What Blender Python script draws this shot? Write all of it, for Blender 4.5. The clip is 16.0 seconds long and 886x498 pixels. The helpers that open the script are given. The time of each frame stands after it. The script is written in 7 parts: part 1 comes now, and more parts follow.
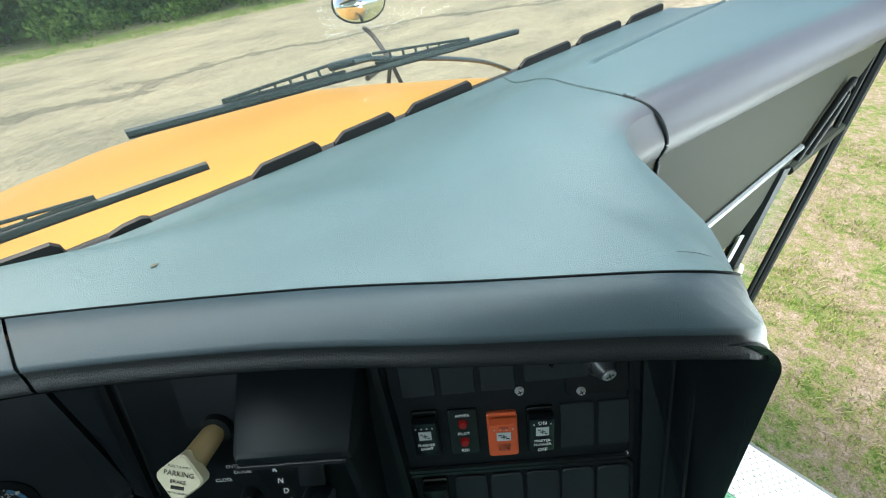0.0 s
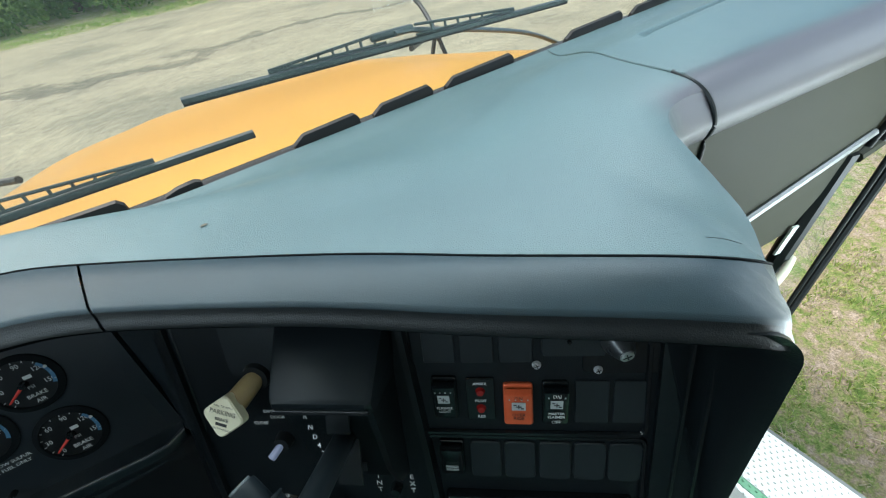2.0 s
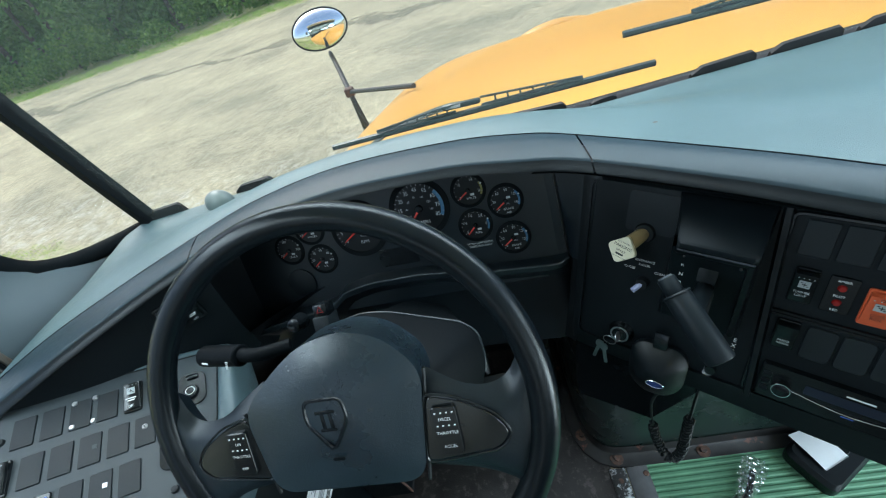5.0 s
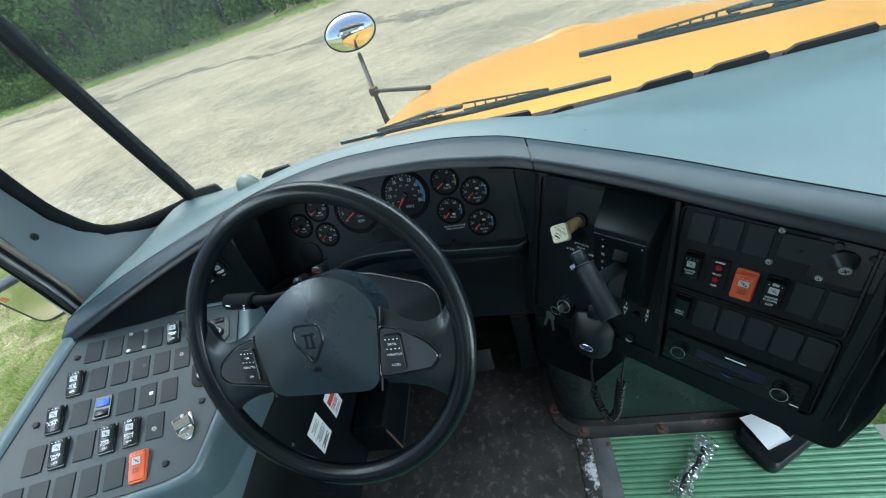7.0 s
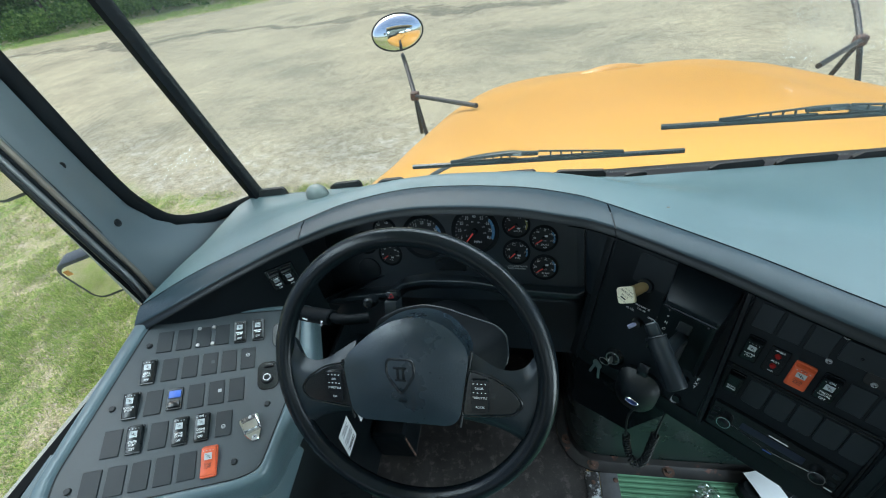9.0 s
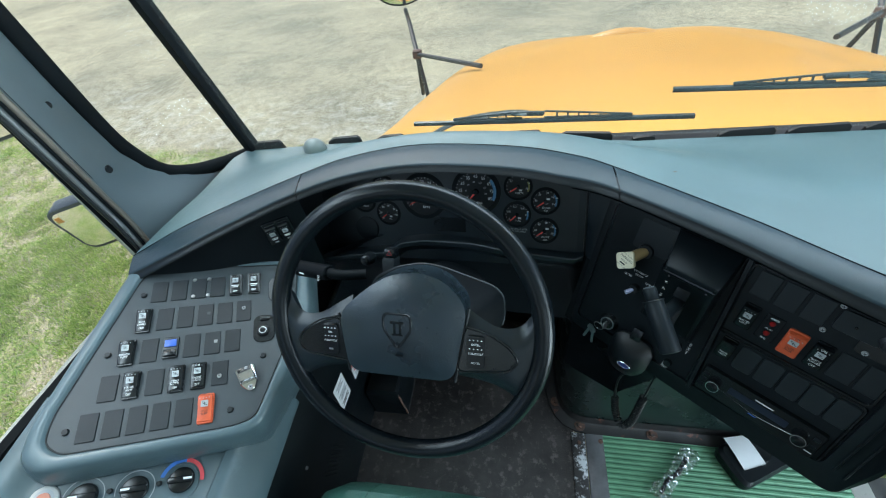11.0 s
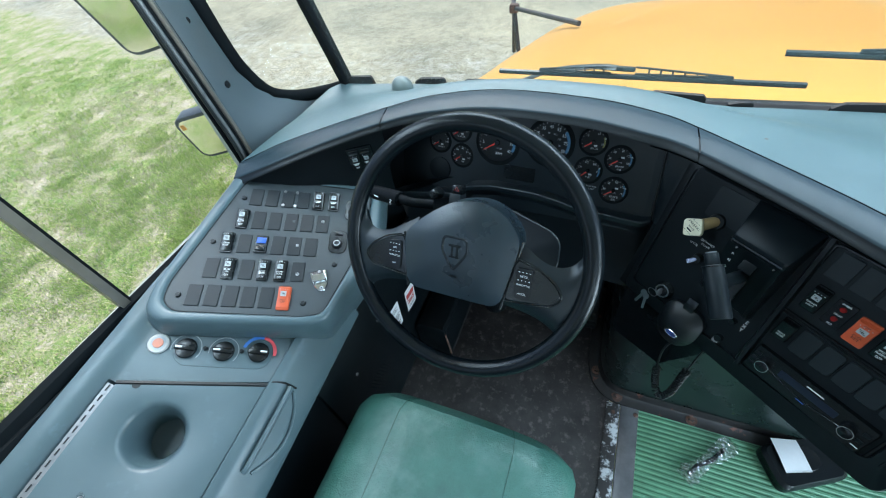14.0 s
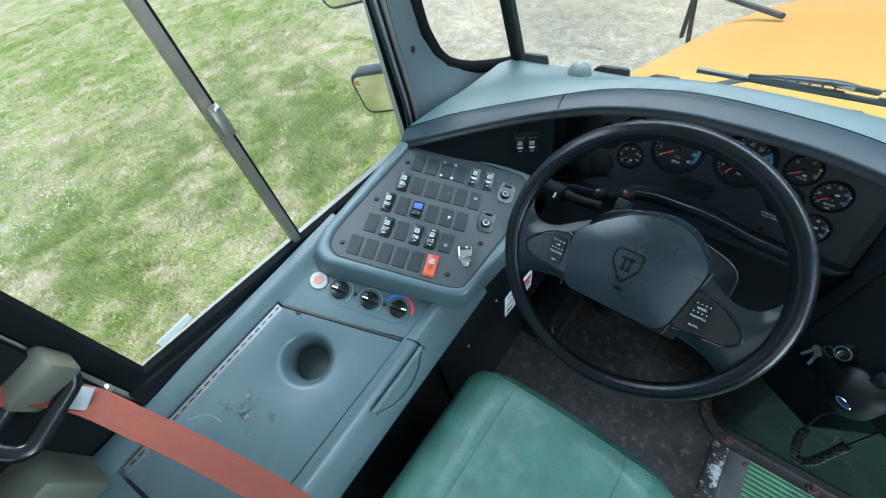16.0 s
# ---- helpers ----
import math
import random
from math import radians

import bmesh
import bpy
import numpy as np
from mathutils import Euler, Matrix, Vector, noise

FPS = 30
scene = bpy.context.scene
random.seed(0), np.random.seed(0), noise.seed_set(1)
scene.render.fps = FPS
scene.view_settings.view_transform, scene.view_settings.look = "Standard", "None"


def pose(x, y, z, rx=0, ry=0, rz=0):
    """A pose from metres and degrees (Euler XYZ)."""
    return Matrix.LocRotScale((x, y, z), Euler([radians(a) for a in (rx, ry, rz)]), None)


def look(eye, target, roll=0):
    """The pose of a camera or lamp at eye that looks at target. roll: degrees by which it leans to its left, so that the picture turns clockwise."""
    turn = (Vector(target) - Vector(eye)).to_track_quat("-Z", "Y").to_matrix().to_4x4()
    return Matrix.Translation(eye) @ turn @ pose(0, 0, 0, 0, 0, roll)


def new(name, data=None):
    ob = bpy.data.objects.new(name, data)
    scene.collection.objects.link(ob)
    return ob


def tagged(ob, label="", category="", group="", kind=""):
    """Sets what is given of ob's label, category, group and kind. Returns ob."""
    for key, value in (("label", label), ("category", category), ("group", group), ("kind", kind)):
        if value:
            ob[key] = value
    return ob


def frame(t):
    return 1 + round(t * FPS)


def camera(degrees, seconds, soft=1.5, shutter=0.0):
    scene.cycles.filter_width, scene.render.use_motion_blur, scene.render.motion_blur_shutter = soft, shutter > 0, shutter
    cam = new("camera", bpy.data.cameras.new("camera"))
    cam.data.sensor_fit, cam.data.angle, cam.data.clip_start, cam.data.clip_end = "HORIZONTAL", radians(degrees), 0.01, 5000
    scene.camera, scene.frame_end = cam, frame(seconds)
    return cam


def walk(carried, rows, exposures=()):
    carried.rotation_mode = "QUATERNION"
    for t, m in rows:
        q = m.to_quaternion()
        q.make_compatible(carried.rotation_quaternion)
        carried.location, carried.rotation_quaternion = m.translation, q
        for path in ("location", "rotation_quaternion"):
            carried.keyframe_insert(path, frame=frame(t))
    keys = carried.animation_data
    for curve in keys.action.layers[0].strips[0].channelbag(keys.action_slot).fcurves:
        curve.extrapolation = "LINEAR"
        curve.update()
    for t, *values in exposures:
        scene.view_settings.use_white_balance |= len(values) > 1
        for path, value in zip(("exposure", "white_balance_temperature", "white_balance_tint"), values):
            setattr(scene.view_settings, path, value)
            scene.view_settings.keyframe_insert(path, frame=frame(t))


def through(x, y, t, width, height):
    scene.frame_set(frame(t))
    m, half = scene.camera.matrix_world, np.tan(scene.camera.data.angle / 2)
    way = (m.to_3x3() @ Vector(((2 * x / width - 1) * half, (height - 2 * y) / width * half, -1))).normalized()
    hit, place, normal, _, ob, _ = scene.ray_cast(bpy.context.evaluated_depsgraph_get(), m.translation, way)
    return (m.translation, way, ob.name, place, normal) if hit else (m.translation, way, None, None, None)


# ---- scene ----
cam = camera(95.3, 16.0, soft=1.1)
PATH = [
    (0, (-0.022, -0.048, 1.105), (0.898, 1.215, -0.143), -7.9),
    (0.5, (-0.014, -0.052, 1.115), (0.886, 1.241, -0.116), -8.3),
    (1, (-0.017, -0.053, 1.108), (0.836, 1.248, -0.148), -8.4),
    (1.5, (-0.023, -0.058, 1.106), (0.775, 1.244, -0.185), -8.6),
    (2, (-0.02, -0.061, 1.109), (0.701, 1.259, -0.21), -9.7),
    (2.5, (-0.011, -0.066, 1.114), (0.591, 1.304, -0.213), -11.6),
    (3, (-0.055, -0.1, 1.143), (0.339, 1.352, -0.175), -14.6),
    (3.5, (-0.142, -0.135, 1.203), (-0.019, 1.38, -0.096), -17.3),
    (4, (-0.243, -0.157, 1.248), (-0.375, 1.372, -0.035), -19.1),
    (4.5, (-0.284, -0.19, 1.231), (-0.569, 1.31, -0.062), -20.5),
    (4.7, (-0.285, -0.191, 1.224), (-0.585, 1.294, -0.082), -20.8),
    (6.8, (-0.13, -0.314, 1.26), (-0.577, 1.153, -0.023), -23.0),
    (7, (-0.163, -0.327, 1.266), (-0.612, 1.146, -0.009), -21.6),
    (7.5, (-0.235, -0.335, 1.3), (-0.676, 1.152, 0.037), -17.9),
    (8, (-0.296, -0.316, 1.394), (-0.731, 1.172, 0.13), -15.1),
    (8.5, (-0.3, -0.318, 1.399), (-0.722, 1.161, 0.12), -13.6),
    (9, (-0.298, -0.316, 1.395), (-0.709, 1.143, 0.09), -12.9),
    (9.2, (-0.303, -0.32, 1.39), (-0.707, 1.131, 0.074), -12.6),
    (11.3, (-0.309, -0.325, 1.366), (-0.702, 1.012, -0.068), -10.9),
    (11.5, (-0.317, -0.333, 1.336), (-0.707, 0.993, -0.11), -10.6),
    (12, (-0.31, -0.327, 1.319), (-0.688, 0.985, -0.141), -9.6),
    (12.5, (-0.304, -0.345, 1.304), (-0.7, 0.953, -0.165), -9.0),
    (13, (-0.284, -0.393, 1.289), (-0.746, 0.872, -0.189), -9.7),
    (13.5, (-0.276, -0.399, 1.325), (-0.843, 0.823, -0.153), -11.3),
    (14, (-0.285, -0.399, 1.365), (-0.967, 0.765, -0.111), -12.8),
    (14.5, (-0.286, -0.399, 1.365), (-1.084, 0.687, -0.113), -13.9),
    (15, (-0.342, -0.437, 1.401), (-1.242, 0.55, -0.087), -14.9),
    (15.5, (-0.406, -0.441, 1.42), (-1.361, 0.476, -0.078), -14.5),
    (16, (-0.419, -0.446, 1.417), (-1.4, 0.42, -0.095), -14.3),
]
EXPOSURES = [(0.0, 1.25, 6900, 10), (1.0, 1.06, 6750, 10), (2.0, 1.04, 6650, 10), (3.0, 1.08, 6600, 10), (4.5, 1.13, 6400, 10), (7.0, 1.18, 6300, 10), (8.0, 1.12, 6350, 10), (9.0, 0.98, 6350, 10), (11.5, 1.08, 6200, 10), (12.5, 1.18, 6100, 10), (13.5, 1.25, 5950, 10), (16.0, 1.22, 5950, 10)]
walk(cam, [(t, look(eye, target, roll)) for t, eye, target, roll in PATH], EXPOSURES)

# ---- light ----
world = bpy.data.worlds.new("sky")
scene.world = world
world.use_nodes = True
wn = world.node_tree
sky = wn.nodes.new("ShaderNodeTexSky")
sky.sky_type, sky.sun_disc = "NISHITA", False
sky.sun_elevation, sky.sun_rotation = radians(57), radians(-33)
sky.dust_density, sky.ozone_density = 3.0, 1.0
wn.links.new(sky.outputs[0], wn.nodes["Background"].inputs[0])
wn.nodes["Background"].inputs[1].default_value = 0.15
sun = new("sun", bpy.data.lights.new("sun", "SUN"))
sun.data.energy, sun.data.angle, sun.data.color = 1.5, radians(25), (1.0, 0.96, 0.90)
sun.matrix_world = look((-9, 14, 26), (0, 0, 0))
scene.view_settings.exposure = 1.15


def sky_lamp(name, at, target, w, h, power):
    """Sky light that comes in through the upper part of an opening."""
    d = bpy.data.lights.new(name, "AREA")
    d.shape, d.size, d.size_y, d.energy, d.color = "RECTANGLE", w, h, power, (0.74, 0.92, 1.0)
    ob = new(name, d)
    ob.matrix_world = look(at, target)
    return ob


sky_lamp("windshield_sky", (0.05, 0.43, 1.50), (0.0, -0.3, 0.6), 2.1, 0.22, 11)
sky_lamp("driver_window_sky", (-1.12, -0.22, 1.50), (-0.5, -0.2, 0.5), 0.75, 0.20, 2.8)
sky_lamp("entrance_sky", (1.14, -0.42, 1.20), (0.1, -0.1, 0.0), 0.80, 0.60, 3.5)
sky_lamp("entrance_low_sky", (1.18, -0.72, 0.42), (0.0, -0.05, 0.10), 0.70, 0.75, 12)
sky_lamp("rear_windows_sky", (1.0, -2.0, 1.25), (-0.6, -0.2, 0.5), 2.2, 0.6, 5)
sky_lamp("rear_windows_sky", (-1.0, -2.2, 1.25), (-0.3, -0.2, 0.5), 2.0, 0.6, 0.8)


# ---- materials ----
def material(name, base, rough=0.5, metal=0.0, var=0.15, scale=6.0, grain=0.0, gscale=300.0, spots=None, spot_scale=9.0, spot_at=0.6, coat=0.0, emit=0.0, cells=False, soft=0.08, spec=0.5, wrinkle=0.0, wscale=60.0):
    """A Principled surface with broad tone variation, optional stains, and fine relief."""
    m = bpy.data.materials.new(name)
    m.use_nodes = True
    nt = m.node_tree
    n, l = nt.nodes, nt.links
    b = n["Principled BSDF"]
    b.inputs["Metallic"].default_value = metal
    b.inputs["Coat Weight"].default_value = coat
    b.inputs["Specular IOR Level"].default_value = spec
    geo = n.new("ShaderNodeNewGeometry")
    big = n.new("ShaderNodeTexNoise")
    big.inputs["Scale"].default_value, big.inputs["Detail"].default_value, big.inputs["Roughness"].default_value = scale, 6, 0.62
    l.new(geo.outputs["Position"], big.inputs["Vector"])
    ramp = n.new("ShaderNodeValToRGB")
    lo, hi = [tuple(max(0, c * (1 + k * var)) for c in base[:3]) + (1,) for k in (-1, 1)]
    ramp.color_ramp.elements[0].color, ramp.color_ramp.elements[1].color = lo, hi
    ramp.color_ramp.elements[0].position, ramp.color_ramp.elements[1].position = 0.3, 0.7
    l.new(big.outputs["Fac"], ramp.inputs[0])
    colour = ramp.outputs[0]
    if spots:
        sp = n.new("ShaderNodeTexNoise")
        sp.inputs["Scale"].default_value, sp.inputs["Detail"].default_value, sp.inputs["Roughness"].default_value = spot_scale, 9, 0.68
        l.new(geo.outputs["Position"], sp.inputs["Vector"])
        r2 = n.new("ShaderNodeValToRGB")
        r2.color_ramp.elements[0].position, r2.color_ramp.elements[1].position = spot_at, spot_at + soft
        l.new(sp.outputs["Fac"], r2.inputs[0])
        mix = n.new("ShaderNodeMix")
        mix.data_type = "RGBA"
        l.new(r2.outputs[0], mix.inputs["Factor"])
        l.new(colour, mix.inputs[6])
        mix.inputs[7].default_value = (*spots, 1)
        colour = mix.outputs[2]
    l.new(colour, b.inputs["Base Color"])
    rr = n.new("ShaderNodeMapRange")
    rr.inputs["To Min"].default_value, rr.inputs["To Max"].default_value = max(0.02, rough - 0.09), min(1, rough + 0.09)
    l.new(big.outputs["Fac"], rr.inputs["Value"])
    l.new(rr.outputs[0], b.inputs["Roughness"])
    if grain:
        if cells:
            g = n.new("ShaderNodeTexVoronoi")
            g.feature = "DISTANCE_TO_EDGE"
            out = g.outputs["Distance"]
        else:
            g = n.new("ShaderNodeTexNoise")
            g.inputs["Detail"].default_value = 4
            out = g.outputs["Fac"]
        g.inputs["Scale"].default_value = gscale
        l.new(geo.outputs["Position"], g.inputs["Vector"])
        bump = n.new("ShaderNodeBump")
        bump.inputs["Strength"].default_value, bump.inputs["Distance"].default_value = grain, 0.002
        l.new(out, bump.inputs["Height"])
        l.new(bump.outputs[0], b.inputs["Normal"])
        if wrinkle:
            wt = n.new("ShaderNodeTexNoise")
            wt.inputs["Scale"].default_value, wt.inputs["Detail"].default_value, wt.inputs["Roughness"].default_value, wt.inputs["Distortion"].default_value = wscale, 5, 0.6, 1.2
            l.new(geo.outputs["Position"], wt.inputs["Vector"])
            wb = n.new("ShaderNodeBump")
            wb.inputs["Strength"].default_value, wb.inputs["Distance"].default_value = wrinkle, 0.006
            l.new(wt.outputs["Fac"], wb.inputs["Height"])
            l.new(wb.outputs[0], bump.inputs["Normal"])
    if emit:
        l.new(colour, b.inputs["Emission Color"])
        b.inputs["Emission Strength"].default_value = emit
    return m


def glass(name, tint=(1, 1, 1), veil=0.0):
    m = bpy.data.materials.new(name)
    m.use_nodes = True
    n, l = m.node_tree.nodes, m.node_tree.links
    n.clear()
    tr, gl, lw, pw, mu, ad, mx, out = (n.new("ShaderNode" + k) for k in ("BsdfTransparent", "BsdfGlossy", "LayerWeight", "Math", "Math", "Math", "MixShader", "OutputMaterial"))
    tr.inputs[0].default_value = (*tint, 1)
    gl.inputs["Roughness"].default_value = 0.02
    pw.operation, mu.operation, ad.operation = "POWER", "MULTIPLY", "ADD"
    pw.inputs[1].default_value, mu.inputs[1].default_value, ad.inputs[1].default_value = 5.0, 0.12, 0.003
    l.new(lw.outputs["Facing"], pw.inputs[0])
    l.new(pw.outputs[0], mu.inputs[0])
    l.new(mu.outputs[0], ad.inputs[0])
    l.new(ad.outputs[0], mx.inputs[0])
    l.new(tr.outputs[0], mx.inputs[1])
    l.new(gl.outputs[0], mx.inputs[2])
    # pale diffuse veil mixed into the pane for reflected haze and dirt
    if veil:
        df, nz, rp, m2 = (n.new("ShaderNode" + k) for k in ("BsdfDiffuse", "TexNoise", "MapRange", "MixShader"))
        df.inputs[0].default_value = (0.75, 0.80, 0.76, 1)
        nz.inputs["Scale"].default_value, nz.inputs["Detail"].default_value = 2.2, 7
        gp = n.new("ShaderNodeNewGeometry")
        l.new(gp.outputs["Position"], nz.inputs["Vector"])
        rp.inputs["From Min"].default_value, rp.inputs["From Max"].default_value = 0.3, 0.75
        rp.inputs["To Min"].default_value, rp.inputs["To Max"].default_value = veil * 0.5, veil * 1.6
        l.new(nz.outputs["Fac"], rp.inputs["Value"])
        l.new(rp.outputs[0], m2.inputs[0])
        l.new(mx.outputs[0], m2.inputs[1])
        l.new(df.outputs[0], m2.inputs[2])
        mx = m2
    l.new(mx.outputs[0], out.inputs[0])
    return m


PAD = material("dash_vinyl", (0.072, 0.116, 0.123), 0.42, wrinkle=0.085, wscale=42, var=0.13, scale=3.5, grain=0.24, gscale=620, cells=True, spots=(0.088, 0.134, 0.144), spot_scale=5, spot_at=0.58, soft=0.16)
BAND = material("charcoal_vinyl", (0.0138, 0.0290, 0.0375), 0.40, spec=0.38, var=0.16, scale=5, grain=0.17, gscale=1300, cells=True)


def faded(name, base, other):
    """The vinyl of base, blended to another colour where it rolls down at the entrance edge."""
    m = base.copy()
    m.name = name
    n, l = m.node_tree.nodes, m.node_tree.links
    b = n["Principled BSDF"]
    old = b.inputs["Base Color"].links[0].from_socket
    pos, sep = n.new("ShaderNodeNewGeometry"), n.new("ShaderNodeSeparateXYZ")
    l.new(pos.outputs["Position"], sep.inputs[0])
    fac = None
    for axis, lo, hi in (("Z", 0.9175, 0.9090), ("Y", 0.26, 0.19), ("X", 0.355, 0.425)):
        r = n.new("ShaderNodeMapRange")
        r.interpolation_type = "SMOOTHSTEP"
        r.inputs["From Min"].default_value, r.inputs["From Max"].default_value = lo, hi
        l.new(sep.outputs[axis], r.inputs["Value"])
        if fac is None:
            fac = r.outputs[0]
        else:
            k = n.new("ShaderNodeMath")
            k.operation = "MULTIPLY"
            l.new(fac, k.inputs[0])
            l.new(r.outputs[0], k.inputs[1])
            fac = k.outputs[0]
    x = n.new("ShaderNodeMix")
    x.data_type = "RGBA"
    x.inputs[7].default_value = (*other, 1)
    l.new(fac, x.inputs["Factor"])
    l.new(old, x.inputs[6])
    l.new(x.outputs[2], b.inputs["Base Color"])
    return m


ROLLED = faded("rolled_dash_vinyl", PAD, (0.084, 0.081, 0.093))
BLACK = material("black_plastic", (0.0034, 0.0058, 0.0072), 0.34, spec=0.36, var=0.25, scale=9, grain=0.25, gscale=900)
HOODPL = material("smooth_black_plastic", (0.0042, 0.0074, 0.0096), 0.50, spec=0.20, var=0.2, scale=8, grain=0.05, gscale=1200)
GLOSS = material("black_gloss_plastic", (0.0038, 0.0056, 0.0068), 0.25, var=0.3, scale=7)
PANEL = material("panel_plastic", (0.0036, 0.0062, 0.0080), 0.40, spec=0.24, var=0.15, scale=10, grain=0.25, gscale=1200)
BLANK = material("blank_plastic", (0.0082, 0.0124, 0.0152), 0.48, spec=0.35, var=0.12, scale=25, grain=0.2, gscale=900)
CONSOLE = material("console_plastic", (0.068, 0.104, 0.117), 0.31, var=0.09, scale=5, grain=0.14, gscale=1100, spots=(0.080, 0.122, 0.142), spot_scale=14, spot_at=0.60)
PLATE = material("switch_plate", (0.027, 0.037, 0.042), 0.48, var=0.10, scale=8, grain=0.25, gscale=1000)
LEATHER = material("wheel_vinyl", (0.0145, 0.0250, 0.0330), 0.29, spec=0.62, var=0.2, scale=14, wrinkle=0.10, wscale=150, grain=0.10, gscale=800, cells=True)
SPOKE = material("spoke_vinyl", (0.0082, 0.0136, 0.0175), 0.32, spec=0.42, var=0.2, scale=14, wrinkle=0.10, wscale=150, grain=0.10, gscale=800, cells=True)
RIM = material("rim_rubber", (0.0040, 0.0064, 0.0082), 0.22, spec=0.28, wrinkle=0.05, wscale=160, var=0.25, scale=22, grain=0.12, gscale=700)
SEAT = material("green_seat_vinyl", (0.046, 0.140, 0.112), 0.36, wrinkle=0.42, wscale=60, var=0.24, scale=11, grain=0.60, gscale=260, cells=True, coat=0.12, spots=(0.098, 0.205, 0.178), spot_scale=9, spot_at=0.50, soft=0.20)
YELLOW = material("school_yellow_paint", (0.60, 0.312, 0.058), 0.42, var=0.07, scale=2.2, coat=0.14, spots=(0.56, 0.29, 0.06), spot_scale=9, spot_at=0.66)
PILLAR = material("pillar_trim", (0.058, 0.080, 0.090), 0.45, var=0.08, scale=6, grain=0.2, gscale=800)
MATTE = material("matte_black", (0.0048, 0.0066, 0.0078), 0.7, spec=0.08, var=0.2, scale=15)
RUBBER = material("rubber", (0.0072, 0.0096, 0.0108), 0.5, spec=0.35, var=0.25, scale=15)
BRONZE = material("anodised_frame", (0.165, 0.150, 0.126), 0.35, metal=0.5, var=0.15, scale=12)
STEEL = material("steel", (0.45, 0.46, 0.47), 0.3, metal=1.0, var=0.2, scale=40)
CHROME = material("chrome", (0.75, 0.76, 0.77), 0.12, metal=1.0, var=0.1, scale=60)
RUST = material("rusty_steel", (0.115, 0.060, 0.042), 0.75, var=0.4, scale=80, spots=(0.06, 0.045, 0.04), spot_scale=120, spot_at=0.5)
FLOOR = material("worn_floor_rubber", (0.025, 0.022, 0.0215), 0.46, var=0.7, scale=11, grain=0.5, gscale=260, spots=(0.100, 0.085, 0.081), spot_scale=40, spot_at=0.53, soft=0.13)
MAT = material("green_mat_rubber", (0.100, 0.245, 0.140), 0.55, var=0.25, scale=9, grain=0.2, gscale=500, spots=(0.15, 0.27, 0.18), spot_scale=22, spot_at=0.62)
WHITE = material("white_step_rubber", (0.62, 0.61, 0.58), 0.6, var=0.10, scale=12, spots=(0.40, 0.37, 0.32), spot_scale=30, spot_at=0.62)
WALLGREY = material("grey_wall_paint", (0.30, 0.30, 0.27), 0.5, var=0.06, scale=4)
CEILING = material("ceiling_paint", (0.65, 0.65, 0.63), 0.6, var=0.04, scale=4)
DARKMETAL = material("black_painted_metal", (0.010, 0.0185, 0.0165), 0.28, var=0.3, scale=8)
GLASS = glass("window_glass", (0.95, 0.975, 0.96), 0.016)
WSGLASS = glass("windshield_glass", (0.93, 0.96, 0.95), 0.032)
MIRROR = material("mirror_silver", (0.86, 0.88, 0.88), 0.02, metal=1.0, var=0.0)

WORLD_AT = {}


# ---- mesh helpers ----
def finish(name, bm, mat, smooth=True):
    me = bpy.data.meshes.new(name)
    bmesh.ops.recalc_face_normals(bm, faces=bm.faces[:])
    c = Vector()
    for v in bm.verts:
        c += v.co
    c /= max(1, len(bm.verts))
    bmesh.ops.translate(bm, verts=bm.verts[:], vec=-c)
    if smooth:
        for f in bm.faces:
            f.smooth = True
        for e in bm.edges:
            e.smooth = not (len(e.link_faces) == 2 and e.calc_face_angle(0) > radians(38))
    bm.to_mesh(me)
    bm.free()
    for m in (mat if isinstance(mat, (list, tuple)) else [mat]):
        me.materials.append(m)
    ob = new(name, me)
    ob.location = c
    WORLD_AT[ob.name] = c
    return ob


def part(name, bm, mat, parent=None, label="", smooth=True):
    """Links a bmesh, given in world coordinates, as one mesh under a thing or a part."""
    ob = finish(name, bm, mat, smooth)
    if parent is not None:
        ob.parent = parent
        ob.location = WORLD_AT[ob.name] - WORLD_AT[parent.name]
    return tagged(ob, label)


def thing(name, at, label, category, group=""):
    ob = new(name)
    ob.location = at
    ob.empty_display_size = 0.05
    WORLD_AT[ob.name] = Vector(at)
    return tagged(ob, label, category, group)


def box(size, m=Matrix(), bevel=0.0, bm=None, segs=2):
    own = bm or bmesh.new()
    r = bmesh.ops.create_cube(own, size=1.0)
    bmesh.ops.transform(own, verts=r["verts"], matrix=m @ Matrix.Diagonal((*size, 1)))
    if bevel:
        fs = {f for v in r["verts"] for f in v.link_faces}
        es = {e for f in fs for e in f.edges}
        bmesh.ops.bevel(own, geom=list(es), offset=bevel, segments=segs, profile=0.5, affect="EDGES", clamp_overlap=True)
    return own


def cyl(r1, r2, h, m=Matrix(), n=24, bm=None, bevel=0.0):
    """A cone or cylinder that stands on the local origin along z."""
    own = bm or bmesh.new()
    r = bmesh.ops.create_cone(own, cap_ends=True, segments=n, radius1=r1, radius2=r2, depth=h)
    if bevel:
        es = {e for v in r["verts"] for e in v.link_edges if e.calc_face_angle(0) > 0.8}
        vs = set(r["verts"])
        out = bmesh.ops.bevel(own, geom=list(es), offset=bevel, segments=2, profile=0.5, affect="EDGES")
        vs = {v for v in vs if v.is_valid} | set(out["verts"])
    else:
        vs = r["verts"]
    bmesh.ops.transform(own, verts=list(vs), matrix=m @ Matrix.Translation((0, 0, h / 2)))
    return own


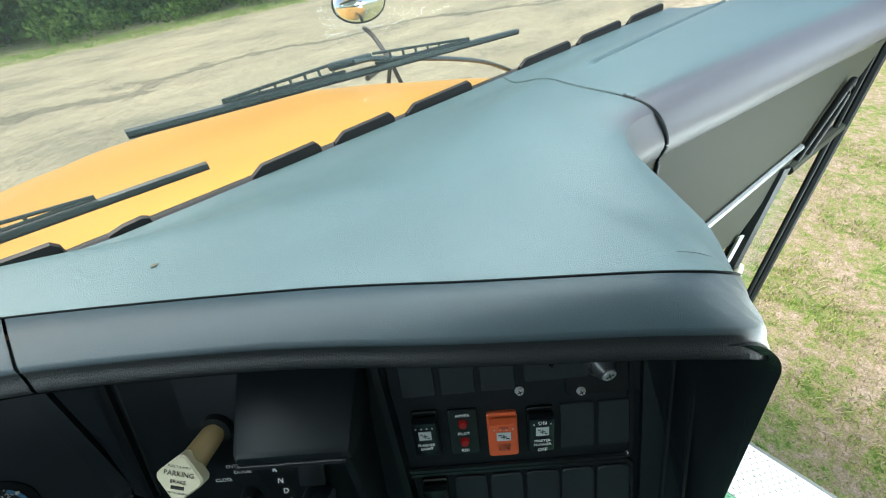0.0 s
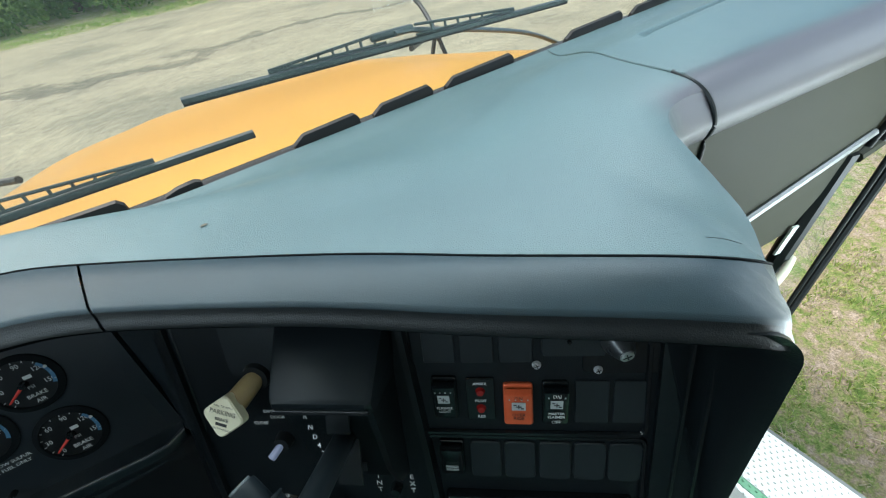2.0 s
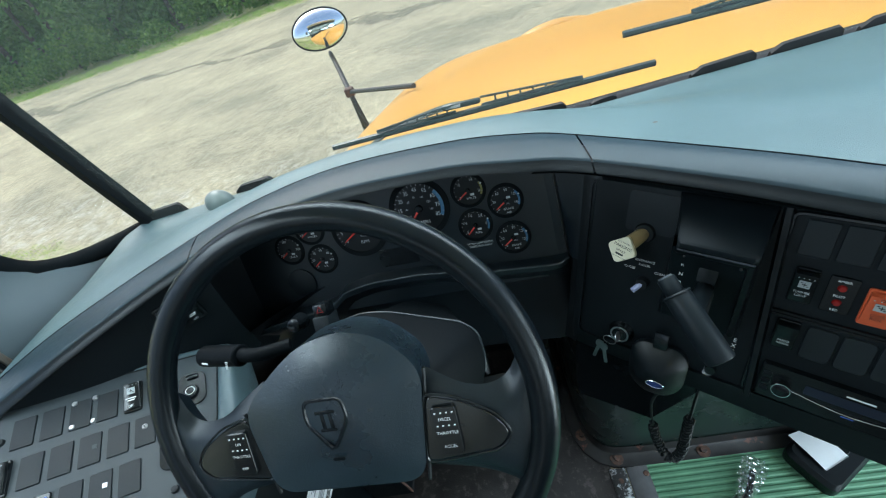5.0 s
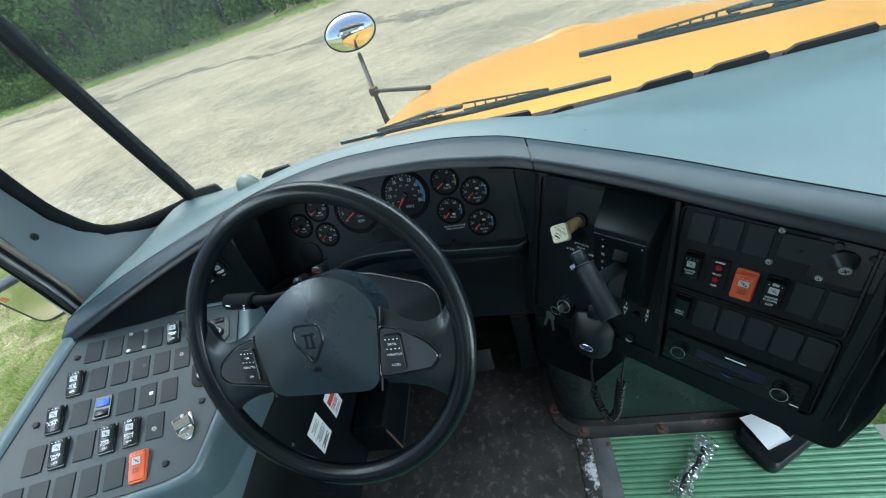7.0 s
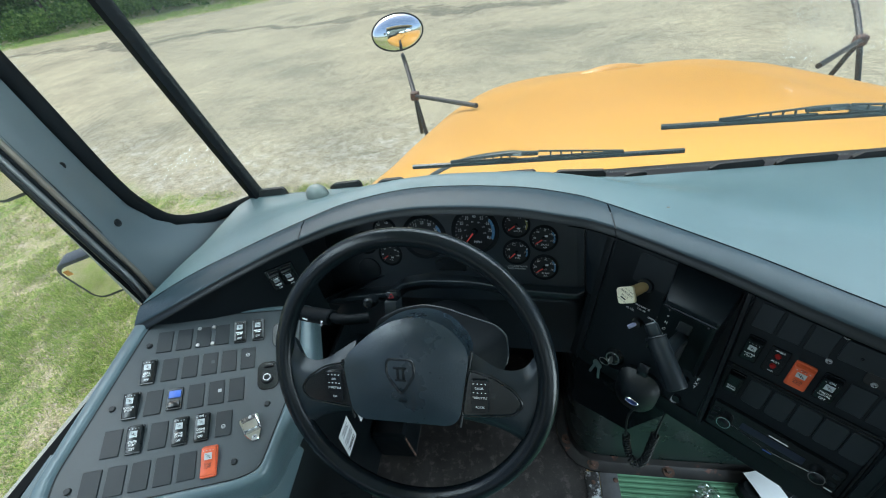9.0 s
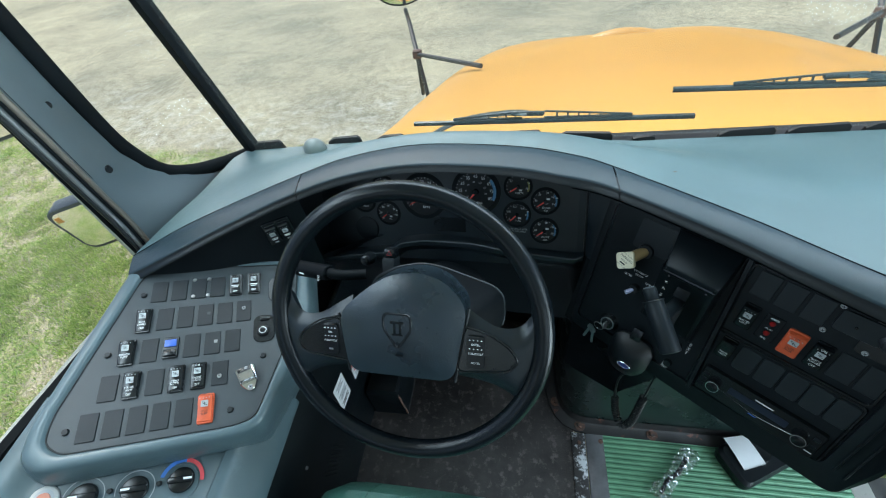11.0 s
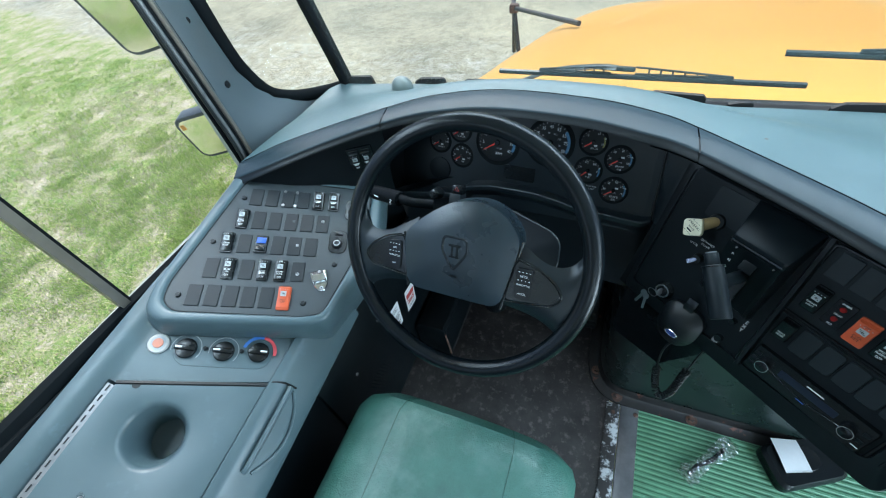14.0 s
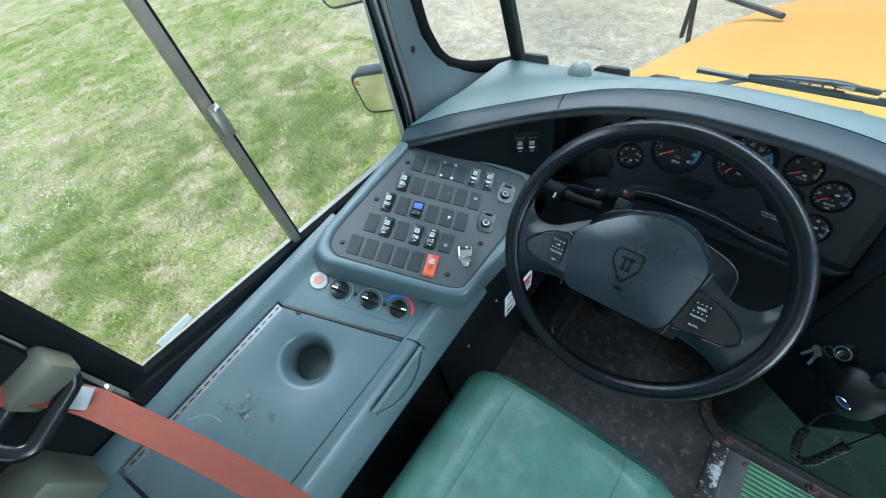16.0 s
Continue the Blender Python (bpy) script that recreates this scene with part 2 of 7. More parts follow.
def loft(rows, closed=False, cap=False, bm=None):
    """A sheet through rows of points, all rows of one length."""
    own = bm or bmesh.new()
    vs = [[own.verts.new(p) for p in row] for row in rows]
    for a, b in zip(vs, vs[1:]):
        for i in range(len(a) - (0 if closed else 1)):
            j = (i + 1) % len(a)
            own.faces.new((a[i], a[j], b[j], b[i]))
    if cap:
        own.faces.new(vs[0])
        own.faces.new(vs[-1])
    return own


def spline(pts, n):
    """n points along a smooth curve through pts, evenly by length."""
    p = np.array(pts, float)
    if len(p) == 2:
        return [Vector(p[0] + (p[1] - p[0]) * k) for k in np.linspace(0, 1, n)]
    q = np.vstack([2 * p[0] - p[1], p, 2 * p[-1] - p[-2]])
    out = []
    for i in range(1, len(q) - 2):
        for u in np.linspace(0, 1, 16, endpoint=False):
            a, b, c, d = q[i - 1:i + 3]
            out.append(0.5 * (2 * b + (c - a) * u + (2 * a - 5 * b + 4 * c - d) * u * u + (3 * b - a - 3 * c + d) * u ** 3))
    out.append(p[-1])
    out = np.array(out)
    s = np.r_[0, np.cumsum(np.linalg.norm(np.diff(out, axis=0), axis=1))]
    t = np.linspace(0, s[-1], n)
    return [Vector([np.interp(x, s, out[:, k]) for k in range(3)]) for x in t]


def tube(pts, r, n=10, flat=1.0, up=(0, 0, 1), taper=None, bm=None, closed=False):
    """A round or flattened bar along pts."""
    pts = [Vector(p) for p in pts]
    rows = []
    for i, p in enumerate(pts):
        a, b = (pts[i - 1], pts[(i + 1) % len(pts)]) if closed else (pts[max(0, i - 1)], pts[min(len(pts) - 1, i + 1)])
        d = (b - a).normalized()
        side = d.cross(Vector(up))
        side = side.normalized() if side.length > 1e-4 else d.orthogonal().normalized()
        top = side.cross(d)
        k = r * (taper(i / (len(pts) - 1)) if taper else 1)
        rows.append([p + side * (k * math.cos(2 * math.pi * j / n)) + top * (k * flat * math.sin(2 * math.pi * j / n)) for j in range(n)])
    if closed:
        rows.append(rows[0])
        own = loft(rows, closed=True, bm=bm)
        bmesh.ops.remove_doubles(own, verts=own.verts[:], dist=1e-6)
        return own
    return loft(rows, closed=True, cap=True, bm=bm)


def outline(w, h, r, n=5, cx=0.0, cy=0.0):
    """The points of a rounded rectangle."""
    pts = []
    for qx, qy, a0 in ((1, 1, 0), (-1, 1, 90), (-1, -1, 180), (1, -1, 270)):
        for k in range(n):
            a = radians(a0 + 90 * k / (n - 1))
            pts.append((cx + qx * (w / 2 - r) + r * math.cos(a), cy + qy * (h / 2 - r) + r * math.sin(a)))
    return pts


def rounded(poly, r, n=5):
    """A polygon in the plane with its corners rounded by r."""
    out = []
    k = len(poly)
    for i in range(k):
        a, b, c = Vector(poly[i - 1]), Vector(poly[i]), Vector(poly[(i + 1) % k])
        u, v = (a - b), (c - b)
        d = min(r, u.length * 0.45, v.length * 0.45)
        p, q = b + u.normalized() * d, b + v.normalized() * d
        for j in range(n):
            t = j / (n - 1)
            out.append(tuple((1 - t) ** 2 * p + 2 * t * (1 - t) * b + t * t * q))
    return out


def slab(poly, m, z0, z1, edge=0.0, bm=None):
    """A plate with the outline poly in the plane of m, from z0 to z1, its upper edge eased."""
    c = Vector((sum(p[0] for p in poly) / len(poly), sum(p[1] for p in poly) / len(poly)))
    rows = [[m @ Vector((x, y, z0)) for x, y in poly]]
    if edge:
        rows.append([m @ Vector((x, y, z1 - edge)) for x, y in poly])
        ins = []
        for x, y in poly:
            d = Vector((x, y)) - c
            d2 = d * (1 - edge / max(d.length, 1e-6))
            ins.append((c.x + d2.x, c.y + d2.y))
        poly = ins
    rows.append([m @ Vector((x, y, z1)) for x, y in poly])
    return loft(rows, closed=True, cap=True, bm=bm)


def plane_frame(origin, normal):
    """A frame on a panel: x along it level, y up it, z out of it."""
    n = Vector(normal).normalized()
    u = Vector((0, 0, 1)).cross(n).normalized()
    v = n.cross(u)
    return Matrix.Translation(origin) @ Matrix((u, v, n)).transposed().to_4x4()


def structure(ob, label, category):
    return tagged(ob, label, category, kind="structure")


# ---- ground and distance ----
GROUND = -1.045


def ground_material():
    m = bpy.data.materials.new("ground_cover")
    m.use_nodes = True
    n, l = m.node_tree.nodes, m.node_tree.links
    b = n["Principled BSDF"]
    b.inputs["Roughness"].default_value = 0.95
    b.inputs["Specular IOR Level"].default_value = 0.15
    geo = n.new("ShaderNodeNewGeometry")
    sep = n.new("ShaderNodeSeparateXYZ")
    l.new(geo.outputs["Position"], sep.inputs[0])

    def noise_tex(scale, detail=8, rough=0.6, stretch=None):
        t = n.new("ShaderNodeTexNoise")
        t.inputs["Scale"].default_value, t.inputs["Detail"].default_value, t.inputs["Roughness"].default_value = scale, detail, rough
        if stretch:
            mp = n.new("ShaderNodeMapping")
            mp.inputs["Scale"].default_value = stretch
            l.new(geo.outputs["Position"], mp.inputs[0])
            l.new(mp.outputs[0], t.inputs["Vector"])
        else:
            l.new(geo.outputs["Position"], t.inputs["Vector"])
        return t.outputs["Fac"]

    def ramp(src, stops):
        r = n.new("ShaderNodeValToRGB")
        while len(r.color_ramp.elements) < len(stops):
            r.color_ramp.elements.new(0.5)
        for e, (p, c) in zip(r.color_ramp.elements, stops):
            e.position, e.color = p, (*c, 1)
        l.new(src, r.inputs[0])
        return r.outputs[0]

    def mixer(f, a, c, kind="MIX"):
        x = n.new("ShaderNodeMix")
        x.data_type, x.blend_type = "RGBA", kind
        l.new(f, x.inputs["Factor"]) if not isinstance(f, float) else setattr(x.inputs["Factor"], "default_value", f)
        l.new(a, x.inputs[6])
        l.new(c, x.inputs[7])
        return x.outputs[2]

    def calc(op, a, c):
        x = n.new("ShaderNodeMath")
        x.operation = op
        for k, v in ((0, a), (1, c)):
            l.new(v, x.inputs[k]) if not isinstance(v, (int, float)) else setattr(x.inputs[k], "default_value", v)
        return x.outputs[0]

    low = calc("MULTIPLY", calc("SUBTRACT", noise_tex(2.6, 8, 0.70), 0.47), 0.70)
    grass = ramp(calc("ADD", noise_tex(17, 9, 0.78), low), [(0.36, (0.10, 0.18, 0.04)), (0.44, (0.20, 0.28, 0.08)), (0.50, (0.29, 0.30, 0.13)), (0.55, (0.34, 0.285, 0.19)), (0.66, (0.46, 0.385, 0.30))])
    lush = ramp(calc("ADD", noise_tex(26, 9, 0.80), low), [(0.32, (0.10, 0.19, 0.035)), (0.42, (0.18, 0.27, 0.065)), (0.50, (0.275, 0.30, 0.115)), (0.57, (0.375, 0.340, 0.215)), (0.68, (0.49, 0.43, 0.335))])
    side = n.new("ShaderNodeMapRange")
    side.inputs["From Min"].default_value, side.inputs["From Max"].default_value = -0.5, 1.2
    l.new(calc("SUBTRACT", sep.outputs["X"], calc("MULTIPLY", calc("MAXIMUM", calc("SUBTRACT", sep.outputs["Y"], 10.0), 0.0), 10.0)), side.inputs["Value"])
    grass = mixer(side.outputs[0], lush, grass)
    blades = ramp(noise_tex(85, 7, 0.82), [(0.36, (0.42, 0.44, 0.40)), (0.5, (1.0, 1.0, 1.0)), (0.64, (1.55, 1.52, 1.46))])
    grass = mixer(0.9, grass, blades, "MULTIPLY")
    gravel = ramp(noise_tex(0.55, 7, 0.6, (0.75, 1.15, 1)), [(0.30, (0.245, 0.236, 0.170)), (0.48, (0.345, 0.322, 0.226)), (0.68, (0.43, 0.395, 0.270))])
    stones = ramp(noise_tex(45, 6, 0.75), [(0.34, (0.45, 0.45, 0.46)), (0.5, (1.0, 1.0, 1.0)), (0.66, (1.6, 1.58, 1.55))])
    gravel = mixer(0.8, gravel, stones, "MULTIPLY")
    lumps = ramp(noise_tex(10, 10, 0.85), [(0.38, (0.66, 0.66, 0.66)), (0.5, (1.0, 1.0, 1.0)), (0.62, (1.28, 1.27, 1.25))])
    gravel = mixer(0.9, gravel, lumps, "MULTIPLY")
    cracks = ramp(noise_tex(0.55, 10, 0.72, (0.8, 1.3, 1)), [(0.490, (1, 1, 1)), (0.50, (0.72, 0.72, 0.74)), (0.510, (1, 1, 1))])
    gravel = mixer(1.0, gravel, cracks, "MULTIPLY")
    # a long broken seam of dark patching along the road
    seam_y = calc("ADD", calc("ADD", sep.outputs["Y"], calc("MULTIPLY", calc("SUBTRACT", noise_tex(0.16, 9, 0.62), 0.5), 9.0)), calc("MULTIPLY", sep.outputs["X"], 0.22))
    off = calc("ABSOLUTE", calc("SUBTRACT", seam_y, 12.3), 0.0)
    seam = n.new("ShaderNodeMapRange")
    seam.inputs["From Min"].default_value, seam.inputs["From Max"].default_value = 0.05, 0.75
    seam.inputs["To Min"].default_value, seam.inputs["To Max"].default_value = 1, 0
    l.new(off, seam.inputs["Value"])
    dark = ramp(calc("MULTIPLY", seam.outputs[0], noise_tex(2.2, 9, 0.78)), [(0.26, (1, 1, 1)), (0.40, (0.56, 0.57, 0.60))])
    gravel = mixer(1.0, gravel, dark, "MULTIPLY")
    wob = noise_tex(0.8, 8, 0.7)
    wobble = calc("MULTIPLY", calc("SUBTRACT", wob, 0.5), 2.0)
    bend = calc("MULTIPLY", calc("MINIMUM", calc("ADD", sep.outputs["X"], 4.5), 0.0), 0.30)
    y = calc("ADD", calc("ADD", sep.outputs["Y"], wobble), bend)
    near = n.new("ShaderNodeMapRange")
    near.inputs["From Min"].default_value, near.inputs["From Max"].default_value = 3.35, 3.75
    l.new(y, near.inputs["Value"])
    yfar = calc("ADD", sep.outputs["Y"], calc("MULTIPLY", calc("SUBTRACT", wob, 0.5), 1.2))
    far = n.new("ShaderNodeMapRange")
    far.inputs["From Min"].default_value, far.inputs["From Max"].default_value = 20.6, 20.9
    far.inputs["To Min"].default_value, far.inputs["To Max"].default_value = 1, 0
    l.new(yfar, far.inputs["Value"])
    road = calc("MULTIPLY", near.outputs[0], far.outputs[0])
    colour = mixer(road, grass, gravel)
    # pale crushed stone along the road's edge
    e1 = n.new("ShaderNodeMapRange")
    e1.inputs["From Min"].default_value, e1.inputs["From Max"].default_value = 3.2, 3.9
    l.new(y, e1.inputs["Value"])
    e2 = n.new("ShaderNodeMapRange")
    e2.inputs["From Min"].default_value, e2.inputs["From Max"].default_value = 4.5, 5.5
    e2.inputs["To Min"].default_value, e2.inputs["To Max"].default_value = 1, 0
    l.new(y, e2.inputs["Value"])
    chalk = calc("MULTIPLY", calc("MULTIPLY", e1.outputs[0], e2.outputs[0]), ramp(noise_tex(5.0, 10, 0.86), [(0.49, (0, 0, 0)), (0.66, (0.85, 0.85, 0.85))]))
    pale = n.new("ShaderNodeRGB")
    pale.outputs[0].default_value = (0.52, 0.52, 0.47, 1)
    colour = mixer(chalk, colour, pale.outputs[0])
    l.new(colour, b.inputs["Base Color"])
    bump = n.new("ShaderNodeBump")
    bump.inputs["Strength"].default_value, bump.inputs["Distance"].default_value = 0.5, 0.03
    l.new(noise_tex(38, 6, 0.75), bump.inputs["Height"])
    l.new(bump.outputs[0], b.inputs["Normal"])
    return m


bm = bmesh.new()
bmesh.ops.create_grid(bm, x_segments=60, y_segments=60, size=1500)
bmesh.ops.translate(bm, verts=bm.verts[:], vec=(0, 0, GROUND))
structure(part("ground", bm, ground_material(), smooth=False), "patchy grass verge and a wide gravel road", "ground")


# ---- bus shell ----
LEFT, RIGHT, BACK, ROOF = -1.20, 1.22, -4.2, 1.82
# floor, with the stepwell left open at the entrance
bm = box((1.05, 4.84, 0.05), pose(-0.675, -1.78, -0.025))
structure(part("floor", bm, FLOOR, smooth=False), "worn black rubber floor beside the pedals", "floor")
bm = box((0.76, 3.6, 0.05), pose(0.23, -2.4, -0.027))
box((0.62, 3.2, 0.05), pose(0.91, -2.6, -0.027), bm=bm)
structure(part("floor_aisle", bm, FLOOR, smooth=False), "dark rubber floor of the bus aisle", "floor")
# side walls with window openings, roof, back
def wall_x(name, x, y0, y1, z0, z1, holes, mat, label, t=0.05):
    """A wall across x with rectangular holes (ya, yb, za, zb) that do not overlap in y."""
    own = bmesh.new()
    ys = y0
    for ya, yb, za, zb in sorted(holes):
        box((t, ya - ys, z1 - z0), pose(x, (ya + ys) / 2, (z0 + z1) / 2), bm=own)
        box((t, yb - ya, za - z0), pose(x, (ya + yb) / 2, (z0 + za) / 2), bm=own)
        box((t, yb - ya, z1 - zb), pose(x, (ya + yb) / 2, (zb + z1) / 2), bm=own)
        ys = yb
    box((t, y1 - ys, z1 - z0), pose(x, (y1 + ys) / 2, (z0 + z1) / 2), bm=own)
    return structure(part(name, own, mat, smooth=False), label, "wall")


side_holes = [(-4.0 + 0.8 * k, -3.3 + 0.8 * k, 0.75, 1.5) for k in range(4)]
wall_x("wall_left", LEFT, BACK, 0.24, -0.3, ROOF, [(-0.64, 0.215, 0.735, 1.58)] + side_holes[:4], WALLGREY, "beige painted steel side wall with window openings")
wall_x("wall_right", RIGHT, BACK, -0.85, -0.3, ROOF, [h for h in side_holes if h[1] < -0.9], WALLGREY, "beige painted steel side wall with window openings")
structure(part("ceiling", box((2.5, 5.2, 0.05), pose(0.01, -1.7, ROOF + 0.025)), CEILING, smooth=False), "pale painted bus ceiling", "ceiling")
structure(part("wall_back", box((2.5, 0.05, 2.2), pose(0.01, BACK, 0.76)), WALLGREY, smooth=False), "beige painted rear wall", "wall")
structure(part("windshield_header", box((2.5, 0.08, 0.34), pose(0.01, 0.49, ROOF - 0.17), 0.02), PILLAR), "grey trim above the windshield", "trim")
# firewall under the dash
structure(part("firewall", box((2.36, 0.04, 0.975), pose(0.0, 0.655, 0.2875)), DARKMETAL, smooth=False), "black painted firewall under the dash", "wall")

# windshield: wide front pane, corner pane, mullion, gaskets
ws = thing("windshield", (0, 0.5, 0.88), "split flat windshield in black rubber gaskets", "windshield")
tagged(ws, kind="structure")


def pane(corners, parent, name="pane", t=0.005, mat=None):
    p = [Vector(c) for c in corners]
    nrm = (p[1] - p[0]).cross(p[2] - p[0]).normalized() * t
    ob = part(name, loft([p, [q + nrm for q in p]], closed=True, cap=True), mat or GLASS, parent, smooth=False)
    ob.visible_shadow = False
    return ob


pane([(-1.00, 0.515, 0.865), (1.20, 0.515, 0.865), (1.20, 0.495, 1.60), (-1.12, 0.495, 1.60)], ws, mat=WSGLASS)
pane([(-1.175, 0.315, 0.86), (-1.015, 0.525, 0.86), (-1.125, 0.50, 1.60), (-1.21, 0.30, 1.60)], ws)
part("mullion", loft([[Vector((x + dx, y + dy, z)) for dx, dy in ((-0.014, -0.014), (0.010, -0.022), (0.020, 0.006), (-0.006, 0.016))] for x, y, z in ((-1.008, 0.522, 0.86), (-1.052, 0.510, 1.12), (-1.09, 0.50, 1.35), (-1.135, 0.492, 1.62))], closed=True, cap=True), MATTE, ws, "black windshield mullion")
# rounded gasket of the corner pane, running down the pillar and under the pane
gask = spline([(-1.19, 0.300, 1.60), (-1.172, 0.312, 1.25), (-1.166, 0.322, 1.06), (-1.158, 0.334, 0.985), (-1.140, 0.360, 0.920), (-1.105, 0.408, 0.886), (-1.06, 0.470, 0.868), (-1.02, 0.522, 0.860)], 40)
part("gasket", tube(gask, 0.017, 10, flat=0.8, up=(0.8, -0.6, 0)), MATTE, ws, "black rubber gasket")
part("gasket", tube(spline([(-1.02, 0.513, 0.852), (0.1, 0.510, 0.852), (1.2, 0.510, 0.852)], 12), 0.008, 8), RUBBER, ws, "black rubber gasket")

# A-pillar trim with its two studs
ALULIP = material("grey_aluminium", (0.20, 0.21, 0.21), 0.4, metal=0.5, var=0.15, scale=30)
pil = thing("pillar_trim", (-1.16, 0.25, 0.9), "blue-grey plastic windshield pillar trim with black studs", "trim")
tagged(pil, kind="structure")
rows = []
for z, xo, yo, x2, y2 in ((1.62, -1.20, 0.190, -1.20, 0.305), (1.3, -1.175, 0.192, -1.180, 0.312), (1.1, -1.160, 0.195, -1.172, 0.322), (1.0, -1.154, 0.197, -1.165, 0.334), (0.95, -1.151, 0.198, -1.150, 0.352), (0.91, -1.148, 0.199, -1.128, 0.385), (0.885, -1.145, 0.198, -1.10, 0.42), (0.85, -1.142, 0.195, -1.07, 0.47), (0.80, -1.14, 0.19, -1.05, 0.48)):
    mid = Vector(((xo + x2) / 2 + 0.012, (yo + y2) / 2 - 0.004, z))
    rows.append([Vector((xo - 0.05, yo + 0.02, z)), Vector((xo, yo, z)), Vector((xo, yo, z)).lerp(mid, 0.25) + Vector((0.008, 0, 0)), mid, Vector((x2, y2, z)), Vector((x2 - 0.035, y2 + 0.01, z))])
part("trim_panel", loft(rows), PILLAR, pil)
# the bronze strip also paints in the brownish reflection between the grooves
for name, reach, rad, mat, label in (("glass_bead", -0.010, 0.0042, RUBBER, "black glass bead"), ("channel_lip", -0.002, 0.0042, ALULIP, "grey aluminium channel lip"), ("channel_gap", 0.006, 0.0030, MATTE, "dark window channel"), ("edge_strip", 0.015, 0.0060, BRONZE, "bronze channel strip painting a brown reflection along the pillar"), ("edge_groove", 0.0235, 0.0016, MATTE, "dark groove")):
    part(name, tube([r[1] + (rows[2][3] - rows[2][1]).normalized() * reach + Vector((0.002 if reach < 0 else 0.0055, 0, 0)) for r in rows], rad, 8), mat, pil, label)
for x, y, z in ((-1.163, 0.262, 1.133), (-1.148, 0.260, 0.993), (-1.172, 0.258, 1.30)):
    part("stud", cyl(0.0105, 0.0065, 0.009, look((x, y, z), (x - 0.9, y + 0.25, z)) @ pose(0, 0, -0.004), 14), GLOSS, pil, "black plastic stud")

# driver's window: frame, sash bar, latch, panes
win = thing("driver_window", (-1.19, -0.2, 0.74), "sliding driver's window with dark bronze frame", "window")
tagged(win, kind="structure")
for a, b, w, d in (((-1.172, -0.65, 0.748), (-1.172, 0.21, 0.735), 0.016, 0.03), ((-1.178, 0.208, 0.74), (-1.198, 0.198, 1.58), 0.007, 0.03), ((-1.172, -0.635, 0.74), (-1.172, -0.655, 1.58), 0.016, 0.03)):
    part("frame", tube([a, b], w, 8, flat=1.6, up=(0, 1, 0) if abs(a[1] - b[1]) < 0.1 else (0, 0, 1)), MATTE, win)
part("sash_bar", loft([[Vector((x + dx, y + dy, z)) for dx, dy in ((-0.010, -0.012), (0.012, -0.012), (0.012, 0.006), (-0.010, 0.006))] for x, y, z in ((-1.176, -0.222, 0.742), (-1.180, -0.226, 1.58))], closed=True, cap=True), BRONZE, win, "bronze sash bar")
part("glass_run", loft([[Vector((x + dx, y + dy, z)) for dx, dy in ((-0.010, 0.0065), (0.008, 0.0065), (0.008, 0.012), (-0.010, 0.012))] for x, y, z in ((-1.176, -0.222, 0.742), (-1.180, -0.226, 1.58))], closed=True, cap=True), MATTE, win, "black rubber glass run")
part("latch", box((0.014, 0.022, 0.06), pose(-1.16, -0.222, 1.085), 0.004), BRONZE, win, "small window latch")
part("latch_lever", box((0.02, 0.012, 0.008), pose(-1.152, -0.222, 1.112), 0.002), STEEL, win)
pane([(-1.18, -0.63, 0.75), (-1.18, -0.22, 0.75), (-1.19, -0.22, 1.58), (-1.19, -0.63, 1.58)], win)
pane([(-1.188, -0.22, 0.75), (-1.188, 0.21, 0.74), (-1.20, 0.205, 1.58), (-1.198, -0.22, 1.58)], win)
part("window_label", box((0.002, 0.074, 0.016), pose(-1.174, -0.528, 0.788, 4, 0, 0)), material("sticker_and_glint", (0.55, 0.60, 0.55), 0.5, var=0.1), win, "faded white sticker")

sill = []
for y, z in ((-0.66, 0.757), (-0.43, 0.743), (-0.24, 0.737), (0.21, 0.735)):
    sill.append([Vector((x, y, z + dz)) for x, dz in ((-1.185, -0.01), (-1.180, 0.004), (-1.172, 0.004), (-1.168, -0.006), (-1.162, -0.006), (-1.158, 0.0), (-1.150, -0.002), (-1.140, -0.03), (-1.140, -0.16))])
part("sill", loft(sill), MATTE, win, "black channelled window sill")

# floor coverings and the entrance step
rows = []
yy = -1.15
while yy < 0.19:
    for dy, dz in ((0, 0.0035), (0.0028, 0.0058), (0.0082, 0.0058), (0.0110, 0.0035)):
        rows.append([Vector((x, yy + dy, dz)) for x in (-0.062, 0.25, 0.56)])
    yy += 0.0140
structure(part("floor_mat", loft(rows), MAT, smooth=False), "green ribbed rubber aisle mat", "floor mat")
rows = []
for k in range(9):
    x = 0.56 + k * 0.0056
    rows += [[Vector((x + dx, y, z)) for y in (-1.15, 0.17)] for dx, z in ((0, 0.003), (0.0035, 0.006), (0.0045, 0.003))]
rows += [[Vector((x, y, z)) for y in (-1.15, 0.17)] for x, z in ((0.612, 0.0), (0.612, -0.26))]
structure(part("step_nosing", loft(rows), WHITE, smooth=False), "white ribbed rubber step nosing", "step nosing")
strip = thing("threshold_strip", (-0.105, 0, 0), "worn aluminium floor strip with flaking white paint", "floor strip")
tagged(strip, kind="structure")
ALU = material("scuffed_aluminium", (0.20, 0.20, 0.21), 0.42, metal=0.4, var=0.25, scale=18)
FLAKED = material("flaking_white_paint", (0.035, 0.033, 0.033), 0.6, var=0.3, scale=30, spots=(0.62, 0.64, 0.65), spot_scale=34, spot_at=0.51)
part("strip", box((0.052, 1.3, 0.006), pose(-0.088, -0.465, 0.002), 0.002), ALU, strip)
part("painted_edge", box((0.040, 1.3, 0.008), pose(-0.136, -0.465, 0.002), 0.002), FLAKED, strip, "black edge with flaking white paint")
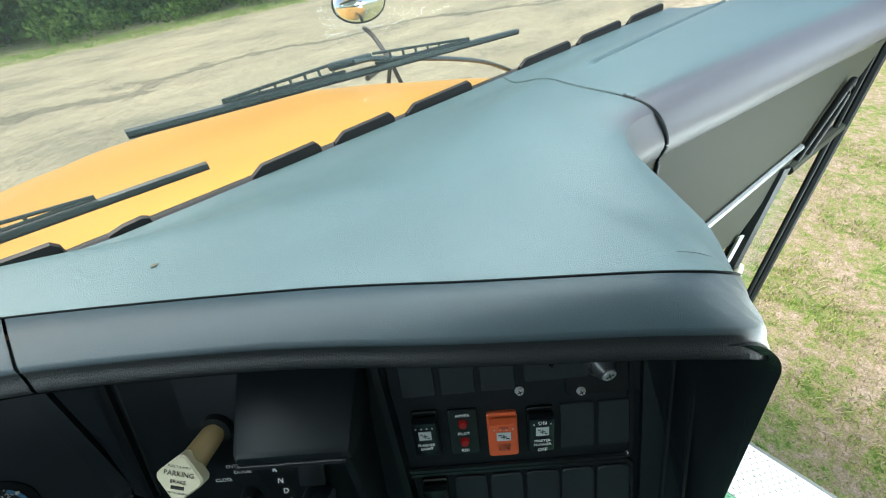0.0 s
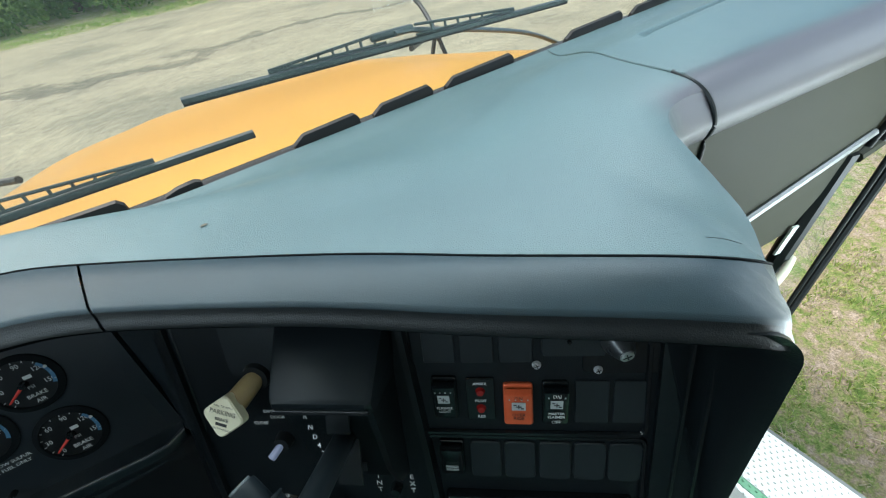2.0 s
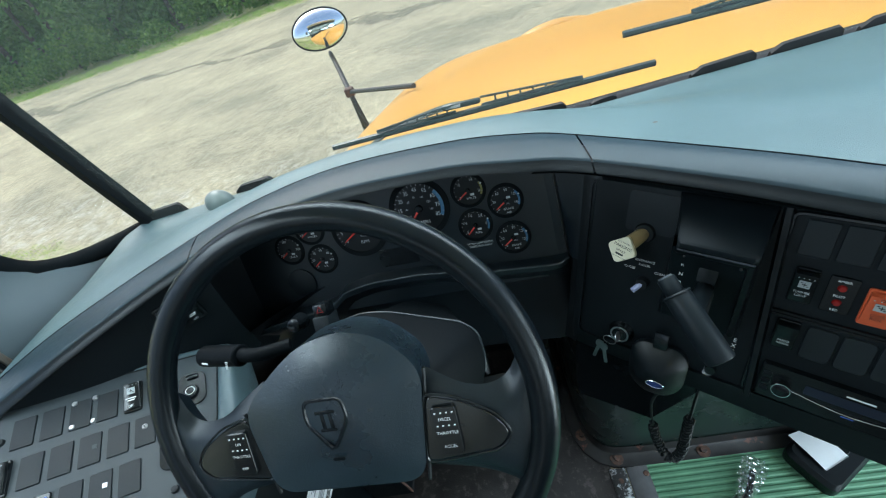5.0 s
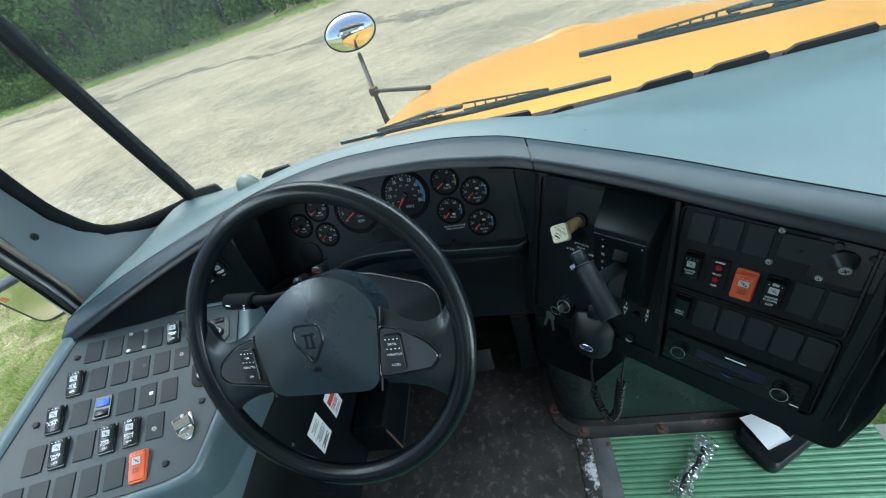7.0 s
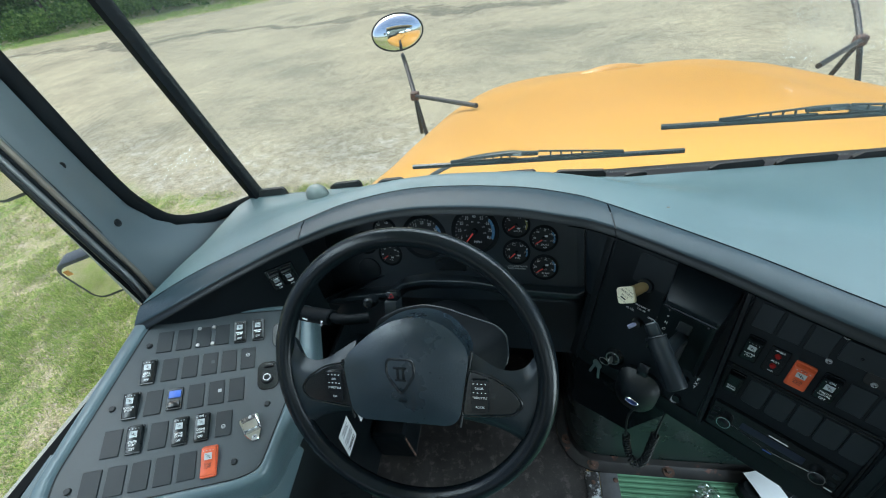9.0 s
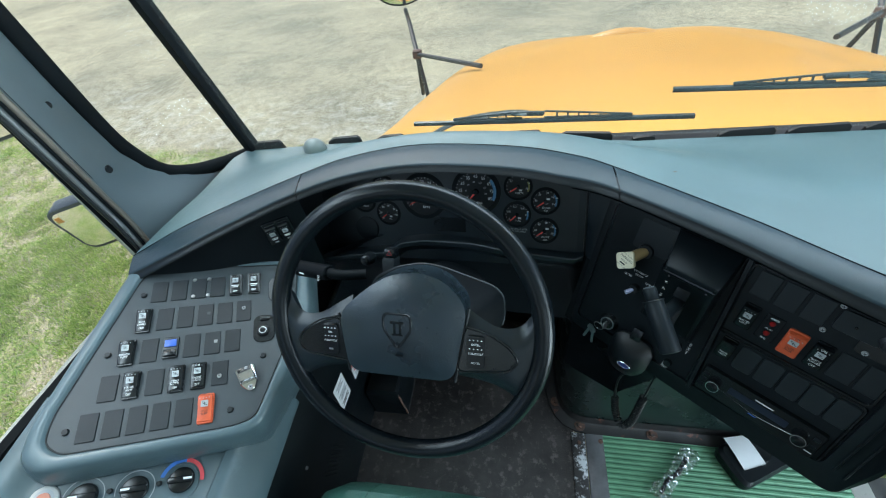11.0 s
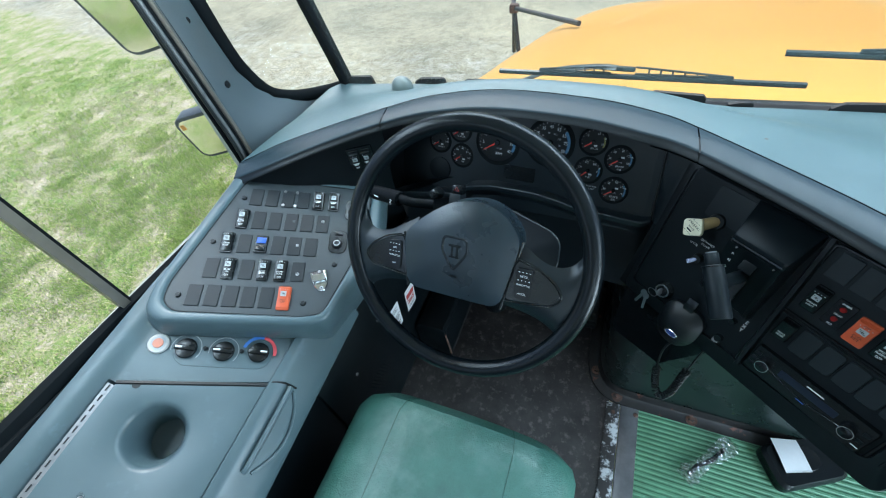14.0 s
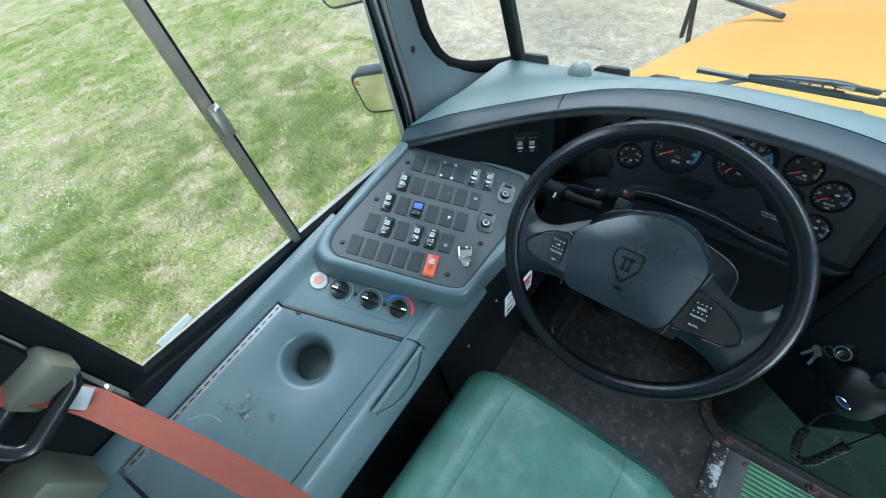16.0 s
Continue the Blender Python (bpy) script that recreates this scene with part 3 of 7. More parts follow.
for x, y in ((-0.135, 0.155), (-0.07, 0.165), (-0.07, -0.12), (-0.14, 0.21)):
    part("rivet", cyl(0.008, 0.005, 0.004, pose(x, y, 0.004), 12), RUST, strip)

# stepwell
structure(part("step_tread", box((0.40, 1.5, 0.03), pose(0.80, -0.52, -0.277)), material("step_base", (0.12, 0.12, 0.11), 0.6), smooth=False), "lower entrance step", "step")
step = thing("step_cover", (0.80, -0.4, -0.262), "white studded rubber step cover with green stripes", "step cover")
tagged(step, kind="structure")
for x0, x1, mat in ((0.615, 0.665, MAT), (0.665, 0.775, WHITE), (0.775, 0.800, MAT), (0.800, 0.985, WHITE)):
    part("stripe", box((x1 - x0 - 0.002, 1.36, 0.006), pose((x0 + x1) / 2, -0.52, -0.259)), mat, step, smooth=False)
bw, bg = bmesh.new(), bmesh.new()
for i in range(24):
    for j in range(60):
        x, y = 0.624 + 0.0152 * i, -0.95 + 0.018 * j + (0.009 if i % 2 else 0)
        if x < 0.98 and y < 0.12:
            cyl(0.0042, 0.0026, 0.003, pose(x, y, -0.2562), 6, bm=bg if (x < 0.665 or 0.775 < x < 0.8) else bw)
tagged(part("studs", bw, WHITE, step, smooth=False), kind="stuff")
tagged(part("studs", bg, MAT, step, "green studs", smooth=False), kind="stuff")

# ---- hood outside ----
HOODX = 0.15


def hood_z(x, y):
    crest = np.interp(y, (0.52, 1.0, 1.4, 1.8, 2.1, 2.3, 2.42, 2.5), (0.800, 0.745, 0.685, 0.612, 0.535, 0.465, 0.37, 0.22))
    w = np.interp(y, (0.52, 0.8, 1.2, 1.6, 2.0, 2.5), (1.22, 1.17, 1.06, 0.99, 0.92, 0.80))
    d = abs(x - HOODX) / w
    crown = (d / 0.50) ** 3 + (max(0, y - 0.9) / 1.02) ** 3
    ridge = 0.5 * (1 + math.tanh((1 - crown) / 0.12))
    return crest - 0.20 * d ** 4.6 - 0.013 * (1 - ridge)


hood = thing("bus_hood", (HOODX, 1.4, 0.3), "glossy school-bus yellow engine hood with a raised centre", "hood")
rows = []
for y in np.r_[np.linspace(0.53, 2.2, 40), np.linspace(2.24, 2.5, 10)]:
    w = float(np.interp(y, (0.52, 0.8, 1.2, 1.6, 2.0, 2.5), (1.22, 1.17, 1.06, 0.99, 0.92, 0.80)))
    row = []
    for d in np.r_[-1.24, -1.22, np.linspace(-1.18, 1.18, 61), 1.22, 1.24]:
        x = HOODX + d * w
        z = hood_z(x, y) if abs(d) < 1.2 else hood_z(HOODX + math.copysign(1.18, d) * w, y) - (0.3 if abs(d) < 1.23 else 1.0)
        row.append(Vector((HOODX + max(-1.18, min(1.18, d)) * w, y, z)))
    rows.append(row)
part("hood_shell", loft(rows), YELLOW, hood)
part("hood_vent", loft([[Vector((0.17 + 0.16 * math.cos(a) * k, 1.93 + 0.05 * math.sin(a) * k, 0.572 + 0.028 * (1 - k * k))) for a in np.linspace(0, 2 * math.pi, 24, endpoint=False)] for k in (1.0, 0.85, 0.6, 0.3, 0.05)], closed=True, cap=True), YELLOW, hood)


# wipers
WIPER = material("wiper_steel", (0.030, 0.045, 0.048), 0.4, metal=0.2, var=0.2, scale=20)


def wiper(a, b, pivot, knee):
    a, b = Vector(a), Vector(b)
    w = thing("windshield_wiper", a.lerp(b, 0.5), "black windshield wiper with slotted bridge arm", "wiper", "windshield wipers")
    d = (b - a).normalized()
    upv = Vector((0, 0.15, 1)).normalized()
    part("blade", loft([[p + upv * h + Vector((0, o, 0)) for h, o in ((-0.003, -0.003), (0.002, -0.003), (0.0035, 0.003), (-0.002, 0.004))] for p in (a, a.lerp(b, 0.5), b)], closed=True, cap=True), WIPER, w)
    part("blade_edge", tube([a + Vector((0, -0.001, -0.0045)), b + Vector((0, -0.001, -0.0045))], 0.0022, 6), RUBBER, w)
    # bridge: two rails joined by rungs, rising to the saddle
    own = bmesh.new()
    for s0, s1, h0, h1 in ((0.16, 0.42, 0.002, 0.014), (0.50, 0.80, 0.014, 0.002)):
        for rail in (0.0, 1.0):
            tube([a.lerp(b, s0 + (s1 - s0) * k) + upv * (0.006 + (h0 + (h1 - h0) * k) * rail) for k in np.linspace(0, 1, 6)], 0.0022, 6, bm=own)
        for k in np.linspace(0.15, 0.9, 7):
            q = a.lerp(b, s0 + (s1 - s0) * k)
            tube([q + upv * 0.005, q + upv * (0.006 + h0 + (h1 - h0) * k)], 0.0022, 5, up=(1, 0, 0), bm=own)
    part("bridge", own, WIPER, w)
    mid = a.lerp(b, 0.44)
    part("saddle", box((0.075, 0.010, 0.012), Matrix.Translation(mid + upv * 0.016) @ pose(0, 0, 0, 0, 2, math.degrees(math.atan2(d.y, d.x))), 0.005), WIPER, w)
    part("arm", tube(spline([pivot, knee, mid + upv * 0.018 + (Vector(knee) - mid).normalized() * 0.05, mid + upv * 0.016], 16), 0.012, 8, flat=0.35), WIPER, w)
    return w


wiper((-0.572, 0.553, 0.899), (0.042, 0.528, 0.896), (-0.62, 0.60, 0.80), (-0.47, 0.585, 0.880))
wiper((-0.019, 0.515, 0.963), (0.655, 0.535, 0.927), (0.735, 0.580, 0.812), (0.58, 0.572, 0.885))

# convex crossing mirrors on tripods, one each side of the hood
BRACKET = material("mirror_bracket", (0.035, 0.033, 0.033), 0.45, metal=0.3, var=0.3, scale=25)


def crossing_mirror(cx, s):
    at = Vector((cx, 2.43, 0.79))
    m = thing("crossing_mirror", (cx, 1.97, 0.4), "convex oval crossing-view mirror on a black tripod bracket", "mirror", "front crossing mirrors")
    f = look(at, (-0.25 + (0.9 if s > 0 else 0), -0.3, 1.25)) @ pose(0, 0, 0, 0, 180, 0)
    rows = [[f @ Vector((0.160 * math.sin(p) * math.cos(a), 0.101 * math.sin(p) * math.sin(a), 0.055 * math.cos(p))) for a in np.linspace(0, 2 * math.pi, 32, endpoint=False)] for p in np.linspace(0.04, 1.5, 12)]
    part("mirror_face", loft(rows, closed=True), MIRROR, m, "silvered convex mirror face")
    part("mirror_rim", tube([f @ Vector((0.162 * math.cos(a), 0.103 * math.sin(a), 0.0)) for a in np.linspace(0, 2 * math.pi, 40, endpoint=False)], 0.0055, 8, closed=True, up=f.col[2].xyz), RUBBER, m)
    part("mirror_back", loft([[f @ Vector((0.161 * k * math.cos(a), 0.102 * k * math.sin(a), -0.05 * math.sqrt(max(0, 1 - k * k)))) for a in np.linspace(0, 2 * math.pi, 32, endpoint=False)] for k in (1, 0.9, 0.7, 0.4, 0.05)], closed=True, cap=True), BRACKET, m)
    j = Vector((cx + 0.145 * s * -1, 1.97, 0.55))
    part("post", tube(spline([at + Vector((0, 0, -0.135)), at.lerp(j, 0.45) + Vector((0, 0, -0.05)), j], 10), 0.013, 8), BRACKET, m)
    part("brace", tube([j, (HOODX + (j.x - HOODX) * 0.62, 1.50, 0.645)], 0.011, 8), BRACKET, m)
    for dx, y in ((-0.03, 2.06), (0.05, 1.88)):
        part("leg", tube([j, (j.x + dx, y, 0.28)], 0.012, 8), BRACKET, m)
    part("clamp", box((0.05, 0.04, 0.045), pose(*j), 0.008), RUST, m, "rusty clamp")
    return m


crossing_mirror(-1.045, -1)
crossing_mirror(1.415, 1)

# driver's side mirrors
def side_mirror(c0, w, h, tip, label):
    """A flat mirror whose lower outer corner is c0, on a bracket to the body."""
    c0 = Vector(c0)
    u, v = Vector((0.90, 0.34, 0.12)).normalized(), Vector((-0.25, 0.05, 0.95)).normalized()
    n = u.cross(v).normalized()
    v = n.cross(u)
    v, n = v * math.cos(tip) + n * math.sin(tip), n * math.cos(tip) - v * math.sin(tip)
    m = thing("side_mirror", c0 + u * w / 2, label, "mirror", "side mirrors")
    f = Matrix((u, v, n)).transposed().to_4x4()
    f.translation = c0 + u * w / 2 + v * h / 2
    part("housing", slab(outline(w, h, 0.03), f, -0.035, 0.004, 0.003), HOUSING, m, "grey-black mirror housing")
    part("glass", slab(outline(w - 0.020, h - 0.020, 0.022), f, 0.003, 0.0055), MIRROR, m, "mirror glass")
    # small orange patch near the glass's upper outer corner
    part("sticker", box((0.013, 0.015, 0.0006), f @ pose(-w / 2 + 0.022, h / 2 - 0.028, 0.0062)), ORANGE_PATCH, m, "small orange patch on the mirror glass")
    part("arm", tube([f @ Vector((w * 0.30, 0, -0.045)), (-1.215, 0.30, f.translation.z + 0.02)], 0.011, 8), BRACKET, m)
    return m


HOUSING = material("mirror_housing", (0.05, 0.055, 0.06), 0.4, var=0.2, scale=15)
ORANGE_PATCH = material("orange_patch", (0.70, 0.30, 0.06), 0.5, var=0.1)
side_mirror((-1.405, 0.258, 0.755), 0.20, 0.138, radians(13), "small rectangular side mirror in a dark housing")
side_mirror((-1.500, 0.310, 1.030), 0.200, 0.40, radians(19), "tall flat side mirror in a dark housing")

# ---- dashboard ----
dash = thing("dashboard", (0.0, 0.35, 0.6), "blue-grey vinyl dashboard with charcoal edge trim", "dashboard")
TOP = [(-1.112, 0.150, 0.852), (-1.02, 0.212, 0.874), (-0.92, 0.272, 0.889), (-0.794, 0.348, 0.902), (-0.685, 0.398, 0.912), (-0.53, 0.425, 0.918), (-0.335, 0.403, 0.919), (-0.222, 0.367, 0.918), (-0.152, 0.326, 0.917), (0.014, 0.189, 0.917), (0.109, 0.099, 0.917), (0.186, 0.027, 0.917), (0.219, -0.003, 0.914), (0.240, -0.014, 0.904), (0.256, -0.010, 0.890)]
LIP = [(-1.098, 0.098, 0.838), (-1.00, 0.138, 0.866), (-0.90, 0.199, 0.886), (-0.781, 0.270, 0.903), (-0.672, 0.320, 0.911), (-0.53, 0.346, 0.914), (-0.348, 0.329, 0.913), (-0.238, 0.297, 0.911), (-0.160, 0.264, 0.909), (-0.028, 0.162, 0.906), (0.068, 0.070, 0.906), (0.150, -0.006, 0.906), (0.192, -0.044, 0.902), (0.220, -0.050, 0.884), (0.252, -0.024, 0.868)]
N = 577
top, lip = spline(TOP, N), spline(LIP, N)


def stretch(x0, x1):
    return [i for i in range(N) if x0 - 1e-6 <= top[i].x <= x1 + 1e-6]


def band_rows(idx):
    """Rows across the padded edge: from the pad's seam out over the lip and back under."""
    out = []
    for i in idx:
        a, b = top[i], lip[i]
        d = (b - a).normalized() * min(1, (b - a).length / 0.055)
        up = Vector((0, 0, min(1, (b - a).length / 0.055)))
        out.append([a - up * 0.012, a + d * 0.0008, a + d * 0.003 + up * 0.0012, a.lerp(b, 0.35) + up * 0.0020, b - d * 0.0135 + up * 0.0012, b - d * 0.0108 + up * 0.0002, b - d * 0.0092 - up * 0.0020, b - d * 0.0080 - up * 0.0055, b - d * 0.0046 - up * 0.0085, b - d * 0.0010 - up * 0.0110, b - up * 0.0140, b - d * 0.005 - up * 0.0170, b - d * 0.04 - up * 0.016])
    return out


cuts = [-1.2, -0.787, -0.150, 0.4]
for x0, x1 in zip(cuts, cuts[1:]):
    idx = [i for i in range(N) if x0 + 0.0004 < top[i].x < x1 - 0.0004]
    own = loft(band_rows(idx[:3] + idx[3:-3:6] + idx[-3:]))
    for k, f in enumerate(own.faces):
        # lip and underside faces take darker blacks: their shade is put into the colour
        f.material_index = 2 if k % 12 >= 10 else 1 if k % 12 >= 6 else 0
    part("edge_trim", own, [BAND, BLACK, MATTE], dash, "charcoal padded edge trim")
# dark filler under the trim's joints
part("trim_backing", loft([[r[0] + Vector((0, 0, -0.004)), r[3] + Vector((0, 0, -0.0035)), r[5] + Vector((0, 0, -0.0035)), r[8] + (r[3] - r[8]) * 0.08 + Vector((0, 0, -0.004)), r[11] + Vector((0, 0, 0.002))] for r in band_rows(range(0, N, 6))]), BLACK, dash)

# the pad: from the trim's seam to the glass, right as far as the cross seam
side = spline([(0.256, -0.010, 0.890), (0.278, 0.018, 0.903), (0.304, 0.055, 0.906), (0.330, 0.094, 0.908), (0.358, 0.130, 0.908), (0.392, 0.154, 0.908), (0.430, 0.160, 0.907), (0.462, 0.158, 0.905)], 24)
def pad_front(x):
    return float(np.interp(x, (-1.0, -0.62, -0.27, -0.08, 0.5, 1.2), (0.508, 0.512, 0.494, 0.465, 0.470, 0.478)))


def swerve(x, y):
    """How far the seam between the two pads, and the vinyl beside it, runs out to the entrance side."""
    return float(np.interp(y, (0.250, 0.290, 0.330, 0.370, 0.41, 0.445, 0.47), (0, 0.004, 0.0150, 0.0300, 0.0480, 0.0650, 0.077))) * max(0.0, 1 - abs(x - 0.4635) / 0.24)


rear = top[::6] + side[1:]
front = []
KNEE = min(range(len(rear)), key=lambda i: abs(rear[i].x + 0.15))
for i, p in enumerate(rear):
    s = i / (len(rear) - 1)
    x = float(np.interp(i, (0, KNEE, len(rear) - 1), (-1.035, -0.13, 0.462)))
    front.append(Vector((x, pad_front(x), 0.880 - 0.006 * math.exp(-((x + 1.0) / 0.15) ** 2))))
rows = []
for p, q in zip(rear, front):
    row = []
    for v in np.linspace(0, 1, 30) ** 1.5:
        e = 0.5 - 0.5 * math.cos(math.pi * min(1, max(0, (v - 0.45) / 0.5)))
        c = p.lerp(q, v)
        zb = max(p.z, 0.9175) if p.x > -0.15 else p.z
        c.z = zb + (p.z - zb) * math.exp(-v / float(np.interp(p.x, (0.36, 0.45), (0.10, 0.05)))) + (q.z - zb) * e + 0.008 * math.sin(math.pi * min(1, v * 1.25)) * min(1, max(0, (-0.05 - p.x) / 0.2))
        c.x += swerve(c.x, c.y)
        row.append(c)
    edge = p + Vector((0, 0, -0.01))
    rows.append([edge] + row)
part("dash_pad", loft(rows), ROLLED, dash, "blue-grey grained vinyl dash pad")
part("trim_seam", tube([p + Vector((0, 0, 0.0002)) for p in top[::6]], 0.0010, 6), MATTE, dash, "dark seam between pad and trim")
part("crack", tube(spline([(0.221, 0.020, 0.9168), (0.230, 0.0125, 0.9145), (0.237, 0.004, 0.9115)], 12), 0.00022, 5), MATTE, dash, "short crack in the vinyl")
# right-hand pad over the entrance, with its rolled nose and a pressed crease
rows = []
for x in np.linspace(0.4645, 1.16, 60):
    t = (x - 0.4645) / 0.695
    y0, row = 0.158 - 0.092 * t, []
    prof = [(c.x, c.y) for c in spline([(0.014, -0.070, 0), (-0.0140, -0.056, 0), (-0.0200, -0.0435, 0), (-0.0212, -0.0325, 0), (-0.0155, -0.0200, 0), (-0.002, -0.0068, 0), (0.014, 0.0010, 0), (0.026, 0.0045, 0), (0.038, 0.0098, 0), (0.055, 0.0125, 0)], 30)]
    for dy, dz in prof:
        row.append(Vector((x, y0 + dy, 0.905 + dz)))
    for v in np.linspace(0.08, 1, 130):
        y = y0 + 0.055 + (pad_front(x) - y0 - 0.055) * v
        vv = (y - y0) / (pad_front(x) - y0)
        z = 0.9175 - 0.0375 * (0.5 - 0.5 * math.cos(math.pi * min(1, max(0, (vv - 0.45) / 0.5))))
        # a narrow groove pressed into the pad, rounded where it begins
        line = 0.318 + 0.05 * (x - 0.60) - 0.030 * max(0, (0.585 - x) / 0.045) ** 2
        f2 = min(1, max(0, (x - 0.550) / 0.02))
        dip = -0.0072 * math.exp(-((y - line) / 0.0048) ** 2) + 0.0022 * math.exp(-((y - line - 0.010) / 0.006) ** 2)
        row.append(Vector((x + swerve(x, y), y, z + dip * f2)))
    rows.append(row)
rows.insert(0, [Vector((p.x - 0.0002, min(0.47, max(0.175, p.y)), p.z - 0.07)) for p in rows[0]])
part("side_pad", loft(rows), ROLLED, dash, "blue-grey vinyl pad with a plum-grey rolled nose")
rows = []
for i, p in enumerate(side):
    d = (side[min(23, i + 1)] - side[max(0, i - 1)])
    o = Vector((d.y, -d.x, 0)).normalized()
    k = min(1, max(0.0, (p.x - 0.30) / 0.12))
    roll = spline([p + Vector((0, 0, -0.0005)), p + o * 0.0145 * k + Vector((0, 0, -0.019)), p + o * 0.0212 * k + Vector((0, 0, -0.0325)), p + o * 0.0195 * k + Vector((0, 0, -0.0435)), p + o * (0.026 * k - 0.012) + Vector((0, 0, -0.056)), p - o * 0.012 + Vector((0, 0, -0.072))], 18)
    rows.append(roll + [p - o * 0.02 + Vector((0, 0, -0.34))])
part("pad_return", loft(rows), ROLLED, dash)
part("seam_backing", loft([[Vector((x + swerve(0.4635, y), y, z)) for x in (0.43, 0.50)] for y, z in ((0.465, 0.862), (0.36, 0.885), (0.24, 0.898), (0.182, 0.890), (0.166, 0.86), (0.166, 0.80))]), BLACK, dash)
part("pad_seam", tube([(0.4635 + swerve(0.4635, y), y, 0.9180 - 0.0375 * (0.5 - 0.5 * math.cos(math.pi * min(1, max(0, ((y - 0.158) / 0.3115 - 0.45) / 0.5))))) for y in np.linspace(0.185, 0.466, 24)], 0.0016, 6), PAD, dash, "blue-grey welt between the pads")
part("pad_joint", tube(spline([(0.4638, 0.200, 0.9172), (0.4638, 0.186, 0.9150), (0.4638, 0.172, 0.9112), (0.4638, 0.160, 0.9058), (0.4638, 0.1495, 0.8965), (0.4638, 0.1415, 0.8850), (0.4638, 0.1368, 0.8725), (0.4638, 0.1380, 0.8615), (0.4638, 0.1425, 0.8490), (0.4638, 0.1410, 0.8400), (0.4632, 0.1405, 0.8200), (0.4630, 0.1410, 0.7900), (0.4630, 0.1425, 0.7500)], 52), 0.0030, 8), BLACK, dash, "black joint between the pads")
# face of the right-hand dash below the nose
entry = thing("wall_entrance", (0.75, 0.1, 0.62), "olive-grey painted panel below the dash beside the entrance", "panel")
tagged(entry, kind="structure")
ENTRY = material("olive_grey_panel", (0.040, 0.041, 0.028), 0.6, spec=0.13, var=0.12, scale=5, grain=0.2, gscale=600)
part("panel", loft([[Vector((0.43, 0.1475, 0.853)), Vector((1.13, 0.0505, 0.853))], [Vector((0.43, 0.146, 0.80)), Vector((1.08, 0.056, 0.80))], [Vector((0.43, 0.150, 0.70)), Vector((0.99, 0.077, 0.70))], [Vector((0.43, 0.157, 0.50)), Vector((0.87, 0.10, 0.50))]]), ENTRY, entry)
part("ledge", tube([(0.45, 0.140, 0.605), (0.66, 0.118, 0.639), (0.96, 0.078, 0.692)], 0.007, 8), ALULIP, entry, "grey metal ledge")

# left end cheek, shroud below the trim
part("knee_panel", loft([[p + Vector((0, 0.03, -0.20)), p + Vector((0, 0.10, -0.30)), p + Vector((0, 0.20, -0.45)), p + Vector((0, 0.26, -0.9))] for p in lip[:330:6]]), BLACK, dash, "black lower dash panel")

# ---- steering wheel ----
INSERT = material("satin_insert", (0.0125, 0.0145, 0.0150), 0.17, var=0.2, scale=20)
n_w = (math.sin(radians(-2)), -math.sin(radians(56.5)) * math.cos(radians(-2)), math.cos(radians(56.5)) * math.cos(radians(-2)))
W = plane_frame((-0.496, 0.014, 0.8375), n_w)
wheel = thing("steering_wheel", (-0.496, 0.014, 0.8375), "black two-spoke bus steering wheel with a padded hub", "steering wheel")
part("rim", tube([W @ Vector((0.2190 * math.cos(a), 0.2190 * math.sin(a), 0.0)) for a in np.linspace(0, 2 * math.pi, 96, endpoint=False)], 0.0155, 16, closed=True, flat=0.92, up=W.col[2].xyz), RIM, wheel, "smooth black rim worn shiny")
cap_poly = rounded([(-0.104, 0.025), (-0.055, 0.067), (-0.015, 0.092), (0.034, 0.099), (0.072, 0.086), (0.1065, 0.048), (0.0845, -0.077), (-0.0905, -0.077)], 0.026, 8)


def dome(poly, m, z0, z1, rings=9, power=2.4, base=0.35):
    c = Vector((sum(p[0] for p in poly) / len(poly), sum(p[1] for p in poly) / len(poly)))
    rows = [[m @ Vector((x, y, z0)) for x, y in poly]]
    for k in [1.0, 0.985] + list(np.linspace(0.96, 0.03, rings)):
        rows.append([m @ Vector((c.x + (x - c.x) * k, c.y + (y - c.y) * k, z0 + (z1 - z0) * (base + (1 - base) * (1 - k ** power)))) for x, y in poly])
    return loft(rows, closed=True, cap=True)


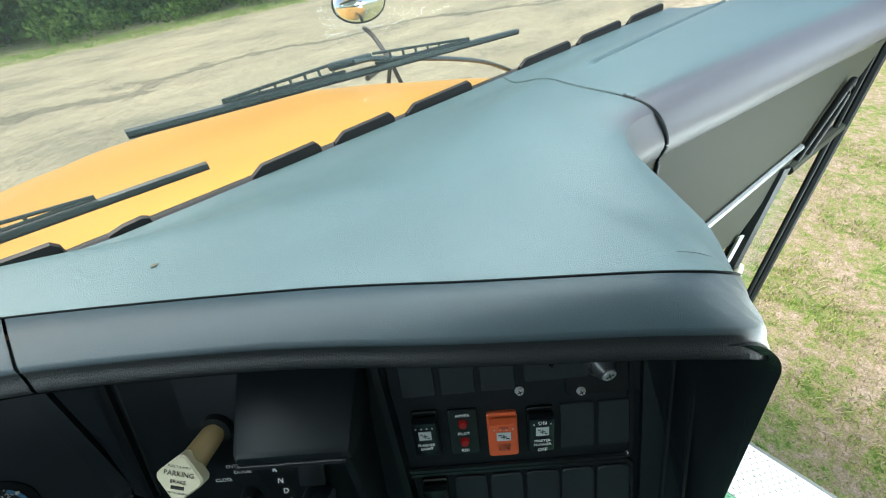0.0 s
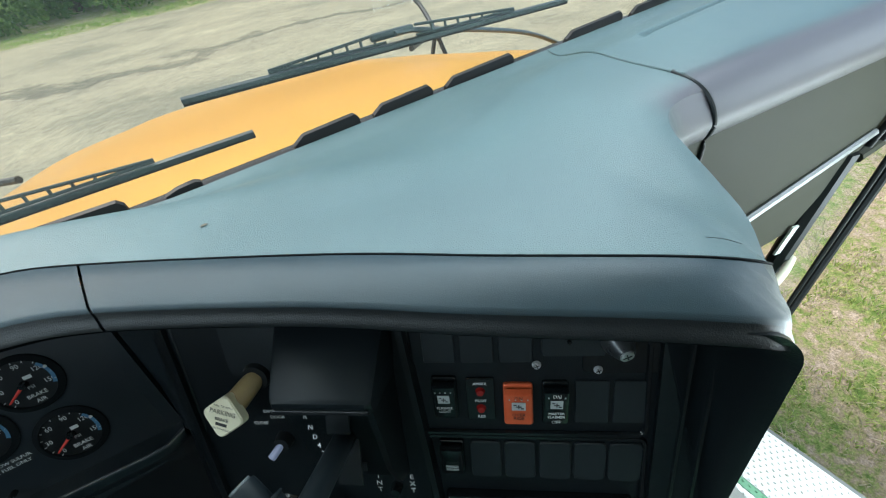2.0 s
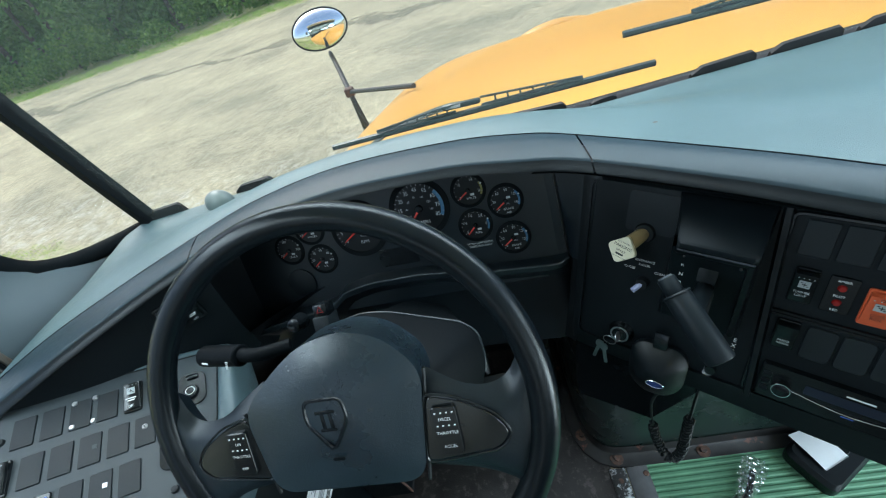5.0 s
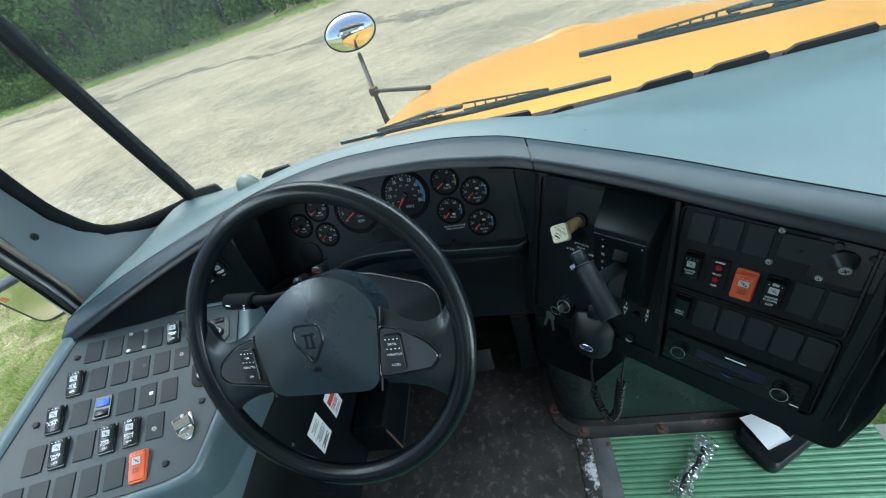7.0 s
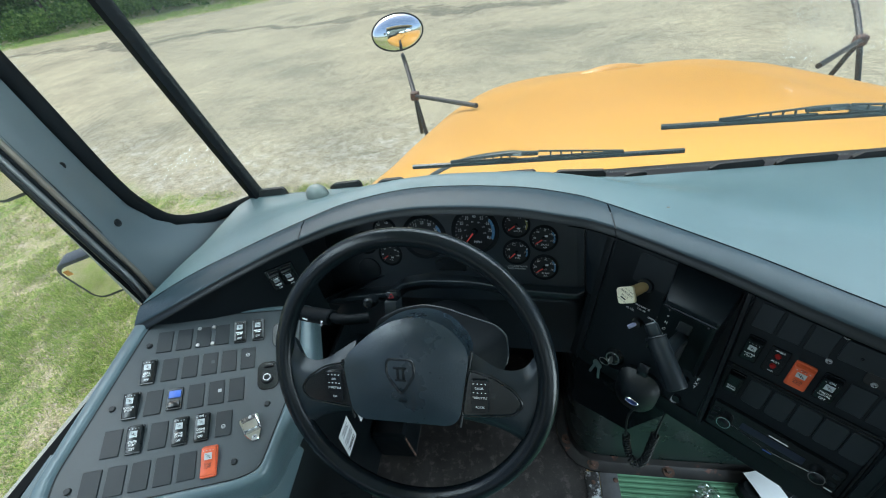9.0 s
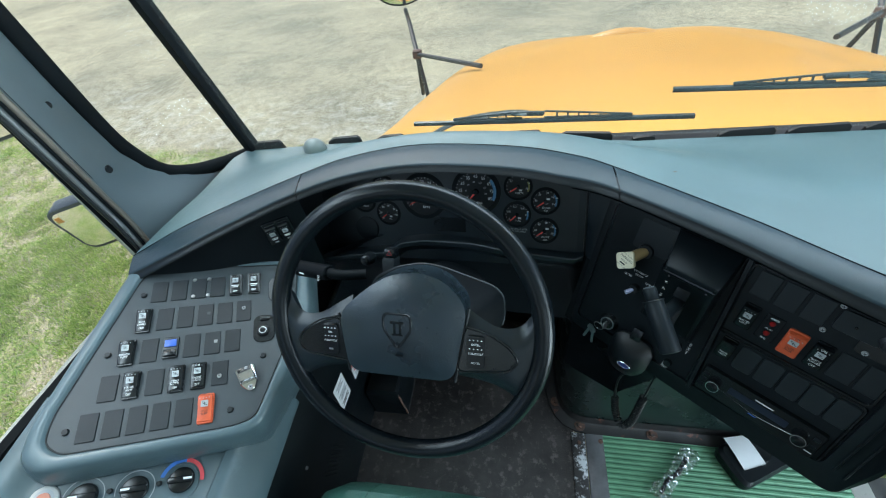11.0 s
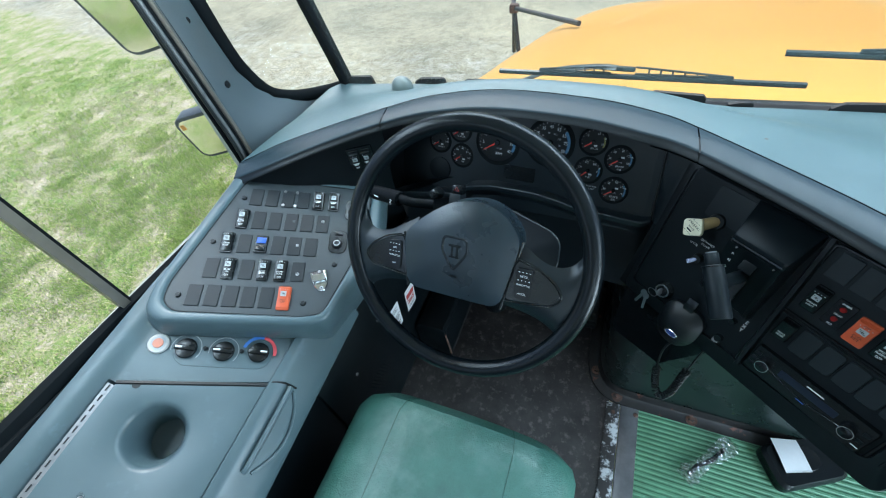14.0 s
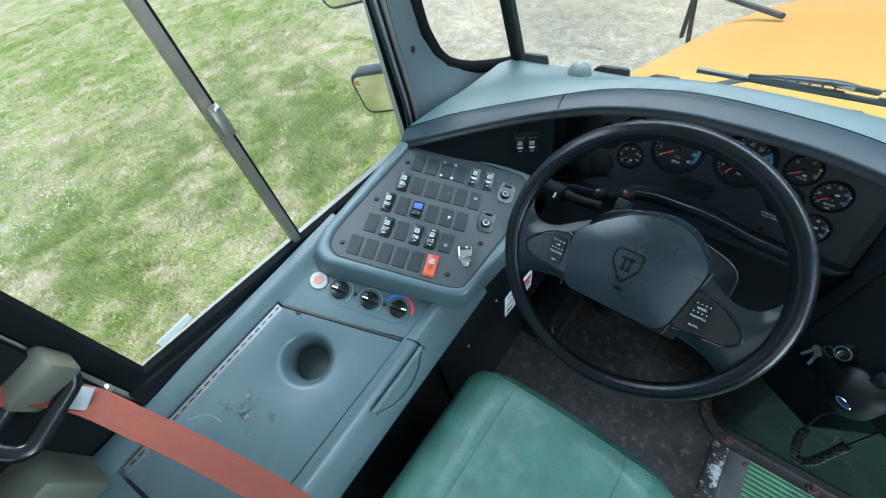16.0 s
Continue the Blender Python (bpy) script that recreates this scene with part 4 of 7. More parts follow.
for a, b in (((-0.1055, 0.022), (-0.0920, -0.079)), ((0.1085, 0.045), (0.0862, -0.079))):
    part("hub_joint", tube([W @ Vector((*a, 0.0095)), W @ Vector((*b, 0.0095))], 0.0022, 6), RUBBER, wheel)
part("hub_pad", dome(cap_poly, W, -0.035, 0.026, 12, 2.6, 0.80), LEATHER, wheel, "grained black hub pad")
for s in (-1, 1):
    rows = []
    for k in np.linspace(0, 1, 24):
        x = s * (0.088 + k * 0.120)
        hi = float(np.interp(abs(x), (0.088, 0.105, 0.120, 0.133, 0.145, 0.156, 0.166, 0.178, 0.187, 0.194, 0.200, 0.208), (0.048, 0.038, 0.029, 0.0205, 0.0150, 0.0122, 0.0112, 0.0130, 0.0175, 0.0245, 0.034, 0.058)))
        lo = float(np.interp(abs(x), (0.088, 0.115, 0.133, 0.147, 0.159, 0.172, 0.184, 0.193, 0.200, 0.208), (-0.0785, -0.0790, -0.0810, -0.0845, -0.0895, -0.0975, -0.1085, -0.120, -0.134, -0.160)))
        reach = math.sqrt(0.2145 ** 2 - x * x)
        hi, lo = min(hi, reach), max(lo, -reach)
        zz = 0.004 + 0.008 * math.sin(math.pi * k)
        rows.append([W @ Vector((x, lo + (hi - lo) * u, zz - 0.016 * (2 * u - 1) ** 4 - (0.028 if e else 0))) for e, us in ((0, np.linspace(0, 1, 11)), (1, (0.85, 0.15))) for u in us])
    sp = part("spoke", loft(rows, closed=True, cap=True), SPOKE, wheel)
    part("insert_joint", tube([W @ Vector((x, y, 0.0120)) for x, y in rounded([(s * 0.102, 0.019), (s * 0.139, 0.009), (s * 0.171, -0.012), (s * 0.185, -0.034), (s * 0.169, -0.052), (s * 0.089, -0.060)], 0.010, 5)], 0.0014, 5, closed=True, up=W.col[2].xyz), INSERT, sp)
    poly = rounded([(s * 0.104, 0.016), (s * 0.138, 0.006), (s * 0.169, -0.014), (s * 0.182, -0.034), (s * 0.168, -0.049), (s * 0.091, -0.057)], 0.010, 5)
    part("spoke_insert", slab(poly, W, 0.006, 0.0132, 0.001), INSERT, sp, "smooth satin black spoke insert")

# ---- left console ----
def lid_z(x, y):
    return (0.2257 - 0.4168 * x + 0.0863 * y) / 0.9049


con = thing("side_console", (-1.0, -0.3, 0.5), "blue-grey moulded plastic driver's side console", "console")
rows = []
for y in (-0.83, -0.815, -0.765, -0.755, -0.5, -0.365, -0.356, -0.30, -0.245, -0.205, -0.165, -0.125):
    drop = -0.03 if y < -0.82 else 0.0
    trough = -0.11 if -0.76 < y < -0.36 else 0.0
    skew = 0.5 * min(1, max(0, (y + 0.56) / 0.2))
    row = []
    for x, h in ((-1.156, -0.25), (-1.155, -0.022), (-1.151, 0.000), (-1.144, 0.0095), (-1.132, 0.0125), (-1.118, 0.0120), (-1.108, 0.007), (-1.101, 0.0015), (-1.088, 0.0 + trough), (-0.866, 0.0 + trough), (-0.853, 0.003), (-0.8505, 0.0095), (-0.847, 0.0125), (-0.835, 0.0138), (-0.8300, 0.0122), (-0.8270, 0.0080), (-0.820, -0.010), (-0.807, -0.045), (-0.798, -0.066), (-0.799, -0.078), (-0.812, -0.088), (-0.845, -0.095)):
        row.append(Vector((x + (0.012 if y < -0.82 else 0) * (1 if x < -1 else -1), y + skew * max(0, min(x, -0.84) + 1.085), lid_z(x, y + skew * max(0, min(x, -0.84) + 1.085)) + h + drop)))
    rows.append(row)
part("armrest_body", loft(rows, cap=True), CONSOLE, con)
# lid with a hole for the cup, and the cup well
LID = plane_frame((-0.972, -0.50, lid_z(-0.972, -0.50)), (0.4168, -0.0863, 0.9049))
inv = LID.inverted()
cupc = inv @ Vector((-0.978, -0.405, lid_z(-0.978, -0.405)))
oc = [inv @ Vector((x, y, lid_z(x, y))) for x, y in ((-1.084, -0.3555), (-0.854, -0.2480), (-0.856, -0.750), (-1.090, -0.756))]
ang = sorted([2 * math.pi * k / 48 for k in range(48)] + [math.atan2(c.y - cupc.y, c.x - cupc.x) % (2 * math.pi) for c in oc])
NP = len(ang)


def on_poly(poly, c, a):
    d = Vector((math.cos(a), math.sin(a)))
    best = None
    for i in range(len(poly)):
        p, q = poly[i].xy - c.xy, poly[(i + 1) % len(poly)].xy - c.xy
        e = q - p
        den = d.x * e.y - d.y * e.x
        if abs(den) > 1e-9:
            t = (p.x * e.y - p.y * e.x) / den
            u = (p.x * d.y - p.y * d.x) / den
            if t > 0 and -1e-6 <= u <= 1 + 1e-6:
                best = t if best is None else max(best, t)
    return c.xy + d * best


outer = [on_poly(oc, cupc, a) for a in ang]
rings = [[LID @ Vector((*p, -0.004)) for p in outer], [LID @ Vector((*p, 0.006)) for p in outer], [LID @ Vector((*(p.lerp(cupc.xy, 0.012)), 0.008)) for p in outer]]
for r, z in ((0.062, 0.008), (0.055, 0.005), (0.050, -0.004), (0.046, -0.022), (0.041, -0.030), (0.039, -0.100), (0.034, -0.107)):
    rings.append([LID @ Vector((cupc.x + r * math.cos(a), cupc.y + r * math.sin(a), z)) for a in ang])
own = loft(rings, closed=True)
own.verts.ensure_lookup_table()
own.faces.new([own.verts[-NP + k] for k in range(NP)])
PAPERWHITE = material("bright_rivet", (0.34, 0.35, 0.36), 0.3, metal=0.8, var=0.1)
lid = part("console_lid", own, CONSOLE, con, "hinged lid with a round cup holder")
for x, y in ((-1.016, -0.528), (-0.992, -0.557)):
    part("screw", cyl(0.0055, 0.004, 0.004, LID @ Matrix.Translation(inv @ Vector((x, y, lid_z(x, y)))) @ pose(0, 0, 0.008), 12), PAPERWHITE, lid, "bright rivet head")

# raised switch housing at the front of the console
P = plane_frame((-0.94, -0.01, 0.757), (0.354, -0.1205, 0.9273))
plate_poly = rounded([(0.088, 0.190), (0.268, -0.045), (0.150, -0.130), (-0.030, -0.188), (-0.060, -0.165), (-0.222, 0.030), (-0.222, 0.062), (-0.190, 0.086)], 0.03, 6)


def grow(poly, d):
    c = Vector((0.03, 0.0))
    out = []
    for p in poly:
        v = Vector(p) - c
        k = min(1, max(0.42, (0.175 - v.dot(Vector((0.794, 0.608)))) / 0.03))
        low = min(1, max(0, (v.dot(Vector((-0.30, -0.954))) - 0.10) / 0.05))
        out.append((*(Vector(p) + v.normalized() * d * k * (1 - 0.42 * low)), k))
    return out


rows = [[P @ Vector((x, y, z * k if z > 0 else z)) for x, y, k in grow(plate_poly, d)] for d, z in ((-0.002, 0.0), (0.0008, 0.002), (0.0035, 0.0072), (0.0065, 0.0092), (0.012, 0.0098), (0.023, 0.0090), (0.029, 0.0062), (0.034, 0.0), (0.043, -0.024), (0.048, -0.045), (0.047, -0.075), (0.036, -0.17))]
part("switch_housing", loft(rows, closed=True), CONSOLE, con, "raised blue-grey switch housing")
part("plate_gap", tube([P @ Vector((x, y, 0.0022)) for x, y, k in grow(plate_poly, -0.0012)], 0.0012, 6, closed=True, up=P.col[2].xyz), RUBBER, con, "dark gap round the switch plate")
part("console_base", box((0.34, 1.1, 0.55), pose(-1.005, -0.32, 0.275), 0.02), BLACK, con, "black lower side panel")

# ---- driver's seat ----
seat = thing("seat_of_driver", (-0.48, -0.40, 0.1), "green vinyl driver's seat cushion", "seat")
rows = []
for v in np.linspace(0, 1, 20):
    y = -0.112 - v * 0.533
    fall = 0.055 * (1 - min(1, v / 0.09)) ** 2 + 0.06 * (1 - min(1, (1 - v) / 0.14)) ** 2
    half = 0.265 - 0.035 * (1 - min(1, v / 0.12)) ** 2
    row = []
    for u in np.linspace(-1, 1, 61):
        x = -0.495 + u * half
        z = 0.455 - fall - 0.075 * abs(u) ** 7 + 0.006 * math.cos(u * 3) - 0.0008 * math.exp(-((abs(u) - 0.50) / 0.015) ** 2) - 0.010 * u + 0.002 * noise.noise(Vector((x * 14, y * 14, 0)))
        row.append(Vector((x, y, z)))
    row = [Vector((row[0].x + 0.01, y, 0.32))] + row + [Vector((row[-1].x - 0.01, y, 0.32))]
    rows.append(row)
part("cushion", loft(rows, cap=True), SEAT, seat)
for k in (15 + 1, 45 + 1):
    part("seam", tube([r[k] + Vector((0, 0, 0.0003)) for r in rows[:19]], 0.0009, 5), material("seat_seam", (0.020, 0.075, 0.055), 0.6, var=0.1) if k == 16 else bpy.data.materials["seat_seam"], seat, "sewn seam")
part("pedestal", box((0.40, 0.40, 0.30), pose(-0.49, -0.42, 0.16), 0.02), BLACK, seat, "black seat pedestal")

# ---- lettering ----
INK = material("white_print", (0.75, 0.76, 0.76), 0.6, var=0.05)
DARKINK = material("dark_print", (0.02, 0.02, 0.02), 0.6, var=0.05)
SCALEGREY = material("grey_print", (0.30, 0.31, 0.33), 0.6, var=0.05)
FONT_CACHE = {}


def letters(body, size, m, parent, mat=None, spread=1.0):
    """Raised print: body centred on the origin of m, in the plane of m, size high."""
    if body not in FONT_CACHE:
        cu = bpy.data.curves.new("lettering", "FONT")
        cu.body, cu.align_x, cu.align_y, cu.size, cu.resolution_u, cu.extrude = body, "CENTER", "CENTER", 1.0, 2, 0.01
        ob = new("lettering", cu)
        bpy.context.view_layer.update()
        me = bpy.data.meshes.new_from_object(ob.evaluated_get(bpy.context.evaluated_depsgraph_get()))
        bpy.data.objects.remove(ob)
        bpy.data.curves.remove(cu)
        FONT_CACHE[body] = [[tuple(v.co) for v in me.vertices], [tuple(p.vertices) for p in me.polygons]]
        bpy.data.meshes.remove(me)
    vs, fs = FONT_CACHE[body]
    own = bmesh.new()
    made = [own.verts.new(m @ Vector((x * size * spread * 1.35, y * size * 1.35, z * size))) for x, y, z in vs]
    for f in fs:
        try:
            own.faces.new([made[i] for i in f])
        except ValueError:
            pass
    return part("lettering", own, mat or INK, parent, smooth=False)


def bars(m, parent, w, h, rows=2, mat=None):
    """Print too small to read: plain bars."""
    own = bmesh.new()
    for k in range(rows):
        y = h * (0.5 - (k + 0.5) / rows)
        box((w * (1 if k % 2 == 0 else 0.7), h / rows * 0.5, 0.0004), m @ pose(0, y, 0.0003), bm=own)
    return part("print_bars", own, mat or INK, parent, smooth=False)


RED = material("red_needle", (0.55, 0.03, 0.02), 0.5, var=0.05)
ORANGE = material("orange_plastic", (0.54, 0.088, 0.030), 0.42, var=0.14, scale=40, spots=(0.44, 0.085, 0.032), spot_scale=60, spot_at=0.62)
LENSRED = material("red_lens", (0.22, 0.008, 0.007), 0.25, var=0.1)
BLUEPL = material("blue_plastic", (0.03, 0.10, 0.42), 0.35, var=0.1)
ICON = material("icon_window", (0.36, 0.39, 0.40), 0.45, var=0.1, scale=200)
CREAM = material("cream_plastic", (0.66, 0.62, 0.46), 0.5, var=0.06, scale=30)
TAN = material("tan_plastic", (0.26, 0.185, 0.085), 0.45, var=0.12, scale=30)
PAPER = material("paper", (0.72, 0.73, 0.74), 0.7, var=0.05, scale=30)
DIAL = material("dial_face", (0.0055, 0.0068, 0.0078), 0.35, spec=0.3, var=0.1)
BLUEARC = material("blue_band", (0.035, 0.12, 0.22), 0.5, var=0.05)


def rocker(m, parent, size=(0.0235, 0.047), mat=None, top="", mid="", low="", icon=True, up=True, tilt=9, name="rocker_switch", label=""):
    """A rocker switch on the plane of m: bezel, tipped paddle, small icon and print."""
    w, h = size
    sw = part(name, slab(outline(w, h, 0.003), m, 0.0, 0.004, 0.001), mat or GLOSS, parent, label)
    f = m @ pose(0, 0, 0.0035, tilt if up else -tilt, 0, 0)
    rows = []
    for k, z in ((-0.5, 0.0015), (-0.46, 0.006), (-0.2, 0.0070), (0.0, 0.0055), (0.2, 0.0070), (0.46, 0.006), (0.5, 0.0015)):
        rows.append([f @ Vector((x * w * 0.88, k * h * 0.90, zz)) for x, zz in ((-0.5, 0.0), (-0.5, z * 0.9), (-0.42, z), (0.42, z), (0.5, z * 0.9), (0.5, 0.0))])
    part("paddle", loft(rows, cap=True), mat or GLOSS, sw)
    fz = f @ pose(0, 0, 0.0076)
    if icon:
        part("icon", box((w * 0.46, h * 0.21, 0.0006), fz @ pose(0, h * 0.15, 0)), ICON, sw, smooth=False)
        own = bmesh.new()
        for ix, iy, iw, ih in ((0, 0.0, 0.20, 0.018), (0, 0.0, 0.035, 0.10), (-0.12, 0.05, 0.10, 0.018), (0.12, -0.05, 0.10, 0.018)):
            box((w * iw, h * ih, 0.0006), fz @ pose(w * ix, h * (0.15 + iy), 0.0005), bm=own)
        part("icon_mark", own, DARKINK, sw, smooth=False)
        own = bmesh.new()
        for ix in (-0.3, -0.1, 0.1, 0.3):
            box((w * 0.05, h * 0.025, 0.0005), fz @ pose(w * ix, h * 0.33, 0.0), bm=own)
        tagged(part("grip_marks", own, ICON, sw, smooth=False), kind="stuff")
    for txt, y in ((top, 0.36), (mid, -0.10), (low, -0.34)):
        lines = txt.split("/") if txt else []
        for i, line in enumerate(lines):
            letters(line, 0.0042 if len(line) < 5 else 0.0034, fz @ pose(0, h * y - 0.0046 * i, 0), sw, DARKINK if mat is ORANGE else None, spread=0.85)
    if not mid:
        bars(fz @ pose(0, -h * 0.12, 0), sw, w * 0.6, h * 0.14, 2, DARKINK if mat is ORANGE else None)
    return sw


def blank(m, parent, size=(0.0285, 0.047), r=0.0015, h=0.0022):
    return part("blank_cover", slab(outline(size[0], size[1], r, 3), m, 0.0, h, 0.0008), BLANK, parent)


SCREWHEAD = material("zinc_screw", (0.42, 0.43, 0.44), 0.38, metal=0.4, var=0.15, scale=90)


def screw(m, parent, r=0.005, mat=None):
    s = part("screw", cyl(r, r * 0.7, 0.003, m, 12), mat or SCREWHEAD, parent)
    if mat is None and r > 0.0038:
        own = bmesh.new()
        for rot in (25, 115):
            box((r * 1.1, r * 0.22, 0.0006), m @ pose(0, 0, 0.0030, 0, 0, rot), bm=own)
        part("cross_slot", own, BLACK, s, smooth=False)
    return s


# ---- instrument cluster ----
Q = plane_frame((0.105, 0.077, 0.751), (-0.5897, -0.7199, 0.3662))
CLUSTERFACE = material("dusty_cluster_plastic", (0.0058, 0.0098, 0.0128), 0.33, spec=0.5, var=0.3, scale=10, grain=0.12, gscale=1200)
G = plane_frame((-0.534, 0.382, 0.81), (-0.0915, -0.9303, 0.3552))
cluster = thing("instrument_cluster", (-0.5, 0.38, 0.7), "black instrument cluster with round dials and red needles", "instrument cluster")
part("face_panel", slab(rounded([(-0.275, -0.170), (0.346, -0.150), (0.346, 0.085), (-0.06, 0.118), (-0.275, 0.085)], 0.03, 5), G, -0.014, -0.003), CLUSTERFACE, cluster)


DIALINK = material("dial_print", (0.42, 0.44, 0.45), 0.6, var=0.05)


def gauge(u, v, r, needle, name="", marks=(), a0=225.0, a1=-20.0, big=False, band=None, sub=(), note=""):
    m, wide = G @ pose(u, v, -0.003), r * (0.16 if big else 0.18)
    r *= 0.90
    g = part("gauge", cyl(r * 1.0, r * 1.0, 0.002, m, 36), DIAL, cluster)
    part("bezel", loft([[m @ Vector((q * math.cos(a), q * math.sin(a), z)) for a in np.linspace(0, 2 * math.pi, 48, endpoint=False)] for q, z in ((r * 1.0 + wide, 0.0), (r * 1.0 + wide * 0.93, 0.0016), (r * 0.99 + wide * 0.55, 0.0030), (r * 0.985, 0.0042), (r * 0.965, 0.0034), (r * 0.955, 0.0018))], closed=True), MATTE, g, "matt black ring")
    f = m @ pose(0, 0, 0.0025)
    for i, t in enumerate(marks):
        a = radians(a0 + (a1 - a0) * i / max(1, len(marks) - 1))
        letters(str(t), 0.0074 if big else 0.0050, f @ pose(0.74 * r * math.cos(a), 0.74 * r * math.sin(a), 0), g, DIALINK, spread=0.9)
    own = bmesh.new()
    for k in range(25 if big else 13):
        a = radians(a0 + (a1 - a0) * k / (24 if big else 12))
        box((r * 0.09, 0.0008, 0.0004), f @ pose(0.93 * r * math.cos(a), 0.93 * r * math.sin(a), 0, 0, 0, math.degrees(a)), bm=own)
    tagged(part("dial_marks", own, SCALEGREY, g, smooth=False), kind="stuff")
    if band:
        part("colour_band", loft([[f @ Vector((rr * r * math.cos(a), rr * r * math.sin(a), 0.0002)) for rr in (0.83, 0.985)] for a in np.linspace(radians(band[0]), radians(band[1]), 10)]), band[2], g, smooth=False)
    if name:
        for i, line in enumerate(name.split("/")):
            letters(line, 0.0066 if big else 0.0042, f @ pose(0.12 * r, -0.55 * r - i * 0.0065, 0), g, DIALINK)
    for i, t in enumerate(sub):
        a = radians(a0 + (a1 - a0) * (i + 0.6) / len(sub))
        letters(str(t), 0.0042, f @ pose(0.47 * r * math.cos(a), 0.47 * r * math.sin(a), 0), g, SCALEGREY, spread=0.85)
    if note:
        letters(note, 0.0042 if big else 0.0036, f @ pose(0.12 * r, (-0.30 if big else -0.20) * r, 0), g, SCALEGREY)
    if not big:
        part("dial_symbol", box((r * 0.26, r * 0.14, 0.0004), f @ pose(0.22 * r, -0.30 * r if not note else 0.22 * r, 0.0001)), DIALINK, g, smooth=False)
        part("fixing_dot", cyl(0.0016, 0.0012, 0.0012, m @ pose(0.90 * r, 0.36 * r, 0.0045), 10), DIALINK, g)
    if needle is not None:
        a = radians(needle)
        part("needle", loft([[f @ pose(0, 0, 0.003) @ Vector((math.cos(a) * d - math.sin(a) * s, math.sin(a) * d + math.cos(a) * s, z)) for s, z in ((-w, 0), (0, 0.0012), (w, 0))] for d, w in ((0.0, 0.0022 if big else 0.0016), (r * 0.80, 0.0008))]), RED, g, smooth=False)
        part("hub", cyl(r * 0.15, r * 0.12, 0.005, f, 16), GLOSS, g)
    return g


YBAND = material("yellow_band", (0.16, 0.15, 0.04), 0.5, var=0.05)
gauge(0.0, 0.0, 0.052, 212, "RPM", (0, 5, 10, 15, 20, 25, 30, 35, 40), big=True, band=(40, -25, BLUEARC), a0=215, a1=-30, note="X100")
gauge(0.122, 0.016, 0.052, 232, "MPH", (0, 5, 15, 25, 35, 45, 55, 65, 75, 85), big=True, band=(40, -25, BLUEARC), a0=235, a1=-25, sub=(20, 40, 60, 80, 100, 120, 140))
gauge(0.213, 0.031, 0.0285, 215, "VOLTS", ("8", "12", "14", "16"), a0=215, a1=-10, band=(30, -25, YBAND))
gauge(0.271, 0.001, 0.0285, 215, "BRAKE/AIR", ("0", "30", "60", "90", "120", "150"), note="PSI", a0=225, a1=-15, band=(40, -25, BLUEARC))
gauge(0.213, -0.032, 0.0285, 225, "FUEL", ("E", "1/4", "1/2", "3/4", "F"), a0=215, a1=0, band=(20, -25, BLUEARC))
gauge(0.273, -0.0665, 0.0285, 215, "BRAKE/AIR", ("0", "30", "60", "90", "120", "150"), note="PSI", a0=225, a1=-15, band=(40, -25, BLUEARC))
gauge(-0.097, 0.016, 0.0285, 215, "WATER", ("100", "150", "200", "250"), a0=205, a1=0)
gauge(-0.152, -0.017, 0.0285, 215, "TRANS", ("100", "200", "300"), a0=205, a1=0)
gauge(-0.091, -0.046, 0.0285, 215, "OIL", ("0", "20", "40", "60", "80", "100"), a0=225, a1=-10)
part("blank_gauge", cyl(0.030, 0.030, 0.004, G @ pose(-0.152, -0.088, -0.003), 32, bevel=0.001), PANEL, cluster)
part("message_screen", slab(outline(0.075, 0.034, 0.003), G @ pose(0.060, -0.066, -0.003), 0, 0.0015), GLOSS, cluster, "dark message screen")
letters("ULTRA LOW SULFUR", 0.0036, G @ pose(0.214, -0.0665, -0.0025), cluster, DIALINK)
letters("DIESEL FUEL ONLY", 0.0036, G @ pose(0.214, -0.0722, -0.0025), cluster, DIALINK)
part("reset_stem", cyl(0.0028, 0.0028, 0.022, G @ pose(0.205, -0.098, -0.003), 10), GLOSS, cluster)

# shroud from under the padded edge back to the dials
rows = []
for i in range(N):
    p = lip[i]
    if -0.785 < p.x < -0.158 and i % 6 == 0:
        u = (G.inverted() @ p).x
        q = G @ Vector((max(-0.27, min(0.36, u)), 0.112 - 0.03 * ((u - 0.05) / 0.3) ** 2, -0.012))
        a = p + Vector((0, 0.014, -0.009))
        rows.append([a, a.lerp(q, 0.5) + Vector((0, 0, -0.002)), q])
part("upper_shroud", loft(rows), BLACK, cluster)
rows = []
for v in (0.078, 0.05, 0.0, -0.06, -0.105, -0.118):
    e = 0.3555 - 0.042 * v
    rows.append([G @ Vector((e - 0.026, v, -0.005)), G @ Vector((e - 0.012, v, -0.0022)), G @ Vector((e - 0.0022, v, -0.0016)), G @ Vector((e - 0.0014, v, -0.010)), G @ Vector((e + 0.0014, v, -0.010)), G @ Vector((e + 0.0024, v, -0.001)), Q @ Vector((-0.356, v + 0.076, -0.003)), Q @ Vector((-0.340, v + 0.076, 0.0022)), Q @ Vector((-0.328, v + 0.076, 0.0010)), Q @ Vector((-0.322, v + 0.076, -0.006))])
part("side_cheek", loft(rows), CLUSTERFACE, cluster, "smooth black cheek with a dark joint")
part("cheek_return", loft([[G @ Vector((0.340, v, -0.09)), G @ Vector((0.364, v, -0.006)), Q @ Vector((-0.352, v + 0.076, -0.003)), Q @ Vector((-0.331, v + 0.076, 0.001))] for v in (-0.117, -0.16, -0.28)]), MATTE, cluster)
